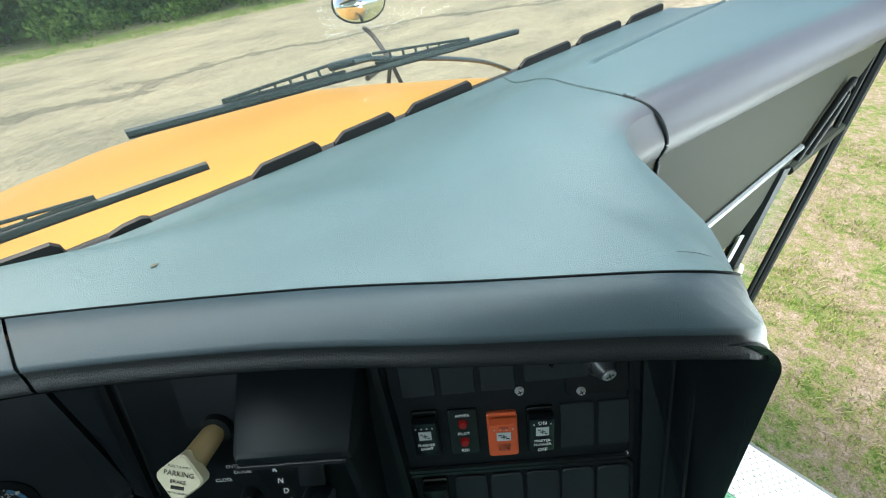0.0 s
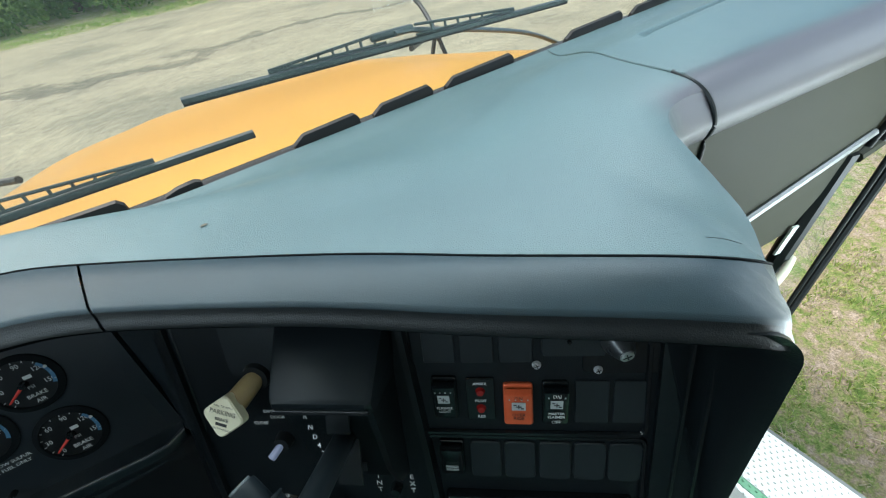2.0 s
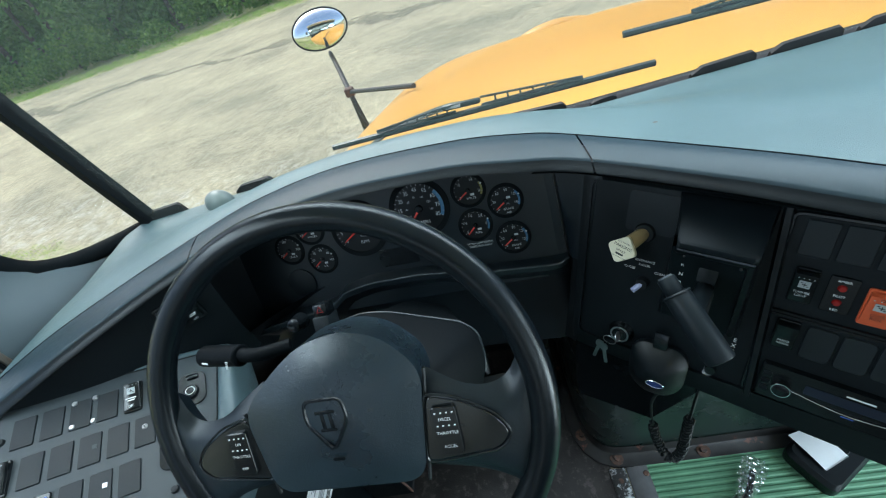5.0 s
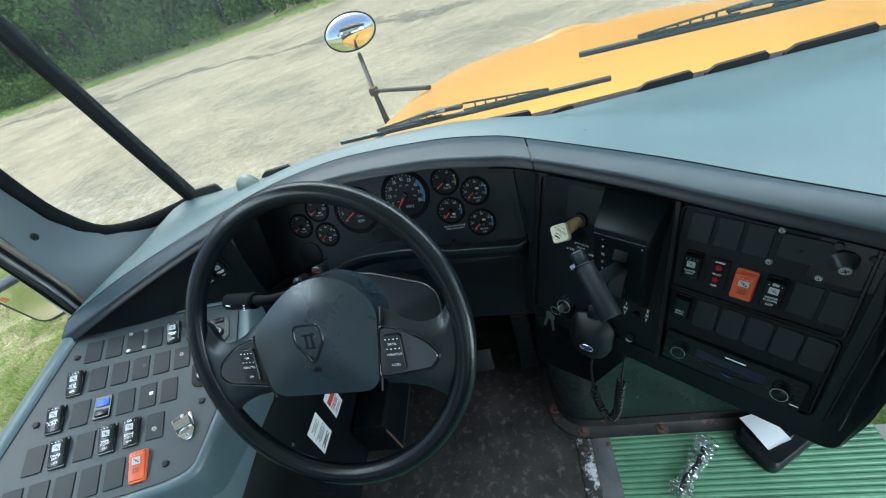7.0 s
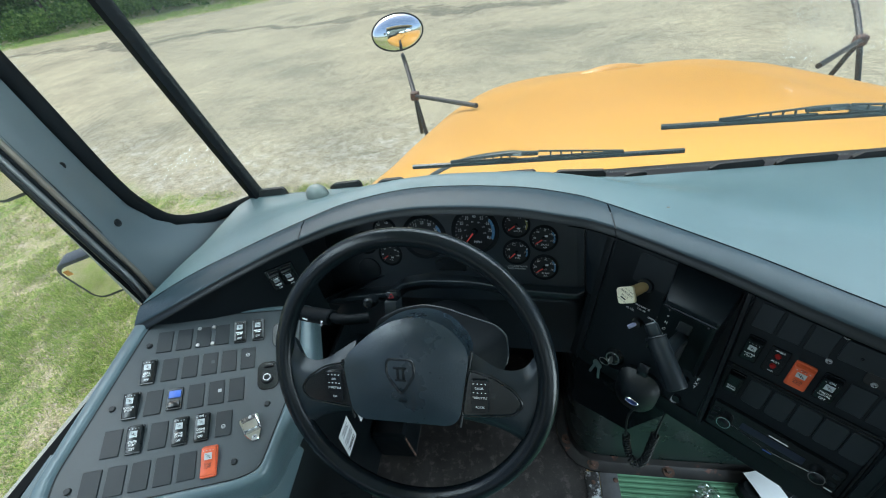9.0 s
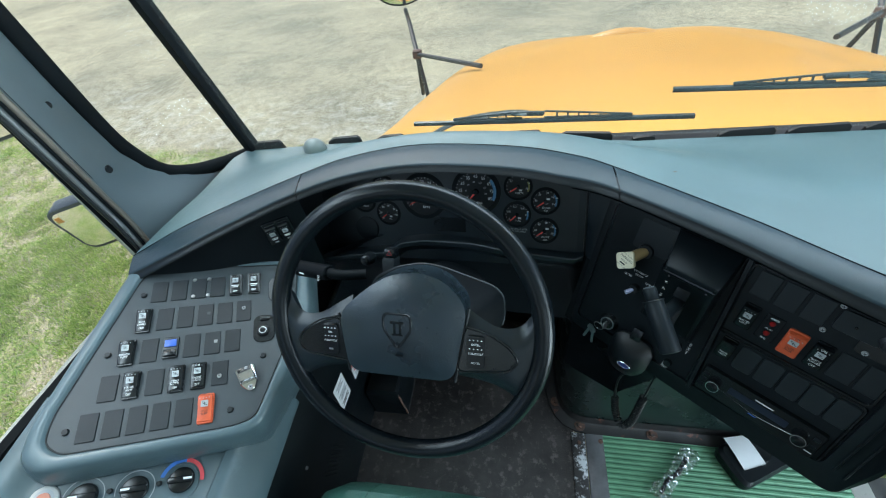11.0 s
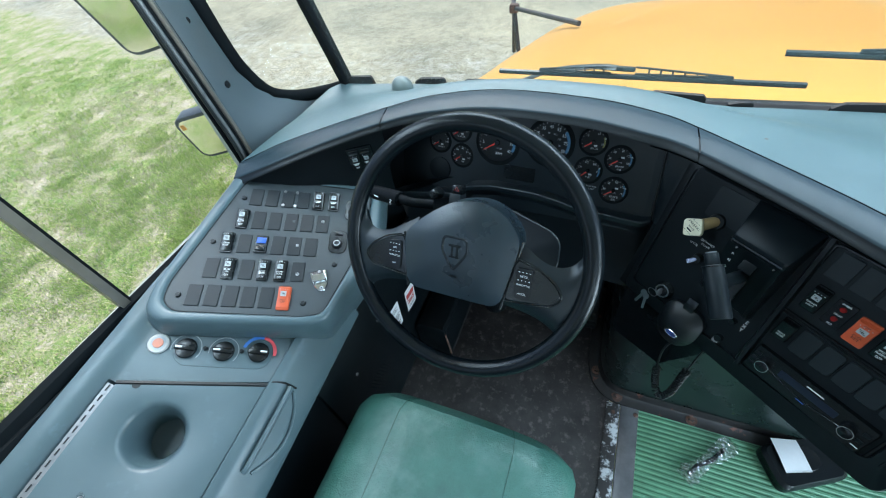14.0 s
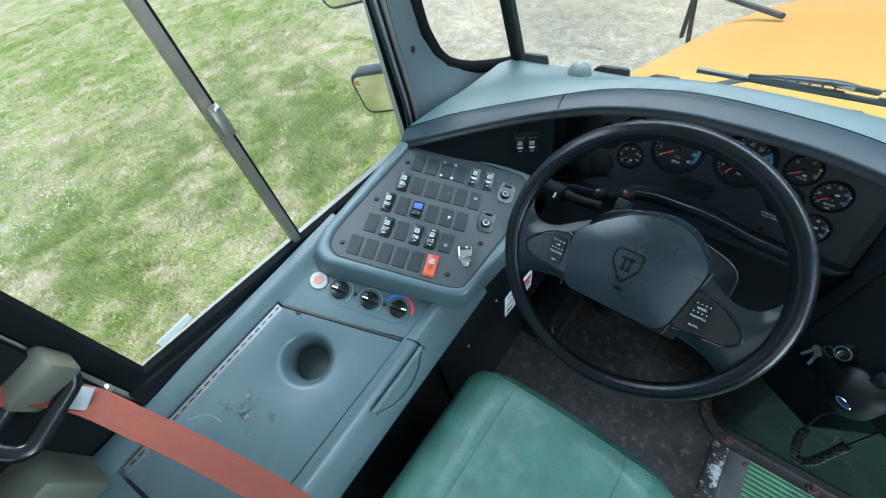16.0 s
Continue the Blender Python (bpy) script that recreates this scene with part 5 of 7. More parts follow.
part("side_cheek", loft([[G @ Vector((-0.262, v, -0.012)), G @ Vector((-0.272, v - 0.005, 0.02)), G @ Vector((-0.280, v - 0.012, 0.075))] for v in (0.065, 0.03, -0.05, -0.16)]), BLACK, cluster)
rows = []
for u in np.linspace(-0.29, 0.359, 40):
    v = float(np.interp(u, (-0.29, -0.20, -0.09, -0.055, 0.0, 0.10, 0.15, 0.20, 0.34, 0.359), (-0.165, -0.150, -0.134, -0.108, -0.097, -0.097, -0.103, -0.113, -0.117, -0.112)))
    c = float(np.interp(u, (-0.29, 0.0, 0.2, 0.34, 0.359), (0.040, 0.030, 0.020, 0.024, 0.012)))
    rows.append([G @ Vector((u, v + 0.004, -0.006)), G @ Vector((u, v + 0.001, c - 0.008)), G @ Vector((u, v - 0.003, c)), G @ Vector((u, v - 0.012, c - 0.002)), G @ Vector((u, v - 0.020, c - 0.014)), G @ Vector((u, v - 0.05, -0.02)), G @ Vector((u, -0.34, -0.08))])
part("lower_shroud", loft(rows), CLUSTERFACE, cluster)
# paler bead along the lip, painting in the highlight it catches
part("shroud_lip", tube([r[2].lerp(r[1], 0.25) for r in rows], 0.0022, 8), material("shroud_highlight", (0.020, 0.027, 0.032), 0.36, var=0.3, scale=30), cluster, "shroud lip painted paler for its highlight")

# fascia left of the dials with two switches
fas = thing("switch_fascia", (-0.93, 0.22, 0.75), "black plastic fascia with two small switches", "panel")
rows = []
for i in range(N):
    p = lip[i]
    if p.x < -0.775 and i % 6 == 0:
        rows.append([p + Vector((0.0, 0.012, -0.006)), p + Vector((0.0, 0.012, -0.06)), p + Vector((0.0, -0.002, -0.15)), p + Vector((0.0, -0.002, -0.22))])
part("fascia", loft(rows), PANEL, fas)
FB = plane_frame((-0.828, 0.249, 0.829), (0.51, -0.86, 0.02))
part("switch_bezel", slab(outline(0.060, 0.058, 0.004), FB, -0.004, 0.002, 0.001), GLOSS, fas)
for x in (-0.0135, 0.0135):
    rocker(FB @ pose(x, 0, 0.002), fas, (0.0235, 0.050), low="OFF")

# ---- wing panel to the right of the wheel ----
wing = thing("control_panel", (0.05, 0.1, 0.6), "angled black control panel with rocker switches and blank covers", "control panel")

outer_q = rounded([(-0.350, 0.124), (0.148, 0.124), (0.166, 0.106), (0.166, -0.120), (0.156, -0.206), (-0.338, -0.206)], 0.020, 8)
inner = rounded([(-0.332, 0.100), (-0.10, 0.099), (0.108, 0.096), (0.120, 0.080), (0.121, -0.165), (-0.325, -0.176)], 0.014, 8)


def proud(b, a=0.0):
    t = min(1, max(0, (b + 0.206) / 0.330))
    return (0.006 + 0.087 * t ** 0.85) * (1 - 0.97 * min(1, max(0, (-0.18 - a) / 0.14)))


rows = [[Q @ Vector((a, b, 0.0)) for a, b in inner], [Q @ Vector((a, b, 0.006)) for a, b in inner]]
for k in (0.25, 0.5, 0.75, 0.92, 1.0):
    rows.append([Q @ Vector((ai + (ao - ai) * k, bi + (bo - bi) * k, 0.006 + (proud(bo, ao) - 0.006) * (k ** 1.5) - (0.006 if k == 1.0 else 0))) for (ai, bi), (ao, bo) in zip(inner, outer_q)])
rows.append([Q @ Vector((a * 1.0 + 0.004, b, proud(b, a) - 0.03)) for a, b in outer_q])
rows.append([Q @ Vector((a, b - 0.01, -0.20)) for a, b in outer_q])
part("panel_shell", loft(rows, closed=True), BLACK, wing, "moulded black panel shell")
rows = []
qi = Q.inverted()
for i in range(0, N, 6):
    p = lip[i]
    a = (qi @ p).x
    if a > -0.40:
        a = min(0.160, a)
        rows.append([p + Vector((0.002, 0.003, -0.0195)), Q @ Vector((a, 0.126, 0.05)), Q @ Vector((a, 0.120, -0.01)), Q @ Vector((a, 0.05, -0.02))])
part("soffit", loft(rows), MATTE, wing)
part("base_plate", slab(inner, Q, -0.012, 0.0), PANEL, wing)
for poly in ([(-0.096, 0.094), (0.110, 0.094), (0.114, -0.036), (-0.092, -0.036)], [(-0.090, -0.040), (0.114, -0.040), (0.117, -0.170), (-0.088, -0.170)]):
    r = rounded(poly, 0.008, 4)
    part("insert_rim", tube([Q @ Vector((a, b, 0.001)) for a, b in r], 0.0028, 6, closed=True, up=Q.col[2].xyz), GLOSS, wing)
part("panel_rib", loft([[Q @ Vector((a + 0.004 - b * 0.08, b, c)) for a, c in ((-0.104, 0.0), (-0.101, 0.009), (-0.095, 0.009), (-0.092, 0.0))] for b in (0.10, 0.0, -0.176)]), BLACK, wing)
for a in (0.132, 0.145):
    part("wall_ridge", tube([Q @ Vector((a, b, 0.010 + 0.030 * (a - 0.12) / 0.05 + 0.010 * (b + 0.15) / 0.25)) for b in (0.085, 0.0, -0.08, -0.15)], 0.0022, 6), BLACK, wing)
for a in (-0.068, -0.034, 0.0):
    blank(Q @ pose(a, 0.066, 0), wing, (0.029, 0.044))
part("cover_plate", slab(outline(0.054, 0.034, 0.004), Q @ pose(0.049, 0.068, 0), 0, 0.004, 0.001), BLANK, wing)
screw(Q @ pose(0.045, 0.066, 0.004), wing, 0.002, GLOSS)
rocker(Q @ pose(-0.066, 0.006, 0), wing, mid="FLASHER/LIGHT")
pil_sw = part("pilot_light", slab(outline(0.026, 0.047, 0.002), Q @ pose(-0.033, 0.004, 0), 0, 0.003, 0.001), GLOSS, wing, "black pilot light plate with two red lenses")
for y, t in ((0.018, "AMBER"), (-0.001, "PILOT"), (-0.019, "RED")):
    letters(t, 0.0030, Q @ pose(-0.033, 0.004 + y, 0.0034), pil_sw)
for y in (0.0095, -0.0095):
    part("lens", cyl(0.0045, 0.0032, 0.003, Q @ pose(-0.033, 0.004 + y, 0.003), 16), LENSRED, pil_sw)
rocker(Q @ pose(0.001, -0.001, 0), wing, (0.0265, 0.046), ORANGE, top="ON", mid="OVER/RIDE", name="override_switch", label="orange override rocker switch")
rocker(Q @ pose(0.034, 0.001, 0), wing, top="ON", mid="MASTER/FLASHER", low="OFF")
for a in (0.066, 0.099):
    blank(Q @ pose(a, 0.001, 0), wing, (0.029, 0.046))
for a, b in ((0.018, 0.041), (0.070, 0.036), (0.020, 0.087)):
    screw(Q @ pose(a, b, 0.001), wing, 0.0042)
part("lock_recess", slab(outline(0.066, 0.060, 0.006), Q @ pose(0.090, 0.062, 0), 0.0, 0.0015, 0.0005), GLOSS, wing)
l0, l1 = Q @ Vector((0.085, 0.064, 0.0)), Q @ Vector((0.0885, 0.0585, 0.014))
GREYLOCK = material("lock_metal", (0.05, 0.055, 0.06), 0.3, metal=0.4, var=0.2, scale=60)
lm = Matrix.Translation(l0) @ (l1 - l0).to_track_quat("Z", "Y").to_matrix().to_4x4()
lk = part("lock_cylinder", cyl(0.0155, 0.0072, (l1 - l0).length, lm, 28), GREYLOCK, wing, "round conical key lock")
part("lock_face", cyl(0.0060, 0.0056, 0.002, lm @ pose(0, 0, (l1 - l0).length - 0.0004), 18), SCREWHEAD, lk, "bright lock face")
for rot in (0, 90):
    part("cross_slot", box((0.0012, 0.0075, 0.0006), lm @ pose(0, 0, (l1 - l0).length + 0.0018, 0, 0, rot + 20)), BLACK, lk)
part("cover_stub", cyl(0.0055, 0.0045, 0.006, Q @ pose(0.075, 0.083, 0.001), 14), GLOSS, lk)
screw(Q @ pose(0.107, 0.076, 0.0015), wing, 0.0042, BLANK)
sw = rocker(Q @ pose(-0.065, -0.066, 0), wing, (0.024, 0.042), icon=False, mid="PARKD/REGEN")
for a in (-0.032, 0.001, 0.034, 0.066, 0.098):
    blank(Q @ pose(a, -0.069, 0), wing, (0.0295, 0.046), 0.005, 0.003)

# radio
radio = thing("bus_radio", Q @ Vector((0.016, -0.138, 0)), "black dash radio with two chrome-ringed knobs", "radio")
RF = Q @ pose(0.016, -0.138, 0)
part("radio_face", slab(outline(0.182, 0.052, 0.004), RF, 0, 0.010, 0.002), GLOSS, radio)
part("display", slab(outline(0.088, 0.013, 0.002), RF @ pose(0.0, 0.006, 0), 0.009, 0.0108), material("lcd", (0.008, 0.012, 0.026), 0.35, var=0.1), radio, "dark blue display")
part("trim_line", tube(spline([RF @ Vector(p) for p in ((-0.056, -0.003, 0.0108), (0.0, -0.010, 0.0112), (0.056, -0.004, 0.0108))], 12), 0.0010, 6), CHROME, radio, "thin chrome trim line")
for x in (-0.066, 0.064):
    k = part("knob", cyl(0.0100, 0.0092, 0.012, RF @ pose(x, -0.001, 0.010), 28, bevel=0.001), GLOSS, radio)
    part("knob_ring", tube([RF @ Vector((x + 0.0097 * math.cos(a), -0.001 + 0.0097 * math.sin(a), 0.0205)) for a in np.linspace(0, 2 * math.pi, 28, endpoint=False)], 0.0009, 6, closed=True, up=RF.col[2].xyz), CHROME, k, "chrome ring")
bars(RF @ pose(0.006, 0.017, 0.0102), radio, 0.026, 0.004, 1)
for x, y in ((-0.083, 0.012), (-0.083, 0.0), (-0.083, -0.012), (0.082, 0.012), (0.082, -0.004)):
    part("button", box((0.009, 0.007, 0.002), RF @ pose(x, y, 0.0105), 0.0006), PANEL, radio)
bars(RF @ pose(0.083, -0.016, 0.0102), radio, 0.010, 0.003, 1)
part("aux_slot", box((0.012, 0.0012, 0.0008), RF @ pose(0.002, -0.014, 0.0102)), BLUEPL, radio)

# gear selector
gear = thing("gear_selector", Q @ Vector((-0.17, -0.02, 0)), "black gear selector with a stout grey grip", "gear selector")
HOOD = [(0.098, 0.004, -0.212, -0.112), (0.094, 0.012, -0.212, -0.112), (0.056, 0.063, -0.199, -0.113), (0.053, 0.066, -0.198, -0.1135), (0.049, 0.066, -0.198, -0.114), (0.038, 0.060, -0.200, -0.115), (0.034, 0.054, -0.201, -0.116)]
rows = [[Q @ Vector((a, b, cc)) for a, cc in ((w0 - 0.003, 0.0), (w0, c - 0.004), (w0 + 0.004, c), (w1 - 0.004, c), (w1, c - 0.004), (w1 + 0.003, 0.0))] for b, c, w0, w1 in HOOD]
part("hood", loft(rows, cap=True), HOODPL, gear, "black moulded selector hood")
part("hood_lip", tube([Q @ Vector((a, 0.044, 0.0645)) for a in (-0.196, -0.155, -0.116)], 0.0022, 6), GLOSS, gear)
GATE = [(0.036, 0.040), (0.0, 0.030), (-0.05, 0.018), (-0.088, 0.008), (-0.093, 0.0)]
part("gate_face", loft([[Q @ Vector((a, b, c)) for a in (-0.206, -0.160, -0.122)] for b, c in GATE]), PANEL, gear)
part("gate_side", loft([[Q @ Vector((-0.116 + 0.0, b, c + 0.016 * (1 if c > 0.01 else 0.4))), Q @ Vector((-0.122, b, c + 0.016 * (1 if c > 0.01 else 0.4))), Q @ Vector((-0.123, b, c))] for b, c in GATE]), BLACK, gear)
part("gate_wall", loft([[Q @ Vector((-0.116, b, c + 0.016 * (1 if c > 0.01 else 0.4))), Q @ Vector((-0.112, b, -0.001))] for b, c in GATE]), BLACK, gear)
part("gate_wall", loft([[Q @ Vector((-0.206, b, c)), Q @ Vector((-0.212, b, -0.001))] for b, c in GATE]), BLACK, gear)
tiltg = math.degrees(math.atan(0.012 / 0.05)) * -1
part("gate_slot", box((0.024, 0.085, 0.003), Q @ pose(-0.160, -0.030, 0.0238, tiltg, 0, 0), 0.001), RUBBER, gear)
part("gate_window", box((0.022, 0.026, 0.003), Q @ pose(-0.160, 0.006, 0.0330, tiltg, 0, 0), 0.001), BLANK, gear)
part("gate_window", box((0.022, 0.010, 0.003), Q @ pose(-0.160, -0.068, 0.0155, tiltg, 0, 0), 0.001), BLANK, gear)
for t, b in (("R", 0.010), ("N", -0.006), ("D", -0.021), ("4", -0.035), ("2", -0.048)):
    letters(t, 0.0050, Q @ pose(-0.190, b, 0.0310 + 0.235 * b, tiltg, 0, 0), gear)
for a in (-0.190, -0.128):
    screw(Q @ pose(a, 0.024, 0.0365, tiltg, 0, 0), gear, 0.0026, GLOSS)
g0, g1 = Vector((-0.107, 0.117, 0.818)), Vector((-0.086, 0.052, 0.776))
gd = (g1 - g0).normalized()
gm = Matrix.Translation(g0) @ gd.to_track_quat("Z", "Y").to_matrix().to_4x4()
GREYPL = material("grip_plastic", (0.0068, 0.0105, 0.0130), 0.45, spec=0.22, var=0.12, scale=30)
part("grip", cyl(0.0150, 0.0160, (g1 - g0).length + 0.004, gm @ pose(0, 0, 0.014), 28, bevel=0.003), GREYPL, gear, "grey cylindrical grip")
part("grip_button", cyl(0.0105, 0.0105, 0.022, gm @ pose(0, 0, -0.006), 24, bevel=0.002), GREYPL, gear, "grey push button")
part("button_face", cyl(0.0080, 0.0080, 0.002, gm @ pose(0, 0, -0.0078), 20), material("worn_button", (0.10, 0.115, 0.125), 0.4, var=0.2, scale=60), gear, "worn pale button face")
part("grip_collar", tube([gm @ Vector((0.0152 * math.cos(a), 0.0152 * math.sin(a), 0.0155)) for a in np.linspace(0, 2 * math.pi, 24, endpoint=False)], 0.0014, 6, closed=True, up=gd), GREYPL, gear)
mid = g0.lerp(g1, 0.55)
part("lever", tube([mid, Q @ Vector((-0.160, -0.020, 0.024))], 0.0105, 12), GREYPL, gear)

# parking brake
pb = thing("parking_brake_knob", Q @ Vector((-0.258, 0.02, 0)), "cream square parking brake knob on a tan stem", "brake knob")
tag_at = Q @ Vector((-0.268, 0.011, 0.034))
root = Q @ Vector((-0.250, 0.030, 0.0))
part("collar", cyl(0.015, 0.013, 0.006, Q @ pose(-0.250, 0.030, 0), 20), RUBBER, pb)
part("stem", tube([root, tag_at - Q.col[2].xyz * 0.006], 0.0095, 16, taper=lambda t: 1.0 + 0.25 * t), TAN, pb, "tan plastic stem")
TF = Matrix.Translation(tag_at) @ Q.to_3x3().to_4x4() @ pose(0, 0, 0, -16, 0, 0) @ pose(0, 0, 0, 0, 0, 31)
tg = part("tag", slab(outline(0.0315, 0.0315, 0.006), TF, -0.006, 0.004, 0.0015), CREAM, pb, "cream square tag")
letters("PARKING", 0.0046, TF @ pose(0, 0, 0, 0, 0, -45) @ pose(0, 0.0045, 0.0046), tg, DARKINK)
letters("BRAKE", 0.0034, TF @ pose(0, 0, 0, 0, 0, -45) @ pose(0, -0.0022, 0.0046), tg, DARKINK)
letters("PULL TO APPLY", 0.0021, TF @ pose(0, 0, 0, 0, 0, -45) @ pose(0, 0.0105, 0.0046), tg, DARKINK)
letters("PUSH TO RELEASE", 0.0019, TF @ pose(0, 0, 0, 0, 0, -45) @ pose(0, -0.0114, 0.0046), tg, DARKINK)
part("print_mark", box((0.011, 0.0026, 0.0004), TF @ pose(0, 0, 0, 0, 0, -45) @ pose(0, -0.0070, 0.0045)), DARKINK, tg, smooth=False)

# entrance door switch and lamp switch on the same panel
ds = part("door_switch", cyl(0.010, 0.008, 0.010, Q @ pose(-0.240, -0.050, 0), 18), RUBBER, wing, "black entrance door toggle")
part("toggle", tube([Q @ Vector((-0.240, -0.050, 0.006)), Q @ Vector((-0.249, -0.060, 0.017))], 0.0042, 8), material("toggle_tip", (0.35, 0.37, 0.55), 0.4, var=0.05), ds, "pale blue toggle tip")
for t, a, b in (("ENTRANCE", -0.242, -0.015), ("DOOR", -0.242, -0.022), ("CLOSE", -0.262, -0.030), ("OPEN", -0.220, -0.030)):
    letters(t, 0.0040, Q @ pose(a, b, 0.0004), wing)
for t, a in (("I/N/T", -0.147), ("E/X/T", -0.111)):
    for i, c in enumerate(t.split("/")):
        letters(c, 0.0066, Q @ pose(a, -0.099 - 0.0095 * i, 0.0004), wing)
part("lamp_switch", cyl(0.0065, 0.005, 0.010, Q @ pose(-0.128, -0.112, 0), 16), GLOSS, wing)
part("recess_plate", slab(outline(0.066, 0.060, 0.006), Q @ pose(-0.245, 0.060, 0), 0, 0.001), BLANK, wing)

# ignition with keys
ign = thing("ignition_lock", (-0.124, 0.208, 0.6), "round ignition lock with keys in it", "ignition")
IG = plane_frame(Q @ Vector((-0.257, -0.150, 0.0005)), (-0.5897, -0.7199, 0.3662))
part("bezel", cyl(0.020, 0.015, 0.010, IG, 24), GLOSS, ign)
part("lock_ring", tube([IG @ Vector((0.013 * math.cos(a), 0.013 * math.sin(a), 0.0095)) for a in np.linspace(0, 2 * math.pi, 24, endpoint=False)], 0.0018, 6, closed=True, up=IG.col[2].xyz), STEEL, ign, "bright lock ring")
part("key_head", slab(outline(0.018, 0.014, 0.005), IG @ pose(0, 0, 0.018, 0, 90, 20), -0.001, 0.001), STEEL, ign, "steel key in the lock")
part("key_ring", tube([IG @ Vector((-0.011 + 0.010 * math.cos(a), -0.010 + 0.010 * math.sin(a), 0.020 + 0.004 * math.sin(a))) for a in np.linspace(0, 2 * math.pi, 18, endpoint=False)], 0.0008, 6, closed=True, up=IG.col[2].xyz), STEEL, ign)
for dx, dy, rot in ((-0.019, -0.030, 14), (-0.026, -0.026, -12)):
    key = slab(outline(0.013, 0.013, 0.005), IG @ pose(dx, dy, 0.016, 0, 0, rot), 0, 0.0016)
    slab(outline(0.0055, 0.026, 0.001, 3), IG @ pose(dx, dy, 0.016, 0, 0, rot) @ pose(0, -0.018, 0), 0, 0.0016, bm=key)
    part("hanging_key", key, STEEL, ign, "hanging steel key")

# lower left skirt of the wing, down to the engine cover
part("lower_skirt", loft([[Q @ Vector((-0.340, 0.02, -0.012)), Q @ Vector((-0.340, -0.05, -0.006)), Q @ Vector((-0.335, -0.20, -0.01)), Q @ Vector((-0.33, -0.34, -0.04))], [Q @ Vector((-0.330, 0.09, -0.004)), Q @ Vector((-0.330, -0.05, -0.004)), Q @ Vector((-0.325, -0.20, -0.006)), Q @ Vector((-0.315, -0.34, -0.02))], [Q @ Vector((-0.10, 0.09, -0.02)), Q @ Vector((-0.10, -0.05, -0.02)), Q @ Vector((-0.12, -0.20, -0.02)), Q @ Vector((-0.19, -0.34, -0.04))]]), GLOSS, wing, "glossy black skirt")

# microphone and coiled cord
micp = thing("radio_microphone", (-0.10, 0.125, 0.58), "black handheld microphone with coiled cord, hung on the dash", "microphone")
MF = plane_frame((-0.102, 0.130, 0.588), (-0.52, -0.74, 0.42))
part("mic_body", dome(rounded([(-0.040, 0.028), (-0.026, 0.044), (0.026, 0.044), (0.042, 0.026), (0.040, -0.022), (0.020, -0.046), (-0.016, -0.046), (-0.038, -0.022)], 0.014, 5), MF, -0.02, 0.014), BLACK, micp)
part("badge", loft([[MF @ Vector((0.004 + 0.012 * k * math.cos(a) , -0.012 + 0.0050 * k * math.sin(a), 0.0150)) for a in np.linspace(0, 2 * math.pi, 24, endpoint=False)] for k in (1, 0.05)], closed=True, cap=True), material("blue_badge", (0.05, 0.09, 0.30), 0.3, var=0.1), micp, "small blue oval badge")
part("badge_rim", tube([MF @ Vector((0.004 + 0.0122 * math.cos(a), -0.012 + 0.0052 * math.sin(a), 0.0150)) for a in np.linspace(0, 2 * math.pi, 24, endpoint=False)], 0.0006, 5, closed=True, up=MF.col[2].xyz), CHROME, micp)
part("hang_clip", box((0.020, 0.030, 0.006), MF @ pose(0.0, 0.052, -0.006), 0.002), GLOSS, micp)
cpath = spline([(-0.098, 0.118, 0.545), (-0.102, 0.125, 0.50), (-0.103, 0.120, 0.46), (-0.098, 0.10, 0.40), (-0.085, 0.075, 0.375), (-0.068, 0.075, 0.395), (-0.058, 0.088, 0.45), (-0.054, 0.094, 0.475), (-0.045, 0.105, 0.54), (-0.036, 0.110, 0.588)], 400)
coil = []
for i, p in enumerate(cpath):
    t = i / 399
    r = 0.0 if (t < 0.27 or t > 0.74) else 0.0072
    d = (cpath[min(399, i + 1)] - cpath[max(0, i - 1)]).normalized()
    s = d.orthogonal().normalized()
    a = i * 0.95
    coil.append(p + (s * math.cos(a) + d.cross(s) * math.sin(a)) * r)
part("cord", tube(coil, 0.0023, 6), RUBBER, micp, "coiled black cord")
part("plug", tube([(-0.037, 0.112, 0.582), (-0.030, 0.116, 0.605)], 0.0065, 12), SCREWHEAD, micp, "bright plug")
part("socket", cyl(0.0075, 0.0065, 0.008, Q @ pose(-0.128, -0.158, 0), 18), GLOSS, micp)

# ---- engine cover, column, pedals, floor things ----
dog = thing("engine_cover", (0.1, 0.4, 0.0), "glossy black engine cover with a bolted metal flange", "engine cover")
pathx = spline([(-0.205, 0.62, 0), (-0.200, 0.40, 0), (-0.190, 0.29, 0), (-0.160, 0.236, 0), (-0.10, 0.220, 0), (0.10, 0.216, 0), (0.55, 0.214, 0)], 40)
part("cover", loft([[Vector((p.x + 0.0 * z, p.y + 0.05 * z, z)) for z in (0.0, 0.15, 0.4, 0.60)] for p in pathx]), DARKMETAL, dog)
rows = []
for i, p in enumerate(pathx):
    d = (pathx[min(39, i + 1)] - pathx[max(0, i - 1)]).normalized()
    o = Vector((d.y, -d.x, 0))
    rows.append([p + o * k + Vector((0, 0, z)) for k, z in ((0.0, 0.045), (0.004, 0.012), (0.010, 0.007), (0.034, 0.006), (0.036, 0.0))])
part("flange", loft(rows), material("rusty_flange", (0.020, 0.019, 0.019), 0.5, var=0.4, scale=20, spots=(0.16, 0.06, 0.04), spot_scale=26, spot_at=0.60), dog, "black flange with rust spots")
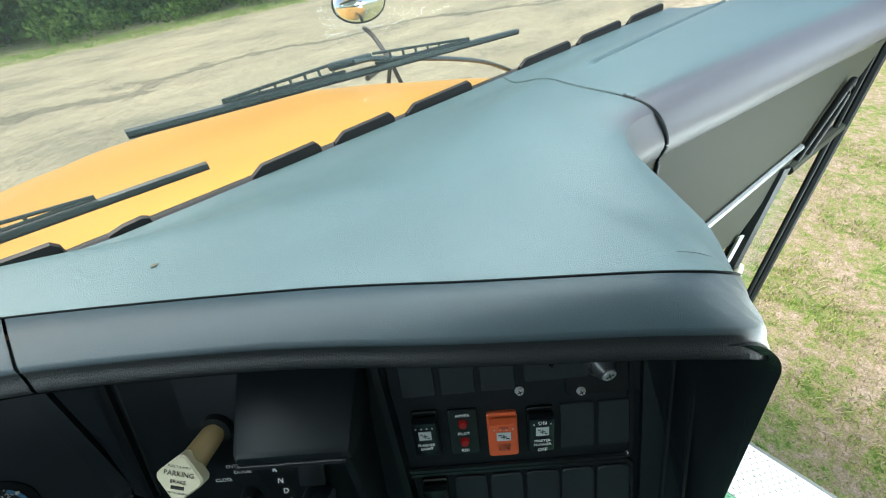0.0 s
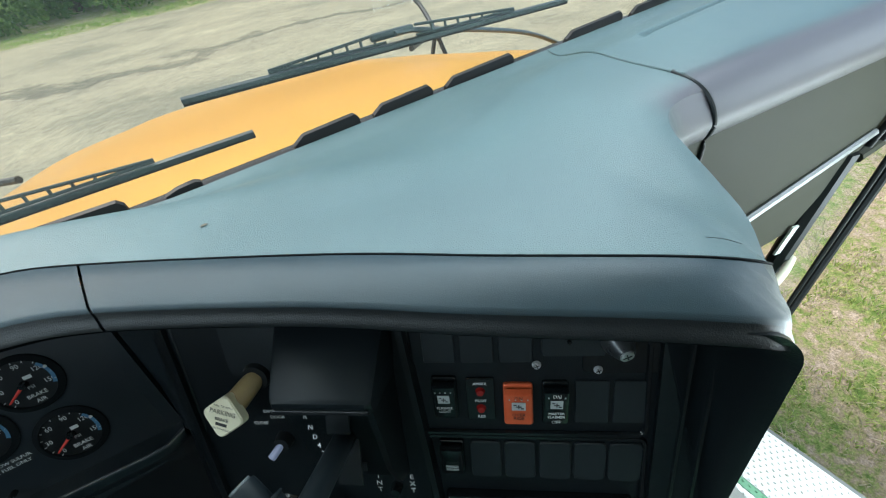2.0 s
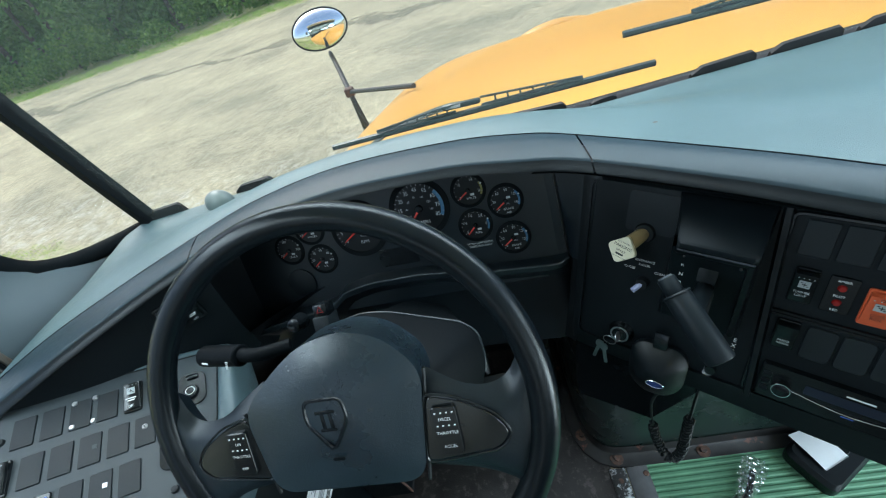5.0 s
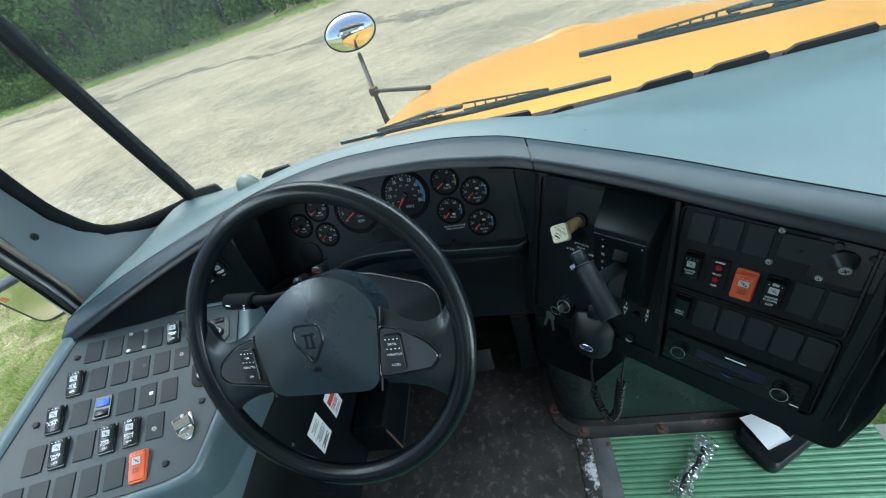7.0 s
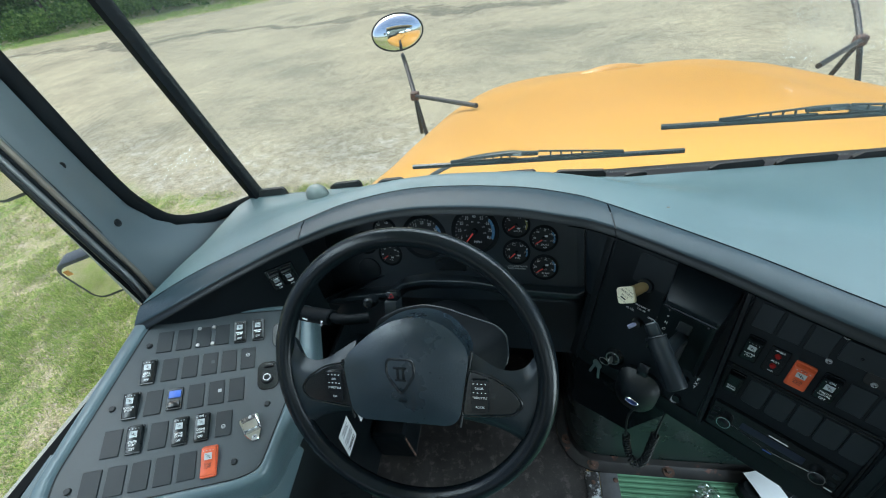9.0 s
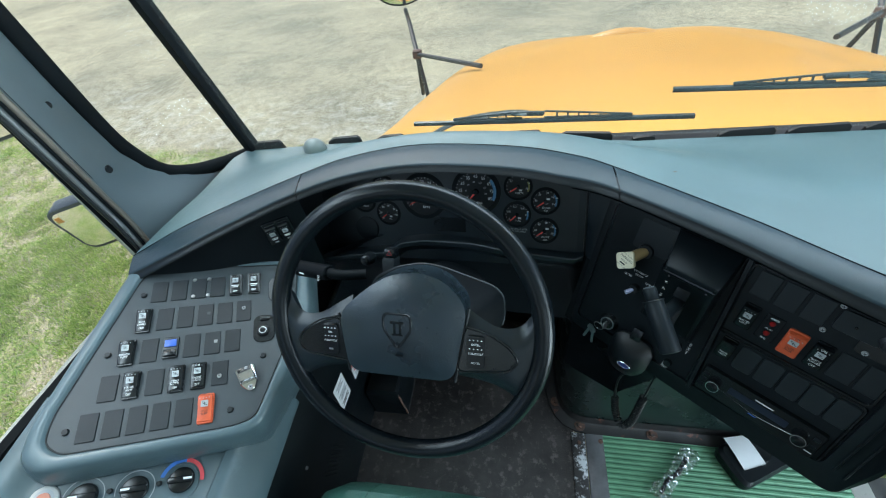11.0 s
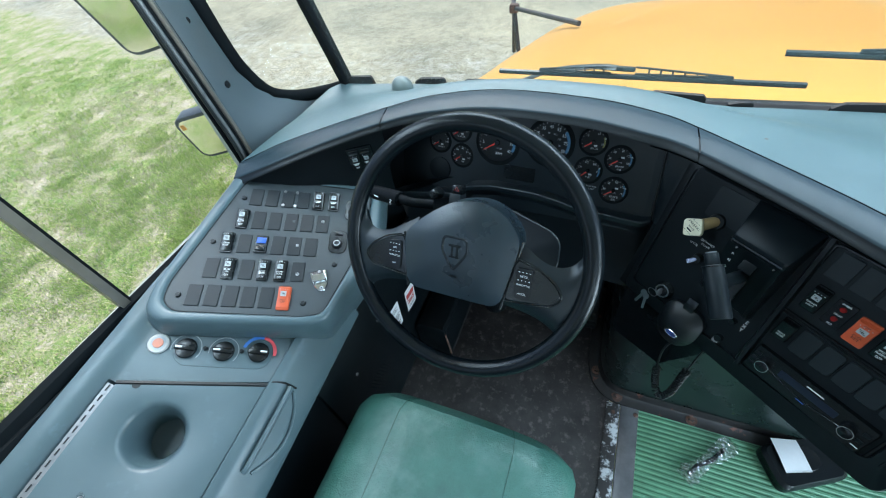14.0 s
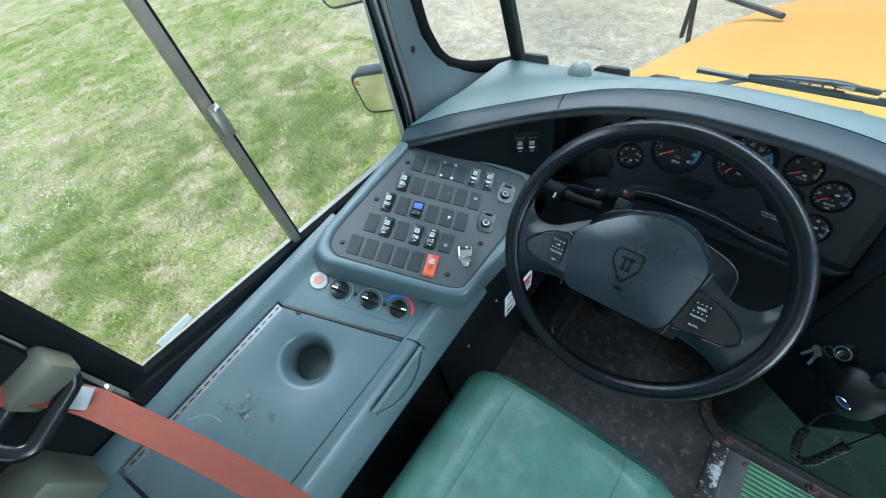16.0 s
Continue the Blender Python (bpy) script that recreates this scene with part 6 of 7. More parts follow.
for x, y in ((-0.128, 0.207), (0.083, 0.198), (-0.20, 0.28), (0.30, 0.197)):
    bo = part("bolt", cyl(0.016, 0.016, 0.003, pose(x, y, 0.006), 20), RUST, dog, "rusty bolt")
    part("bolt_head", cyl(0.0085, 0.007, 0.007, pose(x, y, 0.008), 6), RUST, bo)

col = thing("steering_column", W @ Vector((0, 0, -0.15)), "grey plastic steering column cover with stalk", "steering column")
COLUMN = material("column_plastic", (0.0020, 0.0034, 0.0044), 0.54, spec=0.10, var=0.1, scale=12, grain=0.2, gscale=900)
COWL = [(-0.102, 0.038), (-0.057, 0.061), (-0.0075, 0.071), (0.0345, 0.065), (0.070, 0.053), (0.129, 0.034), (0.148, 0.016), (0.150, -0.028), (0.130, -0.085), (0.05, -0.10), (-0.06, -0.10), (-0.115, -0.07), (-0.122, -0.005)]
cowl = rounded(COWL, 0.014, 5)
rows = []
for z, k in ((-0.034, 0.55), (-0.075, 0.74), (-0.118, 0.925), (-0.131, 0.968), (-0.137, 0.992), (-0.141, 1.0), (-0.146, 0.996), (-0.150, 0.965), (-0.19, 0.86), (-0.26, 0.66), (-0.32, 0.55)):
    rows.append([W @ Vector((x * k, -0.02 + (y + 0.02) * k, z)) for x, y in cowl])
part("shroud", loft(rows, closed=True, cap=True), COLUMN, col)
# the cowl's edge highlight, put into the colour of a thin paler tube
part("shroud_edge", tube([W @ Vector((x, y, -0.1405)) for x, y in cowl[:40]], 0.0020, 6), material("cowl_highlight", (0.022, 0.029, 0.033), 0.4, spec=0.3, var=0.2, scale=40), col, "column cover edge painted paler as a highlight")
part("column_tube", tube([W @ Vector((0, -0.02, -0.30)), (-0.60, 0.45, 0.02)], 0.045, 16), BLACK, col)
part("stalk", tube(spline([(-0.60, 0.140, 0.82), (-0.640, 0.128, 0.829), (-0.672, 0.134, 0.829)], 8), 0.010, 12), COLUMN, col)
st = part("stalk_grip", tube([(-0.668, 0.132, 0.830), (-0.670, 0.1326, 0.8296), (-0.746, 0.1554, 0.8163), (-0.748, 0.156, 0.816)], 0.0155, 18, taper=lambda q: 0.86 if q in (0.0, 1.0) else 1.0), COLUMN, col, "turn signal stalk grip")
ST = plane_frame((-0.715, 0.129, 0.829), (-0.25, -0.80, 0.55))
bars(ST @ pose(-0.010, 0, 0.003), st, 0.012, 0.005, 1)
bars(ST @ pose(0.030, 0, 0.001), st, 0.005, 0.012, 4)
part("hazard_block", box((0.027, 0.042, 0.036), W @ pose(-0.081, 0.052, -0.172), 0.004), BLANK, col, "grey switch block")
part("hazard_cap", box((0.023, 0.020, 0.026), W @ pose(-0.079, 0.081, -0.170), 0.003), GLOSS, col, "black hazard switch cap")
part("hazard_mark", loft([[W @ Vector((-0.079 + r * math.cos(a), 0.082 + r * math.sin(a), -0.1565)) for r in (0.0070, 0.0048)] for a in (math.pi / 2, math.pi * 7 / 6, math.pi * 11 / 6, math.pi * 5 / 2)]), LENSRED, col, "red hazard triangle", smooth=False)
part("ignition_boss", cyl(0.014, 0.011, 0.030, W @ pose(-0.137, 0.062, -0.20), 18, bevel=0.003), GLOSS, col, "black round boss")

# wheel details: shield relief, spoke switches
ring = rounded([(-0.021, 0.030), (0.021, 0.030), (0.023, 0.006), (0.0, -0.028), (-0.023, 0.006)], 0.008, 5)
CAPZ = 0.0256
# relief is blacker than the hub: its shading lines are put into the colour
part("shield_relief", tube([W @ Vector((x - 0.001, y + 0.004, CAPZ)) for x, y in ring], 0.0022, 6, closed=True, up=W.col[2].xyz), RIM, wheel, "embossed shield outline, darkened for its shading")
own = bmesh.new()
for x, y, w, h in ((0, 0.016, 0.022, 0.004), (-0.004, 0.006, 0.004, 0.018), (0.005, 0.006, 0.004, 0.018), (0, -0.004, 0.018, 0.003)):
    box((w, h, 0.002), W @ pose(x - 0.001, y + 0.004, CAPZ), 0.0006, bm=own)
part("shield_mark", own, RIM, wheel)
bars(W @ pose(0.001, -0.034, CAPZ - 0.0002), wheel, 0.013, 0.007, 1, COLUMN)
for s, words in ((1, ("DECEL", "THROTTLE", "ACCEL")), (-1, ("ON", "THROTTLE", "OFF"))):
    m = W @ pose(s * 0.1195, -0.022, 0.0132, 0, 0, 0)
    sw = part("throttle_switch", slab(outline(0.026, 0.052, 0.004), m, -0.001, 0.004, 0.001), GLOSS, wheel, "black throttle rocker switch")
    for i, w in enumerate(words):
        letters(w, 0.0034, m @ pose(0, 0.013 - 0.015 * i, 0.0046), sw)
    own = bmesh.new()
    for y in (0.020, 0.006):
        for x in (-0.009, -0.003, 0.003, 0.009):
            box((0.0018, 0.0012, 0.0006), m @ pose(x, y, 0.0043), bm=own)
    tagged(part("grip_marks", own, INK, sw, smooth=False), kind="stuff")

# pedals
pedal = thing("accelerator_pedal", (-0.25, 0.42, 0.02), "black ribbed accelerator pedal", "pedal")
PF = look((-0.255, 0.44, 0.16), (-0.24, 0.10, 0.30)) @ pose(0, 0, 0, 0, 180, 0)
part("pad", box((0.055, 0.20, 0.014), PF, 0.004), RUBBER, pedal)
for k in range(12):
    part("rib", box((0.046, 0.006, 0.004), PF @ pose(0, -0.085 + 0.0155 * k, 0.008), 0.001), RUBBER, pedal)
part("arm", tube([(-0.255, 0.455, 0.16), (-0.25, 0.60, 0.12)], 0.012, 8), BLACK, pedal)
brake = thing("brake_pedal", (-0.42, 0.40, 0.1), "black rubber brake pedal", "pedal")
part("pad", box((0.11, 0.075, 0.02), look((-0.42, 0.40, 0.14), (-0.40, 0.0, 0.4)) @ pose(0, 0, 0, 0, 180, 0), 0.006), RUBBER, brake)
part("arm", tube([(-0.42, 0.41, 0.14), (-0.42, 0.58, 0.36)], 0.012, 8), BLACK, brake)
brk = thing("floor_bracket", (-0.74, 0.26, 0.0), "black steel floor bracket with rusty edges", "bracket")
part("bracket_body", loft([[Vector((x, y, z)) for x, z in ((-0.815, 0.0), (-0.812, 0.150 + dz), (-0.800, 0.158 + dz), (-0.712, 0.158 + dz), (-0.702, 0.150 + dz), (-0.696, 0.0))] for y, dz in ((0.196, -0.012), (0.204, 0.0), (0.40, 0.0), (0.60, 0.06))], cap=True), BLACK, brk)
part("rusty_edge", tube([(-0.697, 0.198, 0.010), (-0.703, 0.199, 0.140)], 0.0035, 6), RUST, brk, "rusty upright edge")
part("rusty_edge", tube([(-0.697, 0.20, 0.010), (-0.697, 0.55, 0.012)], 0.004, 6), bpy.data.materials["rusty_flange"], brk, "rusty lower edge")

# stickers on the kick panel
kick = thing("kick_panel", (-0.82, 0.1, 0.3), "black kick panel with warning stickers", "panel")
part("panel", box((0.012, 0.80, 0.53), pose(-0.826, 0.20, 0.265), 0.003), BLACK, kick)
SF = Matrix.Translation((-0.8185, 0.128, 0.304)) @ pose(0, 0, 0, 90, 0, 90) @ pose(0, 0, 0, 0, 0, -5)
stk = part("sticker", slab(outline(0.064, 0.102, 0.002, 3), SF, 0, 0.0006), PAPER, kick, "white printed sticker")
bars(SF @ pose(0.0, 0.030, 0.0008), stk, 0.040, 0.020, 3, SCALEGREY)
bars(SF @ pose(0.002, -0.004, 0.0008), stk, 0.050, 0.024, 4, SCALEGREY)
bars(SF @ pose(0.0, -0.034, 0.0008), stk, 0.044, 0.016, 3, DARKINK)
SF2 = Matrix.Translation((-0.8185, 0.232, 0.283)) @ pose(0, 0, 0, 90, 0, 90) @ pose(0, 0, 0, 0, 0, -7)
REDPRINT = material("red_print", (0.45, 0.06, 0.05), 0.6, var=0.05)
stk = part("sticker", slab(outline(0.060, 0.090, 0.002, 3), SF2, 0, 0.0006), PAPER, kick, "white warning sticker with red heading")
part("heading", box((0.050, 0.020, 0.0006), SF2 @ pose(0, 0.014, 0.0008)), REDPRINT, stk, smooth=False)
bars(SF2 @ pose(0, -0.010, 0.0008), stk, 0.048, 0.020, 4, REDPRINT)
bars(SF2 @ pose(0, -0.032, 0.0008), stk, 0.044, 0.014, 3, SCALEGREY)
for k in range(8):
    part("vent_slot", box((0.003, 0.004, 0.075), pose(-0.8195, -0.065 + 0.011 * k, 0.21, 20, 0, 0), 0.001), RUBBER, kick)
for y, z in ((-0.09, 0.36), (-0.10, 0.17), (0.06, 0.40)):
    part("screw", cyl(0.005, 0.004, 0.004, pose(-0.8205, y, z, 0, 90, 0), 10), STEEL, kick)

# box with a folded paper under the wing, bag on the mat
BOXPOLY = [(0.238, 0.165), (0.286, 0.062), (0.442, 0.150), (0.395, 0.252)]
cb = thing("floor_box", (0.32, 0.15, 0.0), "flat black plastic box on the green mat", "box")
part("box_body", slab(rounded(BOXPOLY, 0.026, 7), Matrix.Translation((0, 0, 0.006)), 0, 0.042, 0.010), BLACK, cb)
part("disc", cyl(0.032, 0.030, 0.003, pose(0.345, 0.165, 0.047), 28), GLOSS, cb)
pp = finish("folded_paper", loft([[Vector((0.265, 0.192, 0.0505)), Vector((0.325, 0.205, 0.052))], [Vector((0.276, 0.150, 0.058)), Vector((0.335, 0.168, 0.060))], [Vector((0.292, 0.108, 0.0515)), Vector((0.352, 0.130, 0.0525))], [Vector((0.2925, 0.1082, 0.053)), Vector((0.353, 0.1302, 0.055))]]), PAPER)
tagged(pp, "folded white sheet of paper on the black box", "paper")
bag = thing("plastic_bag", (0.122, 0.092, 0.01), "clear plastic bag with a small black part inside", "bag")
b0, b1 = Vector((0.185, 0.160, 0.018)), Vector((0.060, 0.024, 0.018))
bd = (b1 - b0).normalized()
bs = Vector((-bd.y, bd.x, 0))
rng = random.Random(4)
rows = []
for k in range(60):
    t = k / 59
    hw = 0.021 + 0.004 * math.sin(t * 9) + rng.uniform(-0.004, 0.004)
    rows.append([b0.lerp(b1, t) + bs * (hw * math.cos(a) + rng.uniform(-0.002, 0.002)) + Vector((0, 0, max(-0.009, 0.011 * math.sin(a) * (0.3 + rng.random() * 1.1)))) for a in np.linspace(0, 2 * math.pi, 18, endpoint=False)])
FILM = bpy.data.materials.new("clear_film")
FILM.use_nodes = True
fn, fl = FILM.node_tree.nodes, FILM.node_tree.links
fn.clear()
ft, fg, fm, fo = (fn.new("ShaderNode" + k) for k in ("BsdfTransparent", "BsdfGlossy", "MixShader", "OutputMaterial"))
fg.inputs["Roughness"].default_value, fm.inputs[0].default_value = 0.10, 0.30
fl.new(ft.outputs[0], fm.inputs[1])
fl.new(fg.outputs[0], fm.inputs[2])
fl.new(fm.outputs[0], fo.inputs[0])
part("film", loft(rows, closed=True, cap=True), FILM, bag, "crumpled clear film", smooth=False)
part("content", tube([b0.lerp(b1, 0.18), b0.lerp(b1, 0.45) + bs * 0.005, b0.lerp(b1, 0.70) - bs * 0.004, b0.lerp(b1, 0.90)], 0.006, 8, flat=0.7), RUBBER, bag, "black part")

# ---- console details ----
sp = thing("driver_switch_console", P @ Vector((0, 0, 0)), "dark grey side switch panel with rocker switches and blanks", "switch panel")
part("switch_plate", slab(plate_poly, P, -0.012, 0.002, 0.0015), PLATE, sp)
ROT = math.degrees(math.atan2(-0.0272, 0.0227))


def cell(i, r):
    return P @ pose(0.064 + 0.0228 * i - 0.0595 * r, 0.1325 - 0.0270 * i - 0.0258 * r, 0.002, 0, 0, ROT)


KINDS = {(1, 0): ("", "REAR/HEATER", "OFF"), (2, 0): ("", "BOOSTER/PUMP", ""), (3, 1): ("", "STROBE/LIGHT", "OFF"), (3, 3): ("", "DRIVER/DOME", "OFF"), (3, 4): ("ON", "DOME/LIGHTS", "OFF"), (0, 4): ("", "", "OFF"), (0, 5): ("", "", "OFF")}
for r in range(5):
    for i in range(6):
        m = cell(i, r)
        if (r, i) in KINDS:
            t, c, b = KINDS[(r, i)]
            rocker(m, sp, (0.0245, 0.050), top=t, mid=c, low=b)
        elif (r, i) == (4, 5):
            rocker(m, sp, (0.0255, 0.052), ORANGE, mid="NOISE/SUPP", name="noise_switch", label="orange rocker switch")
        elif (r, i) == (2, 2):
            bl = part("blue_switch", slab(outline(0.026, 0.042, 0.002), m, 0, 0.004, 0.001), GLOSS, sp, "black switch with a blue window")
            part("window", box((0.020, 0.014, 0.003), m @ pose(0, 0.008, 0.005), 0.001), BLUEPL, bl)
            part("paddle", box((0.019, 0.012, 0.005), m @ pose(0, -0.011, 0.005, -8, 0, 0), 0.001), GLOSS, bl)
        else:
            bc = blank(m, sp, (0.0275, 0.046))
            if (r, i) in ((1, 5), (3, 5)):
                screw(m @ pose(0, 0.006 if r == 1 else -0.006, 0.002), bc, 0.0042)
            if (r, i) in ((1, 3), (2, 4)):
                part("chip", box((0.006, 0.006, 0.0012), m @ pose(0.006, 0.002, 0.0022)), STEEL if r == 2 else PLATE, bc)
for dx, dy in ((-0.013, 0.020), (0.014, 0.020), (-0.013, -0.018), (0.014, -0.018)):
    screw(cell(2, 0) @ pose(dx + 0.004, dy, 0.001), sp, 0.0045, material("aluminium_rivet", (0.5, 0.5, 0.5), 0.35, metal=1.0) if (dx, dy) == (-0.013, 0.020) else bpy.data.materials["aluminium_rivet"])
for a, b in ((0.043, 0.150), (-0.074, 0.104), (-0.194, 0.051), (-0.041, -0.142), (0.065, -0.123)):
    s = part("panel_screw", cyl(0.0058, 0.0045, 0.004, P @ pose(a, b, 0.002), 14), RUBBER, sp)
    part("socket", cyl(0.0022, 0.0022, 0.0012, P @ pose(a, b, 0.0054), 6), BLANK, s)
for a, b in ((0.189, -0.052), (0.104, -0.087)):
    j = part("mirror_control", slab(outline(0.040, 0.058, 0.014), P @ pose(a + 0.006, b, 0.002, 0, 0, ROT), 0, 0.003, 0.001), GLOSS, sp, "black mirror joystick plate")
    part("joystick", cyl(0.012, 0.010, 0.006, P @ pose(a, b - 0.003, 0.005), 22, bevel=0.001), GLOSS, j)
    part("joystick_mark", tube([P @ Vector((a + 0.0065 * math.cos(t), b - 0.003 + 0.0065 * math.sin(t), 0.0112)) for t in np.linspace(0, 2 * math.pi, 16, endpoint=False)], 0.0006, 5, closed=True, up=P.col[2].xyz), INK, j)
    part("selector", box((0.018, 0.008, 0.006), P @ pose(a + 0.022, b + 0.012, 0.006, 0, 0, ROT), 0.002), GLOSS, j)
# chrome latch on the plate
cl = thing("chrome_latch", P @ Vector((0.022, -0.129, 0.003)), "chrome sprung switch guard on the side panel", "latch")
CF = P @ pose(0.020, -0.125, 0.003, 0, 0, ROT + 18)
part("latch_base", slab(rounded([(-0.018, 0.018), (0.018, 0.018), (0.015, -0.014), (0.006, -0.030), (-0.006, -0.030), (-0.015, -0.014)], 0.005, 4), CF, 0, 0.003, 0.001), CHROME, cl)
part("latch_hood", loft([[CF @ Vector((x, y, z)) for x, z in ((-0.014, 0.003), (-0.012, h), (0.012, h), (0.014, 0.003))] for y, h in ((0.016, 0.007), (0.004, 0.016), (-0.010, 0.014), (-0.014, 0.004))], cap=True), CHROME, cl)
screw(CF @ pose(0, -0.024, 0.003), cl, 0.0045)
screw(CF @ pose(0.003, 0.012, 0.009), cl, 0.0035)

# heater controls on the slope between plate and lid
HT = thing("heater_controls", (-0.96, -0.23, 0.67), "three black rotary heater knobs with printed scales", "heater controls")
HN = (0.4168, -0.0863, 0.9049)

PALERING = material("pale_ring", (0.42, 0.43, 0.42), 0.5, var=0.1)
SCALE = material("scale_print", (0.32, 0.36, 0.38), 0.6, var=0.05)
HBLUE = material("heat_blue", (0.04, 0.16, 0.50), 0.5, var=0.05)
HRED = material("heat_red", (0.55, 0.06, 0.07), 0.5, var=0.05)
hp = plane_frame((-0.957, -0.228, lid_z(-0.957, -0.228)), HN)
part("control_plate", slab(outline(0.060, 0.190, 0.029, 7), hp @ pose(0, 0, 0, 0, 0, 32.5), 0.0, 0.0014, 0.0005), CONSOLE, HT)
for k, (x, y) in enumerate(((-1.020, -0.251), (-0.958, -0.226), (-0.900, -0.199))):
    f = hp @ Matrix.Translation((hp.inverted() @ Vector((x, y, lid_z(x, y)))).xy.to_3d()) @ pose(0, 0, 0.003, 0, 0, -72)
    kn = part("knob", cyl(0.0210, 0.0195, 0.006, f, 32, bevel=0.0012), GLOSS, HT)
    part("knob_grip", box((0.040, 0.010, 0.008), f @ pose(0, 0, 0.009, 0, 0, 12), 0.0025), GLOSS, kn)
    part("pointer", box((0.013, 0.0035, 0.001), f @ pose(-0.011 if k < 2 else 0.011, -0.002 if k < 2 else 0.003, 0.0132, 0, 0, 12)), INK, kn)
    if k == 2:
        for a0, a1, mt in ((178, 95, HBLUE), (95, 5, HRED)):
            part("scale", loft([[f @ Vector((r * math.cos(a), r * math.sin(a), 0.0008)) for r in (0.0285, 0.0350)] for a in np.linspace(radians(a0), radians(a1), 14)]), mt, kn, smooth=False)
    else:
        part("scale", loft([[f @ Vector((r * math.cos(a), r * math.sin(a), 0.0008)) for r in (0.0278, 0.0292)] for a in np.linspace(radians(205), radians(-25), 24)]), SCALE, kn, smooth=False)
    letters(("AIR", "HEAT", "TEMP")[k], 0.0050, f @ pose(0, 0.036, 0.0006), HT, SCALE)
for x, y in ((-0.990, -0.236), (-0.929, -0.211)):
    f = hp @ Matrix.Translation((hp.inverted() @ Vector((x, y, lid_z(x, y)))).xy.to_3d())
    part("stud", cyl(0.0045, 0.0035, 0.006, f @ pose(0, 0, 0.003), 12), RUBBER, HT)
eb = thing("round_button", (-1.067, -0.265, 0.72), "round white-ringed orange push button", "button")
f = plane_frame((-1.067, -0.265, lid_z(-1.067, -0.265) + 0.002), HN)
part("ring", cyl(0.021, 0.019, 0.004, f, 32, bevel=0.001), PALERING, eb)
part("inset", cyl(0.0145, 0.0145, 0.0044, f, 28), SCALE, eb)
part("push_face", cyl(0.0105, 0.0095, 0.0062, f, 24), material("orange_lens", (0.46, 0.16, 0.09), 0.4, var=0.1), eb)

# hinge along the lid, and the pull handle
hinge = thing("lid_hinge", (-1.087, -0.56, 0.69), "steel piano hinge along the console lid", "hinge")
DULLSTEEL = material("dull_hinge_steel", (0.20, 0.21, 0.215), 0.42, metal=0.7, var=0.2, scale=40)
part("hinge_leaf", loft([[Vector((x, y, lid_z(x, y) + h)) for y in (-0.362, -0.752)] for x, h in ((-1.0930, 0.0062), (-1.0925, 0.0084), (-1.0800, 0.0092), (-1.0795, 0.0080))]), DULLSTEEL, hinge, smooth=False)
for k in range(20):
    y = -0.370 - k * 0.0192
    part("knuckle_slot", box((0.0026, 0.0118, 0.0016), plane_frame((-1.0862, y, lid_z(-1.0862, y) + 0.0094), HN) @ pose(0, 0, 0, 0, 0, -78), 0.0004), RUBBER, hinge, "dark slot between hinge knuckles")


def on_side(x, y, h):
    return Vector((x, y, lid_z(x, y) + h))


part("handle_bar", tube(spline([on_side(-0.817, -0.232, -0.002), on_side(-0.814, -0.245, 0.001), on_side(-0.8135, -0.320, 0.001), on_side(-0.814, -0.385, 0.001), on_side(-0.817, -0.398, -0.002)], 20), 0.0052, 10), CONSOLE, con, "moulded pull handle")
part("handle_groove", tube(spline([on_side(-0.8145, -0.236, -0.016), on_side(-0.807, -0.262, -0.036), on_side(-0.802, -0.305, -0.048), on_side(-0.804, -0.350, -0.044), on_side(-0.8135, -0.394, -0.020)], 24), 0.0030, 8), CONSOLE, con)
part("handle_shadow_gap", tube([on_side(-0.8155, -0.240, -0.0075), on_side(-0.8145, -0.320, -0.009), on_side(-0.8155, -0.390, -0.0075)], 0.0022, 6), RUBBER, con, "dark slot under the handle")
part("lid_end_gap", tube([on_side(x, -0.2385 + 0.5 * (x + 0.84), h) for x, h in ((-0.853, 0.004), (-0.847, 0.0095), (-0.841, 0.0122), (-0.832, 0.0118), (-0.825, 0.007), (-0.820, -0.005), (-0.815, -0.020))], 0.0024, 6), RUBBER, con, "dark gap at the lid's end")
part("lid_front_gap", tube([LID @ Vector((oc[0].x, oc[0].y, 0.0062)), LID @ Vector((oc[1].x, oc[1].y, 0.0062))], 0.0046, 6), RUBBER, con, "dark gap in front of the lid")
part("lid_notch", cyl(0.0075, 0.0075, 0.004, plane_frame((-1.0505, -0.3450, lid_z(-1.0505, -0.3450) + 0.0052), HN), 18), RUBBER, con, "small round finger notch")
part("lid_side_gap", tube([LID @ Vector((oc[1].x, oc[1].y, 0.0035)), LID @ Vector((oc[2].x, oc[2].y, 0.0035))], 0.0032, 6), RUBBER, con, "dark gap beside the lid")

# ---- seat belt and its anchor ----
structure(part("trim_rear", box((0.02, 1.2, 0.62), pose(-1.162, -1.27, 0.70), 0.004), MATTE), "black trim panel behind the driver's window", "trim")
anchor = thing("belt_anchor", (-1.14, -0.72, 0.8), "beige steel seat belt anchor housing", "belt anchor")
BEIGE = material("beige_paint", (0.092, 0.095, 0.072), 0.45, var=0.08, scale=10)
part("upper_housing", box((0.06, 0.085, 0.055), pose(-1.145, -0.690, 0.915, 12, 10, 0), 0.008), BEIGE, anchor)
part("lower_housing", box((0.10, 0.16, 0.13), pose(-1.13, -0.86, 0.74, 8, 8, 0), 0.015), BEIGE, anchor)
part("bolt", cyl(0.008, 0.006, 0.008, look((-1.12, -0.655, 0.83), (-1.3, -0.655, 0.83)) @ pose(0, 0, -0.004), 12), STEEL, anchor)
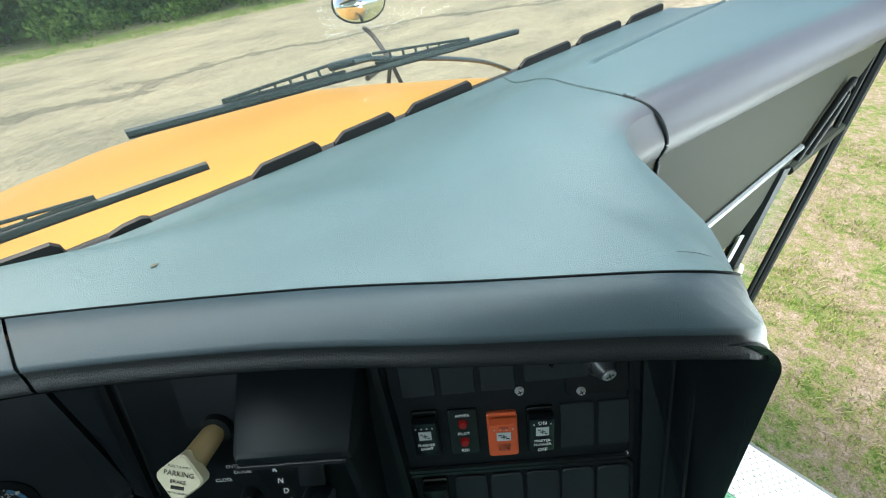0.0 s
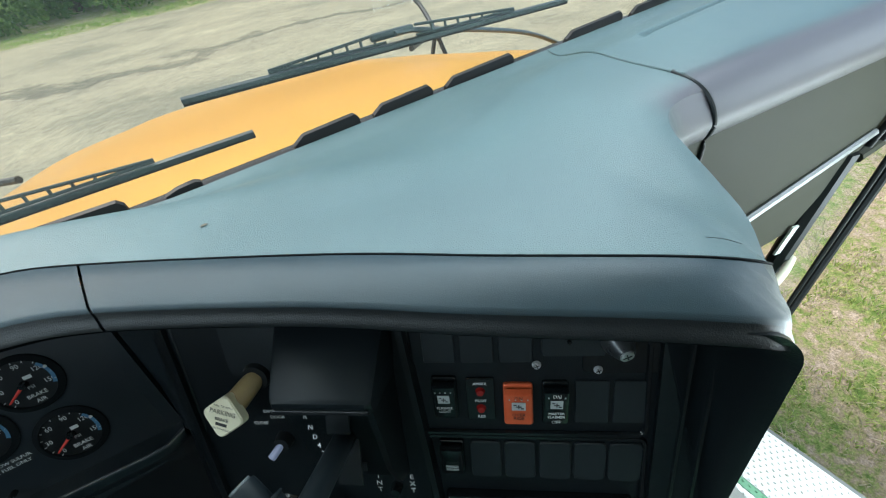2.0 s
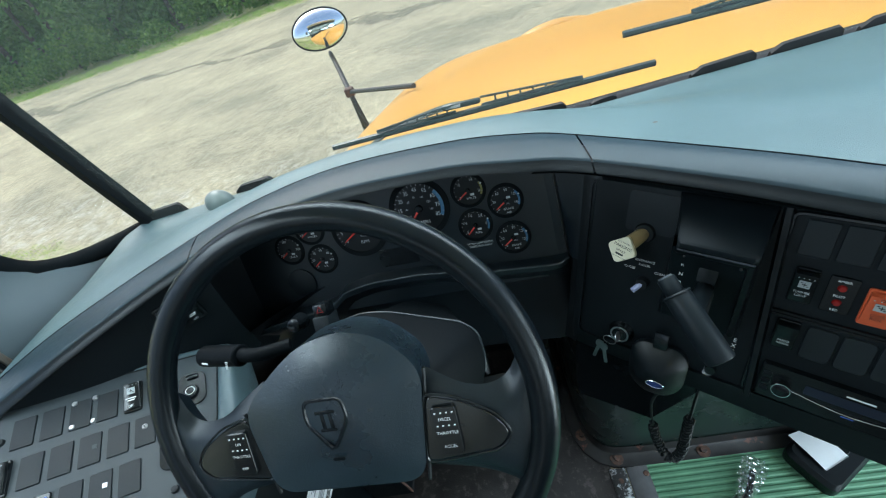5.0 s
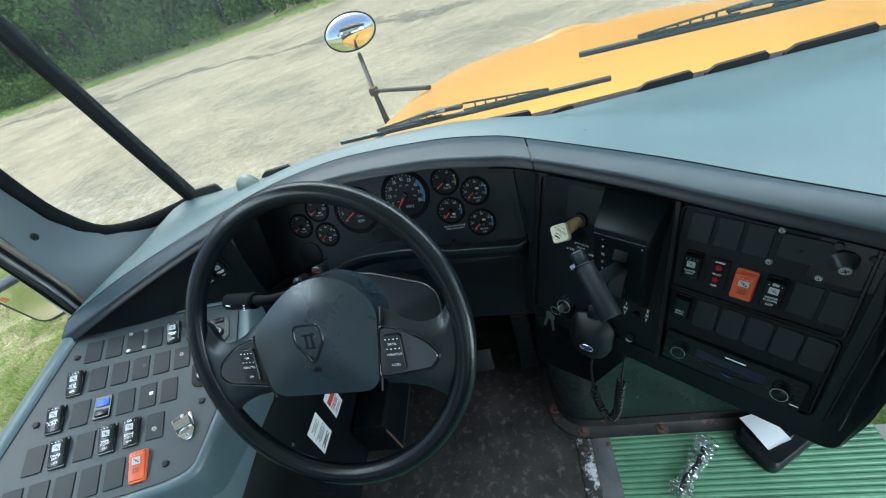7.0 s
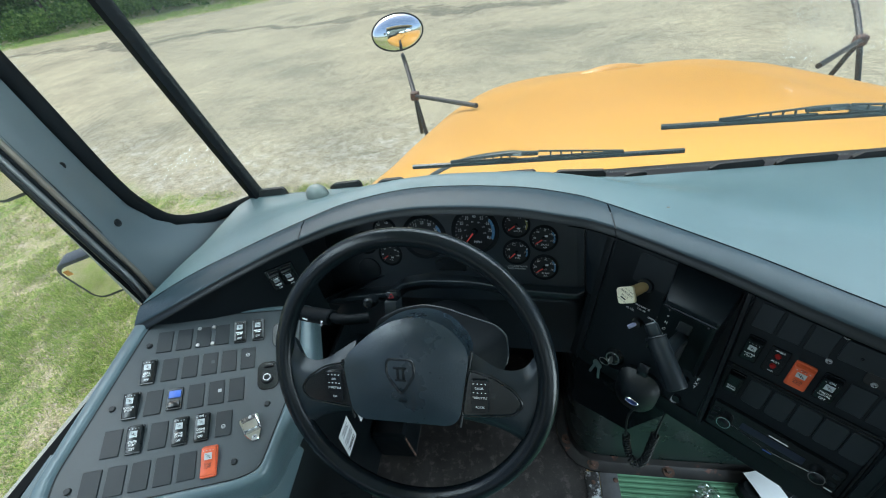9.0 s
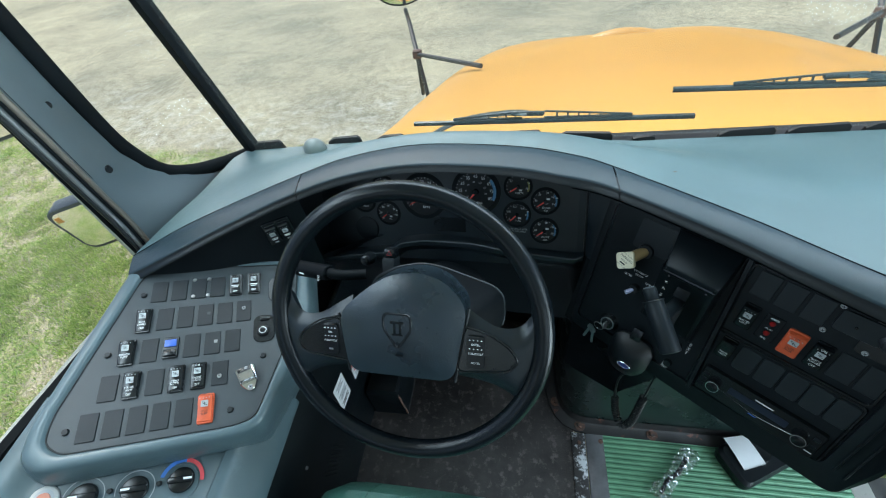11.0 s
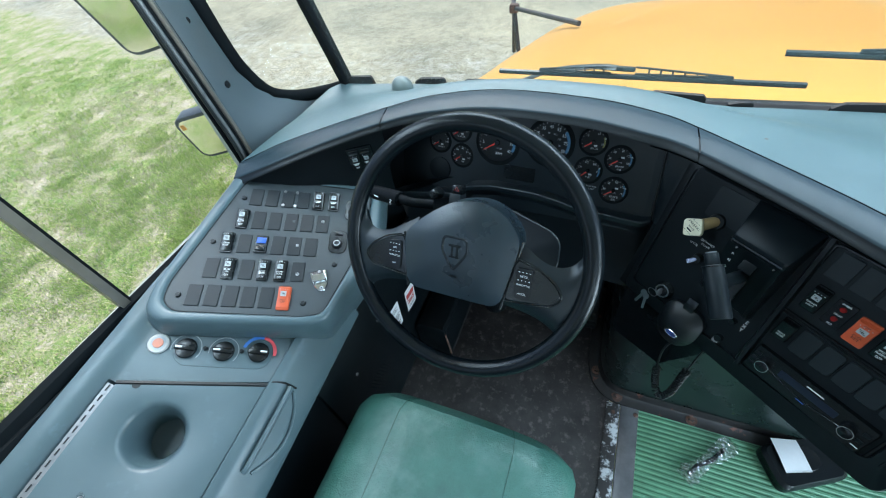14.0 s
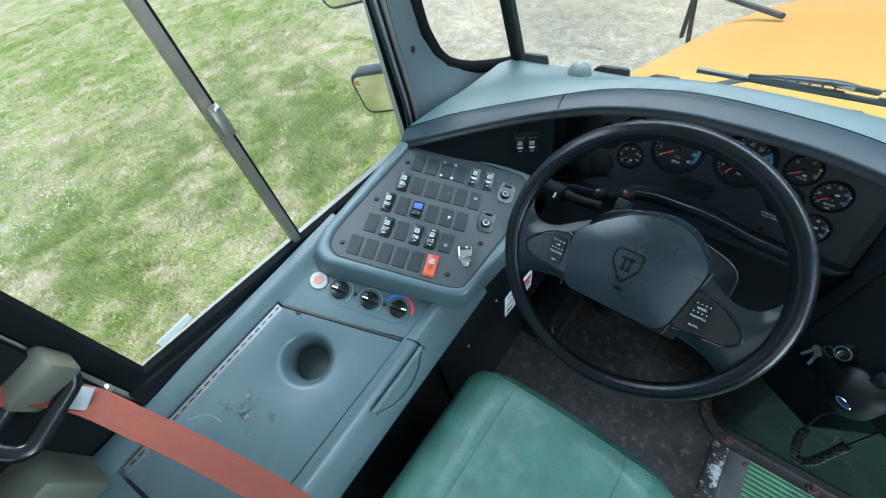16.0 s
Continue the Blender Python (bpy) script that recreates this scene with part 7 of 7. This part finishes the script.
belt = thing("seat_belt", (-0.95, -0.68, 0.7), "orange woven seat belt with a black buckle", "seat belt")
WEB = material("orange_webbing", (0.150, 0.021, 0.0055), 0.6, var=0.12, scale=30, grain=0.6, gscale=700)
bpts = spline([(-1.145, -0.76, 1.00), (-1.125, -0.69, 0.875), (-1.02, -0.652, 0.80), (-0.90, -0.618, 0.745), (-0.78, -0.590, 0.70), (-0.60, -0.56, 0.62)], 30)
rows = []
for i, p in enumerate(bpts):
    d = (bpts[min(29, i + 1)] - bpts[max(0, i - 1)]).normalized()
    wv = d.cross(Vector((0.25, 0.35, 0.9))).normalized() * 0.024
    nn = d.cross(wv).normalized() * 0.0012
    rows.append([p - wv - nn, p + wv - nn, p + wv + nn, p - wv + nn])
part("webbing", loft(rows, closed=True, cap=True), WEB, belt)
bk = plane_frame((-1.116, -0.722, 0.897), (0.70, 0.276, 0.52)) @ pose(0, 0, 0, 0, 0, 8)
part("buckle_frame", tube([bk @ Vector((x, y, 0.0)) for x, y in outline(0.118, 0.056, 0.020, 6)], 0.0135, 12, closed=True, flat=0.62, up=bk.col[2].xyz), GLOSS, belt, "thick black belt guide frame")
part("buckle_plate", box((0.036, 0.040, 0.003), bk @ pose(0.030, -0.040, 0.002, 0, 0, 8), 0.001), DULLSTEEL, belt)

# defroster deflectors along the glass
VENT = material("vent_plastic", (0.005, 0.005, 0.0055), 0.6, var=0.2, scale=20)
for x0, x1 in ((-1.0, -0.918), (-0.79, -0.705), (-0.662, -0.592), (-0.378, -0.272), (-0.236, -0.126), (-0.086, -0.044), (0.076, 0.174), (0.197, 0.300), (0.326, 0.466), (0.595, 0.750), (0.780, 0.942), (0.978, 1.138)):
    v = finish("defroster_deflector", loft([[Vector((x, pad_front(x) + dy, 0.879 + z)) for dy, z in ((0.002, -0.012), (0.004, h), (0.010, h + 0.0015), (0.016, -0.012))] for x, h in ((x0, 0.002), (x0 + 0.016, 0.0118 * min(1, (x1 - x0) / 0.08)), (x1 - 0.006, 0.0140 * min(1, (x1 - x0) / 0.08)), (x1, 0.008 * min(1, (x1 - x0) / 0.08)))], cap=True), VENT)
    tagged(v, "black plastic defroster deflector at the windshield base", "deflector", "defroster deflectors")
tagged(finish("sensor_cap", loft([[Vector((-0.815 + 0.030 * math.sin(p) * math.cos(a), 0.487 + 0.022 * math.sin(p) * math.sin(a), 0.880 + 0.030 * math.cos(p))) for a in np.linspace(0, 2 * math.pi, 20, endpoint=False)] for p in np.linspace(0.05, 1.6, 8)], closed=True), material("grey_cap", (0.15, 0.18, 0.17), 0.35, var=0.1)), "small grey rounded cap at the windshield base", "cap")
part("defroster_ledge", loft([[Vector((x, pad_front(x) - 0.004, 0.872)), Vector((x, pad_front(x) + 0.006, 0.866)), Vector((x, 0.540, 0.856))] for x in np.linspace(-1.0, 1.16, 40)]), VENT, dash, "black ledge at the foot of the glass")
# dried specks on the pad
SPECK = material("dried_speck", (0.10, 0.085, 0.06), 0.8, var=0.3, scale=200)
for x, y, z, r in ((-0.053, 0.301, 0.9186, 0.0020),):
    part("speck", loft([[Vector((x + r * k * math.cos(a) * 1.6, y + r * k * math.sin(a), z + 0.0006 * (1 - k))) for a in np.linspace(0, 2 * math.pi, 10, endpoint=False)] for k in (1, 0.1)], closed=True, cap=True), SPECK, dash)
# glue stains and scratches on the lid
GLUE = bpy.data.materials.new("glue_stain")
GLUE.use_nodes = True
gn, gl_ = GLUE.node_tree.nodes, GLUE.node_tree.links
gb = gn["Principled BSDF"]
gb.inputs["Base Color"].default_value, gb.inputs["Roughness"].default_value = (0.095, 0.108, 0.098, 1), 0.6
gt = gn.new("ShaderNodeTexNoise")
gt.inputs["Scale"].default_value, gt.inputs["Detail"].default_value, gt.inputs["Roughness"].default_value = 60, 8, 0.7
gg = gn.new("ShaderNodeNewGeometry")
gl_.new(gg.outputs["Position"], gt.inputs["Vector"])
gr = gn.new("ShaderNodeValToRGB")
gr.color_ramp.elements[0].position, gr.color_ramp.elements[1].position = 0.50, 0.95
gl_.new(gt.outputs["Fac"], gr.inputs[0])
gl_.new(gr.outputs[0], gb.inputs["Alpha"])
srng = random.Random(11)
for x, y, rx, ry in ((-1.015, -0.522, 0.012, 0.010), (-1.035, -0.565, 0.020, 0.014), (-0.960, -0.526, 0.009, 0.030), (-0.968, -0.572, 0.008, 0.016), (-0.995, -0.555, 0.020, 0.010), (-1.005, -0.540, 0.026, 0.012)):
    c = inv @ Vector((x, y, lid_z(x, y)))
    part("glue_stain", loft([[LID @ Vector((c.x + rx * k * math.cos(a) * q, c.y + ry * k * math.sin(a) * q, 0.0084)) for a, q in zip(np.linspace(0, 2 * math.pi, 16, endpoint=False), [srng.uniform(0.6, 1.2) for _ in range(16)])] for k in (1, 0.1)], closed=True, cap=True), GLUE, lid, "brown glue stain", smooth=False)
SCRATCH = material("pale_scratch", (0.30, 0.34, 0.36), 0.6, var=0.1)
for pts in (((-1.066, -0.629), (-1.048, -0.600), (-1.018, -0.592)), ((-1.02, -0.66), (-1.00, -0.645), (-0.99, -0.62))):
    part("scratch", tube(spline([Vector((x, y, lid_z(x, y) + 0.0088)) for x, y in pts], 10), 0.0004, 4), SCRATCH, lid)

# ---- entrance door beyond the step ----
door = thing("entrance_door", (1.1, 0.08, -0.3), "open glazed entrance door in black rubber frames", "door")
for a, b, w in (((0.941, 0.095, 0.655), (0.852, 0.115, -0.25), 0.020), ((1.205, 0.052, 1.60), (1.165, 0.056, -0.30), 0.011), ((1.178, 0.060, 1.60), (1.135, 0.064, -0.30), 0.006)):
    part("post", tube([a, b], w, 8, up=(1, 0, 0)), RUBBER, door)
part("mid_rail", tube([(0.985, 0.085, 0.628), (1.20, 0.055, 0.665)], 0.012, 8), ENTRY, door)
# a small glint beside the post, painted as a pale strip
part("door_glint", box((0.020, 0.004, 0.07), pose(0.860, 0.094, 0.485, 0, 12, -10)), bpy.data.materials["sticker_and_glint"], door, "pale strip painted as a glint by the door post")
pane([(0.89, 0.11, -0.2), (1.14, 0.08, -0.2), (1.16, 0.075, 0.63), (0.96, 0.10, 0.63)], door)
grab = thing("entry_grab_bar", (1.04, 0.07, 0.70), "black looped grab handle beside the entrance", "handle")
part("loop", tube(spline([(0.970, 0.076, 0.66), (0.985, 0.066, 0.74), (1.002, 0.058, 0.800), (1.014, 0.056, 0.802), (1.010, 0.058, 0.75), (0.985, 0.066, 0.67)], 24), 0.006, 10), RUBBER, grab)
rail = thing("grab_rail", (0.80, 0.04, 0.47), "short white grab rail end", "handle")
part("rail", tube(spline([(0.96, 0.085, 0.375), (0.85, 0.068, 0.420), (0.752, 0.058, 0.455)], 12), 0.009, 10), CREAM, rail)

# ---- grass and woods ----
def leaf_mesh(name, verts, faces, mat, label, category):
    me = bpy.data.meshes.new(name)
    me.from_pydata(verts, [], faces)
    me.materials.append(mat)
    ob = new(name, me)
    WORLD_AT[ob.name] = Vector()
    return tagged(ob, label, category, kind="stuff")


def foliage(name, dark, light, rough=0.6, through=0.35):
    m = bpy.data.materials.new(name)
    m.use_nodes = True
    n, l = m.node_tree.nodes, m.node_tree.links
    b = n["Principled BSDF"]
    g = n.new("ShaderNodeNewGeometry")
    r = n.new("ShaderNodeValToRGB")
    r.color_ramp.elements[0].color, r.color_ramp.elements[1].color = (*dark, 1), (*light, 1)
    l.new(g.outputs["Random Per Island"], r.inputs[0])
    l.new(r.outputs[0], b.inputs["Base Color"])
    b.inputs["Roughness"].default_value = rough
    b.inputs["Specular IOR Level"].default_value = 0.2
    tl = n.new("ShaderNodeBsdfTranslucent")
    l.new(r.outputs[0], tl.inputs[0])
    mx = n.new("ShaderNodeMixShader")
    mx.inputs[0].default_value = through
    l.new(b.outputs[0], mx.inputs[1])
    l.new(tl.outputs[0], mx.inputs[2])
    l.new(mx.outputs[0], n["Material Output"].inputs[0])
    return m


rng = np.random.default_rng(7)


def lattice(x, y, step, seed):
    """Smooth random values over the plane, one knot every step metres."""
    table = np.random.default_rng(seed).random((64, 64))
    u, v = x / step, y / step
    i, j = np.floor(u).astype(int), np.floor(v).astype(int)
    a, b = u - i, v - j
    a, b = a * a * (3 - 2 * a), b * b * (3 - 2 * b)
    g = lambda p, q: table[p % 64, q % 64]
    return (g(i, j) * (1 - a) + g(i + 1, j) * a) * (1 - b) + (g(i, j + 1) * (1 - a) + g(i + 1, j + 1) * a) * b


def grass_field(name, x0, x1, y0, y1, count, label, tall=1.0, bare=0.50, per=7):
    """Tufts of thin bent blades, thick on the green patches and sparse on the bare ones."""
    x, y = rng.uniform(x0, x1, count * 4), rng.uniform(y0, y1, count * 4)
    k = 0.30 * lattice(x, y, 0.9, 1) + 0.36 * lattice(x, y, 0.34, 2) + 0.34 * lattice(x, y, 0.13, 3)
    keep = np.flatnonzero(k + rng.normal(0, 0.12, len(x)) > bare)[:count]
    x, y, k = x[keep], y[keep], k[keep]
    h0 = tall * (0.018 + 0.10 * np.clip(k - bare, 0, 0.22)) * rng.uniform(0.6, 1.4, len(x))
    n = len(x) * per
    bx, by = np.repeat(x, per) + rng.normal(0, 0.030, n), np.repeat(y, per) + rng.normal(0, 0.030, n)
    w, h, lean = rng.uniform(0.0016, 0.0038, n), np.repeat(h0, per) * rng.uniform(0.5, 1.3, n), rng.uniform(0.4, 1.7, n)
    a = rng.uniform(0, 2 * math.pi, n)
    dx, dy = np.cos(a), np.sin(a)
    z = np.full(n, GROUND)
    m = lean * h * 0.45
    pts = np.stack([np.stack(c, 1) for c in ((bx - dy * w, by + dx * w, z), (bx + dy * w, by - dx * w, z), (bx + dx * m + dy * w * 0.8, by + dy * m - dx * w * 0.8, z + h * 0.7), (bx + dx * m - dy * w * 0.8, by + dy * m + dx * w * 0.8, z + h * 0.7), (bx + dx * lean * h, by + dy * lean * h, z + h))], 1).reshape(-1, 3)
    i = np.arange(n) * 5
    faces = np.stack([i, i + 1, i + 2, i + 3], 1).tolist() + np.stack([i + 3, i + 2, i + 4], 1).tolist()
    return leaf_mesh(name, pts.tolist(), faces, BLADE, label, "grass")


BLADE = foliage("grass_blade", (0.17, 0.31, 0.045), (0.55, 0.62, 0.22), through=0.5)
grass_field("grass", -6.5, -1.3, -4.0, 3.7, 29000, "patchy green grass beside the bus", bare=0.535, per=6)
grass_field("grass", 1.3, 5.5, -3.0, 3.0, 5500, "thin grass with bare soil beside the entrance", bare=0.56)
grass_field("grass", -16, -6.5, -3.0, 4.6, 15000, "green grass farther from the bus", bare=0.48)
BLADE = foliage("straw_blade", (0.36, 0.33, 0.18), (0.62, 0.57, 0.42), through=0.4)
grass_field("dry_grass", -8.0, -1.3, -4.0, 3.8, 12000, "dry straw-coloured grass among the green", 0.8, 0.30, 5)
grass_field("dry_grass", 1.3, 5.5, -3.0, 3.0, 5000, "dry straw-coloured grass on bare soil", 0.8, 0.30, 5)
BLADE = foliage("verge_blade", (0.13, 0.28, 0.045), (0.38, 0.55, 0.16))
grass_field("grass", -34, 26, 20.9, 23.4, 7000, "mown grass strip across the road", 2.6, 0.2)

LEAF = foliage("woods_leaf", (0.058, 0.145, 0.036), (0.20, 0.35, 0.11), 0.6, 0.35)
BUSH = foliage("bush_leaf", (0.07, 0.16, 0.035), (0.22, 0.35, 0.09), 0.6, 0.35)


def woods(name, mat, spots, label, leaf):
    """Clumps of small leaves round given centres, with an uneven outline and gaps."""
    verts, faces = [], []
    for cx, cy, cz, rx, rz, n in spots:
        for _ in range(n):
            d = rng.normal(0, 1, 3)
            d /= np.linalg.norm(d)
            r = rng.uniform(0.35, 1.0) ** 0.6
            p = np.array((cx, cy, cz)) + d * r * np.array((rx, rx, rz))
            if p[2] < GROUND + 0.05:
                p[2] = GROUND + rng.uniform(0.05, 0.5)
            u = rng.normal(0, 1, 3)
            u /= np.linalg.norm(u)
            v = np.cross(u, rng.normal(0, 1, 3))
            v /= np.linalg.norm(v)
            s = leaf * rng.uniform(0.6, 1.5)
            i = len(verts)
            verts += [tuple(p - u * s), tuple(p + v * s * 0.55), tuple(p + u * s), tuple(p - v * s * 0.55)]
            faces.append((i, i + 1, i + 2, i + 3))
    return leaf_mesh(name, verts, faces, mat, label, "woods")


spots = []
for k in range(240):
    spots.append((rng.uniform(-62, 42), rng.uniform(33, 39), GROUND + 15.0 * rng.random(), rng.uniform(1.8, 3.2), rng.uniform(1.4, 2.6), 330))
for k in range(170):
    spots.append((rng.uniform(-75, 55), rng.uniform(40, 46), GROUND + 20.0 * rng.random(), rng.uniform(2.6, 4.2), rng.uniform(2.2, 3.6), 420))
for k in range(90):
    spots.append((rng.uniform(-75, 55), rng.uniform(40, 43), GROUND + 7.0 * rng.random(), rng.uniform(2.6, 4.2), rng.uniform(2.2, 3.6), 420))
woods("woods", LEAF, spots, "tall green trees deep in the woods", 0.30)
spots = []
for k in range(330):
    spots.append((rng.uniform(-50, 34), rng.uniform(26.5, 33), GROUND + 8.5 * rng.random() ** 1.3, rng.uniform(1.0, 2.3), rng.uniform(0.8, 1.8), 230))
woods("woods", LEAF, spots, "dense dark green woods behind the road", 0.16)
spots = []
for k in range(120):
    h = rng.uniform(0.3, 1.1)
    spots.append((rng.uniform(-48, 32), rng.uniform(23.6, 26.0), GROUND + h, rng.uniform(0.5, 1.2), h, 170))
woods("undergrowth", BUSH, spots, "light green bushes along the wood's edge", 0.10)
BARK = material("bark", (0.10, 0.085, 0.065), 0.9, var=0.3, scale=6, grain=0.6, gscale=30)
for k in range(26):
    x, y = -48 + 3.1 * k + rng.uniform(-1.2, 1.2), rng.uniform(26.5, 31)
    lean = rng.uniform(-0.5, 0.5)
    pts = [(x, y, GROUND), (x + lean * 0.3, y, GROUND + 3), (x + lean, y, GROUND + 9)]
    t = thing("tree", (x, y, GROUND), "slender grey-brown tree at the wood's edge", "tree", "trees across the road")
    part("trunk", tube(spline(pts, 8), rng.uniform(0.10, 0.2), 8, taper=lambda q: 1 - 0.7 * q), BARK, t)
    for q in range(3):
        z = rng.uniform(3.0, 7.0)
        bx = x + lean * z / 9
        part("limb", tube([(bx, y, GROUND + z), (bx + rng.uniform(-2, 2), y + rng.uniform(-1, 1), GROUND + z + rng.uniform(0.8, 2))], 0.05, 6, taper=lambda q: 1 - 0.7 * q), BARK, t)
    vs, fs = [], []
    for _ in range(420):
        d = rng.normal(0, 1, 3)
        p = np.array((x + lean, y, GROUND + 7.5)) + d / np.linalg.norm(d) * rng.uniform(0.3, 1) ** 0.6 * np.array((1.7, 1.7, 2.6))
        u = rng.normal(0, 1, 3)
        u /= np.linalg.norm(u)
        v = np.cross(u, rng.normal(0, 1, 3))
        v /= np.linalg.norm(v)
        s = rng.uniform(0.09, 0.22)
        i = len(vs)
        vs += [tuple(p - u * s), tuple(p + v * s * 0.55), tuple(p + u * s), tuple(p - v * s * 0.55)]
        fs.append((i, i + 1, i + 2, i + 3))
    cm = bpy.data.meshes.new("crown")
    cm.from_pydata([tuple(Vector(c) - Vector((x, y, GROUND))) for c in vs], [], fs)
    cm.materials.append(LEAF)
    cr = new("crown", cm)
    cr.parent = t
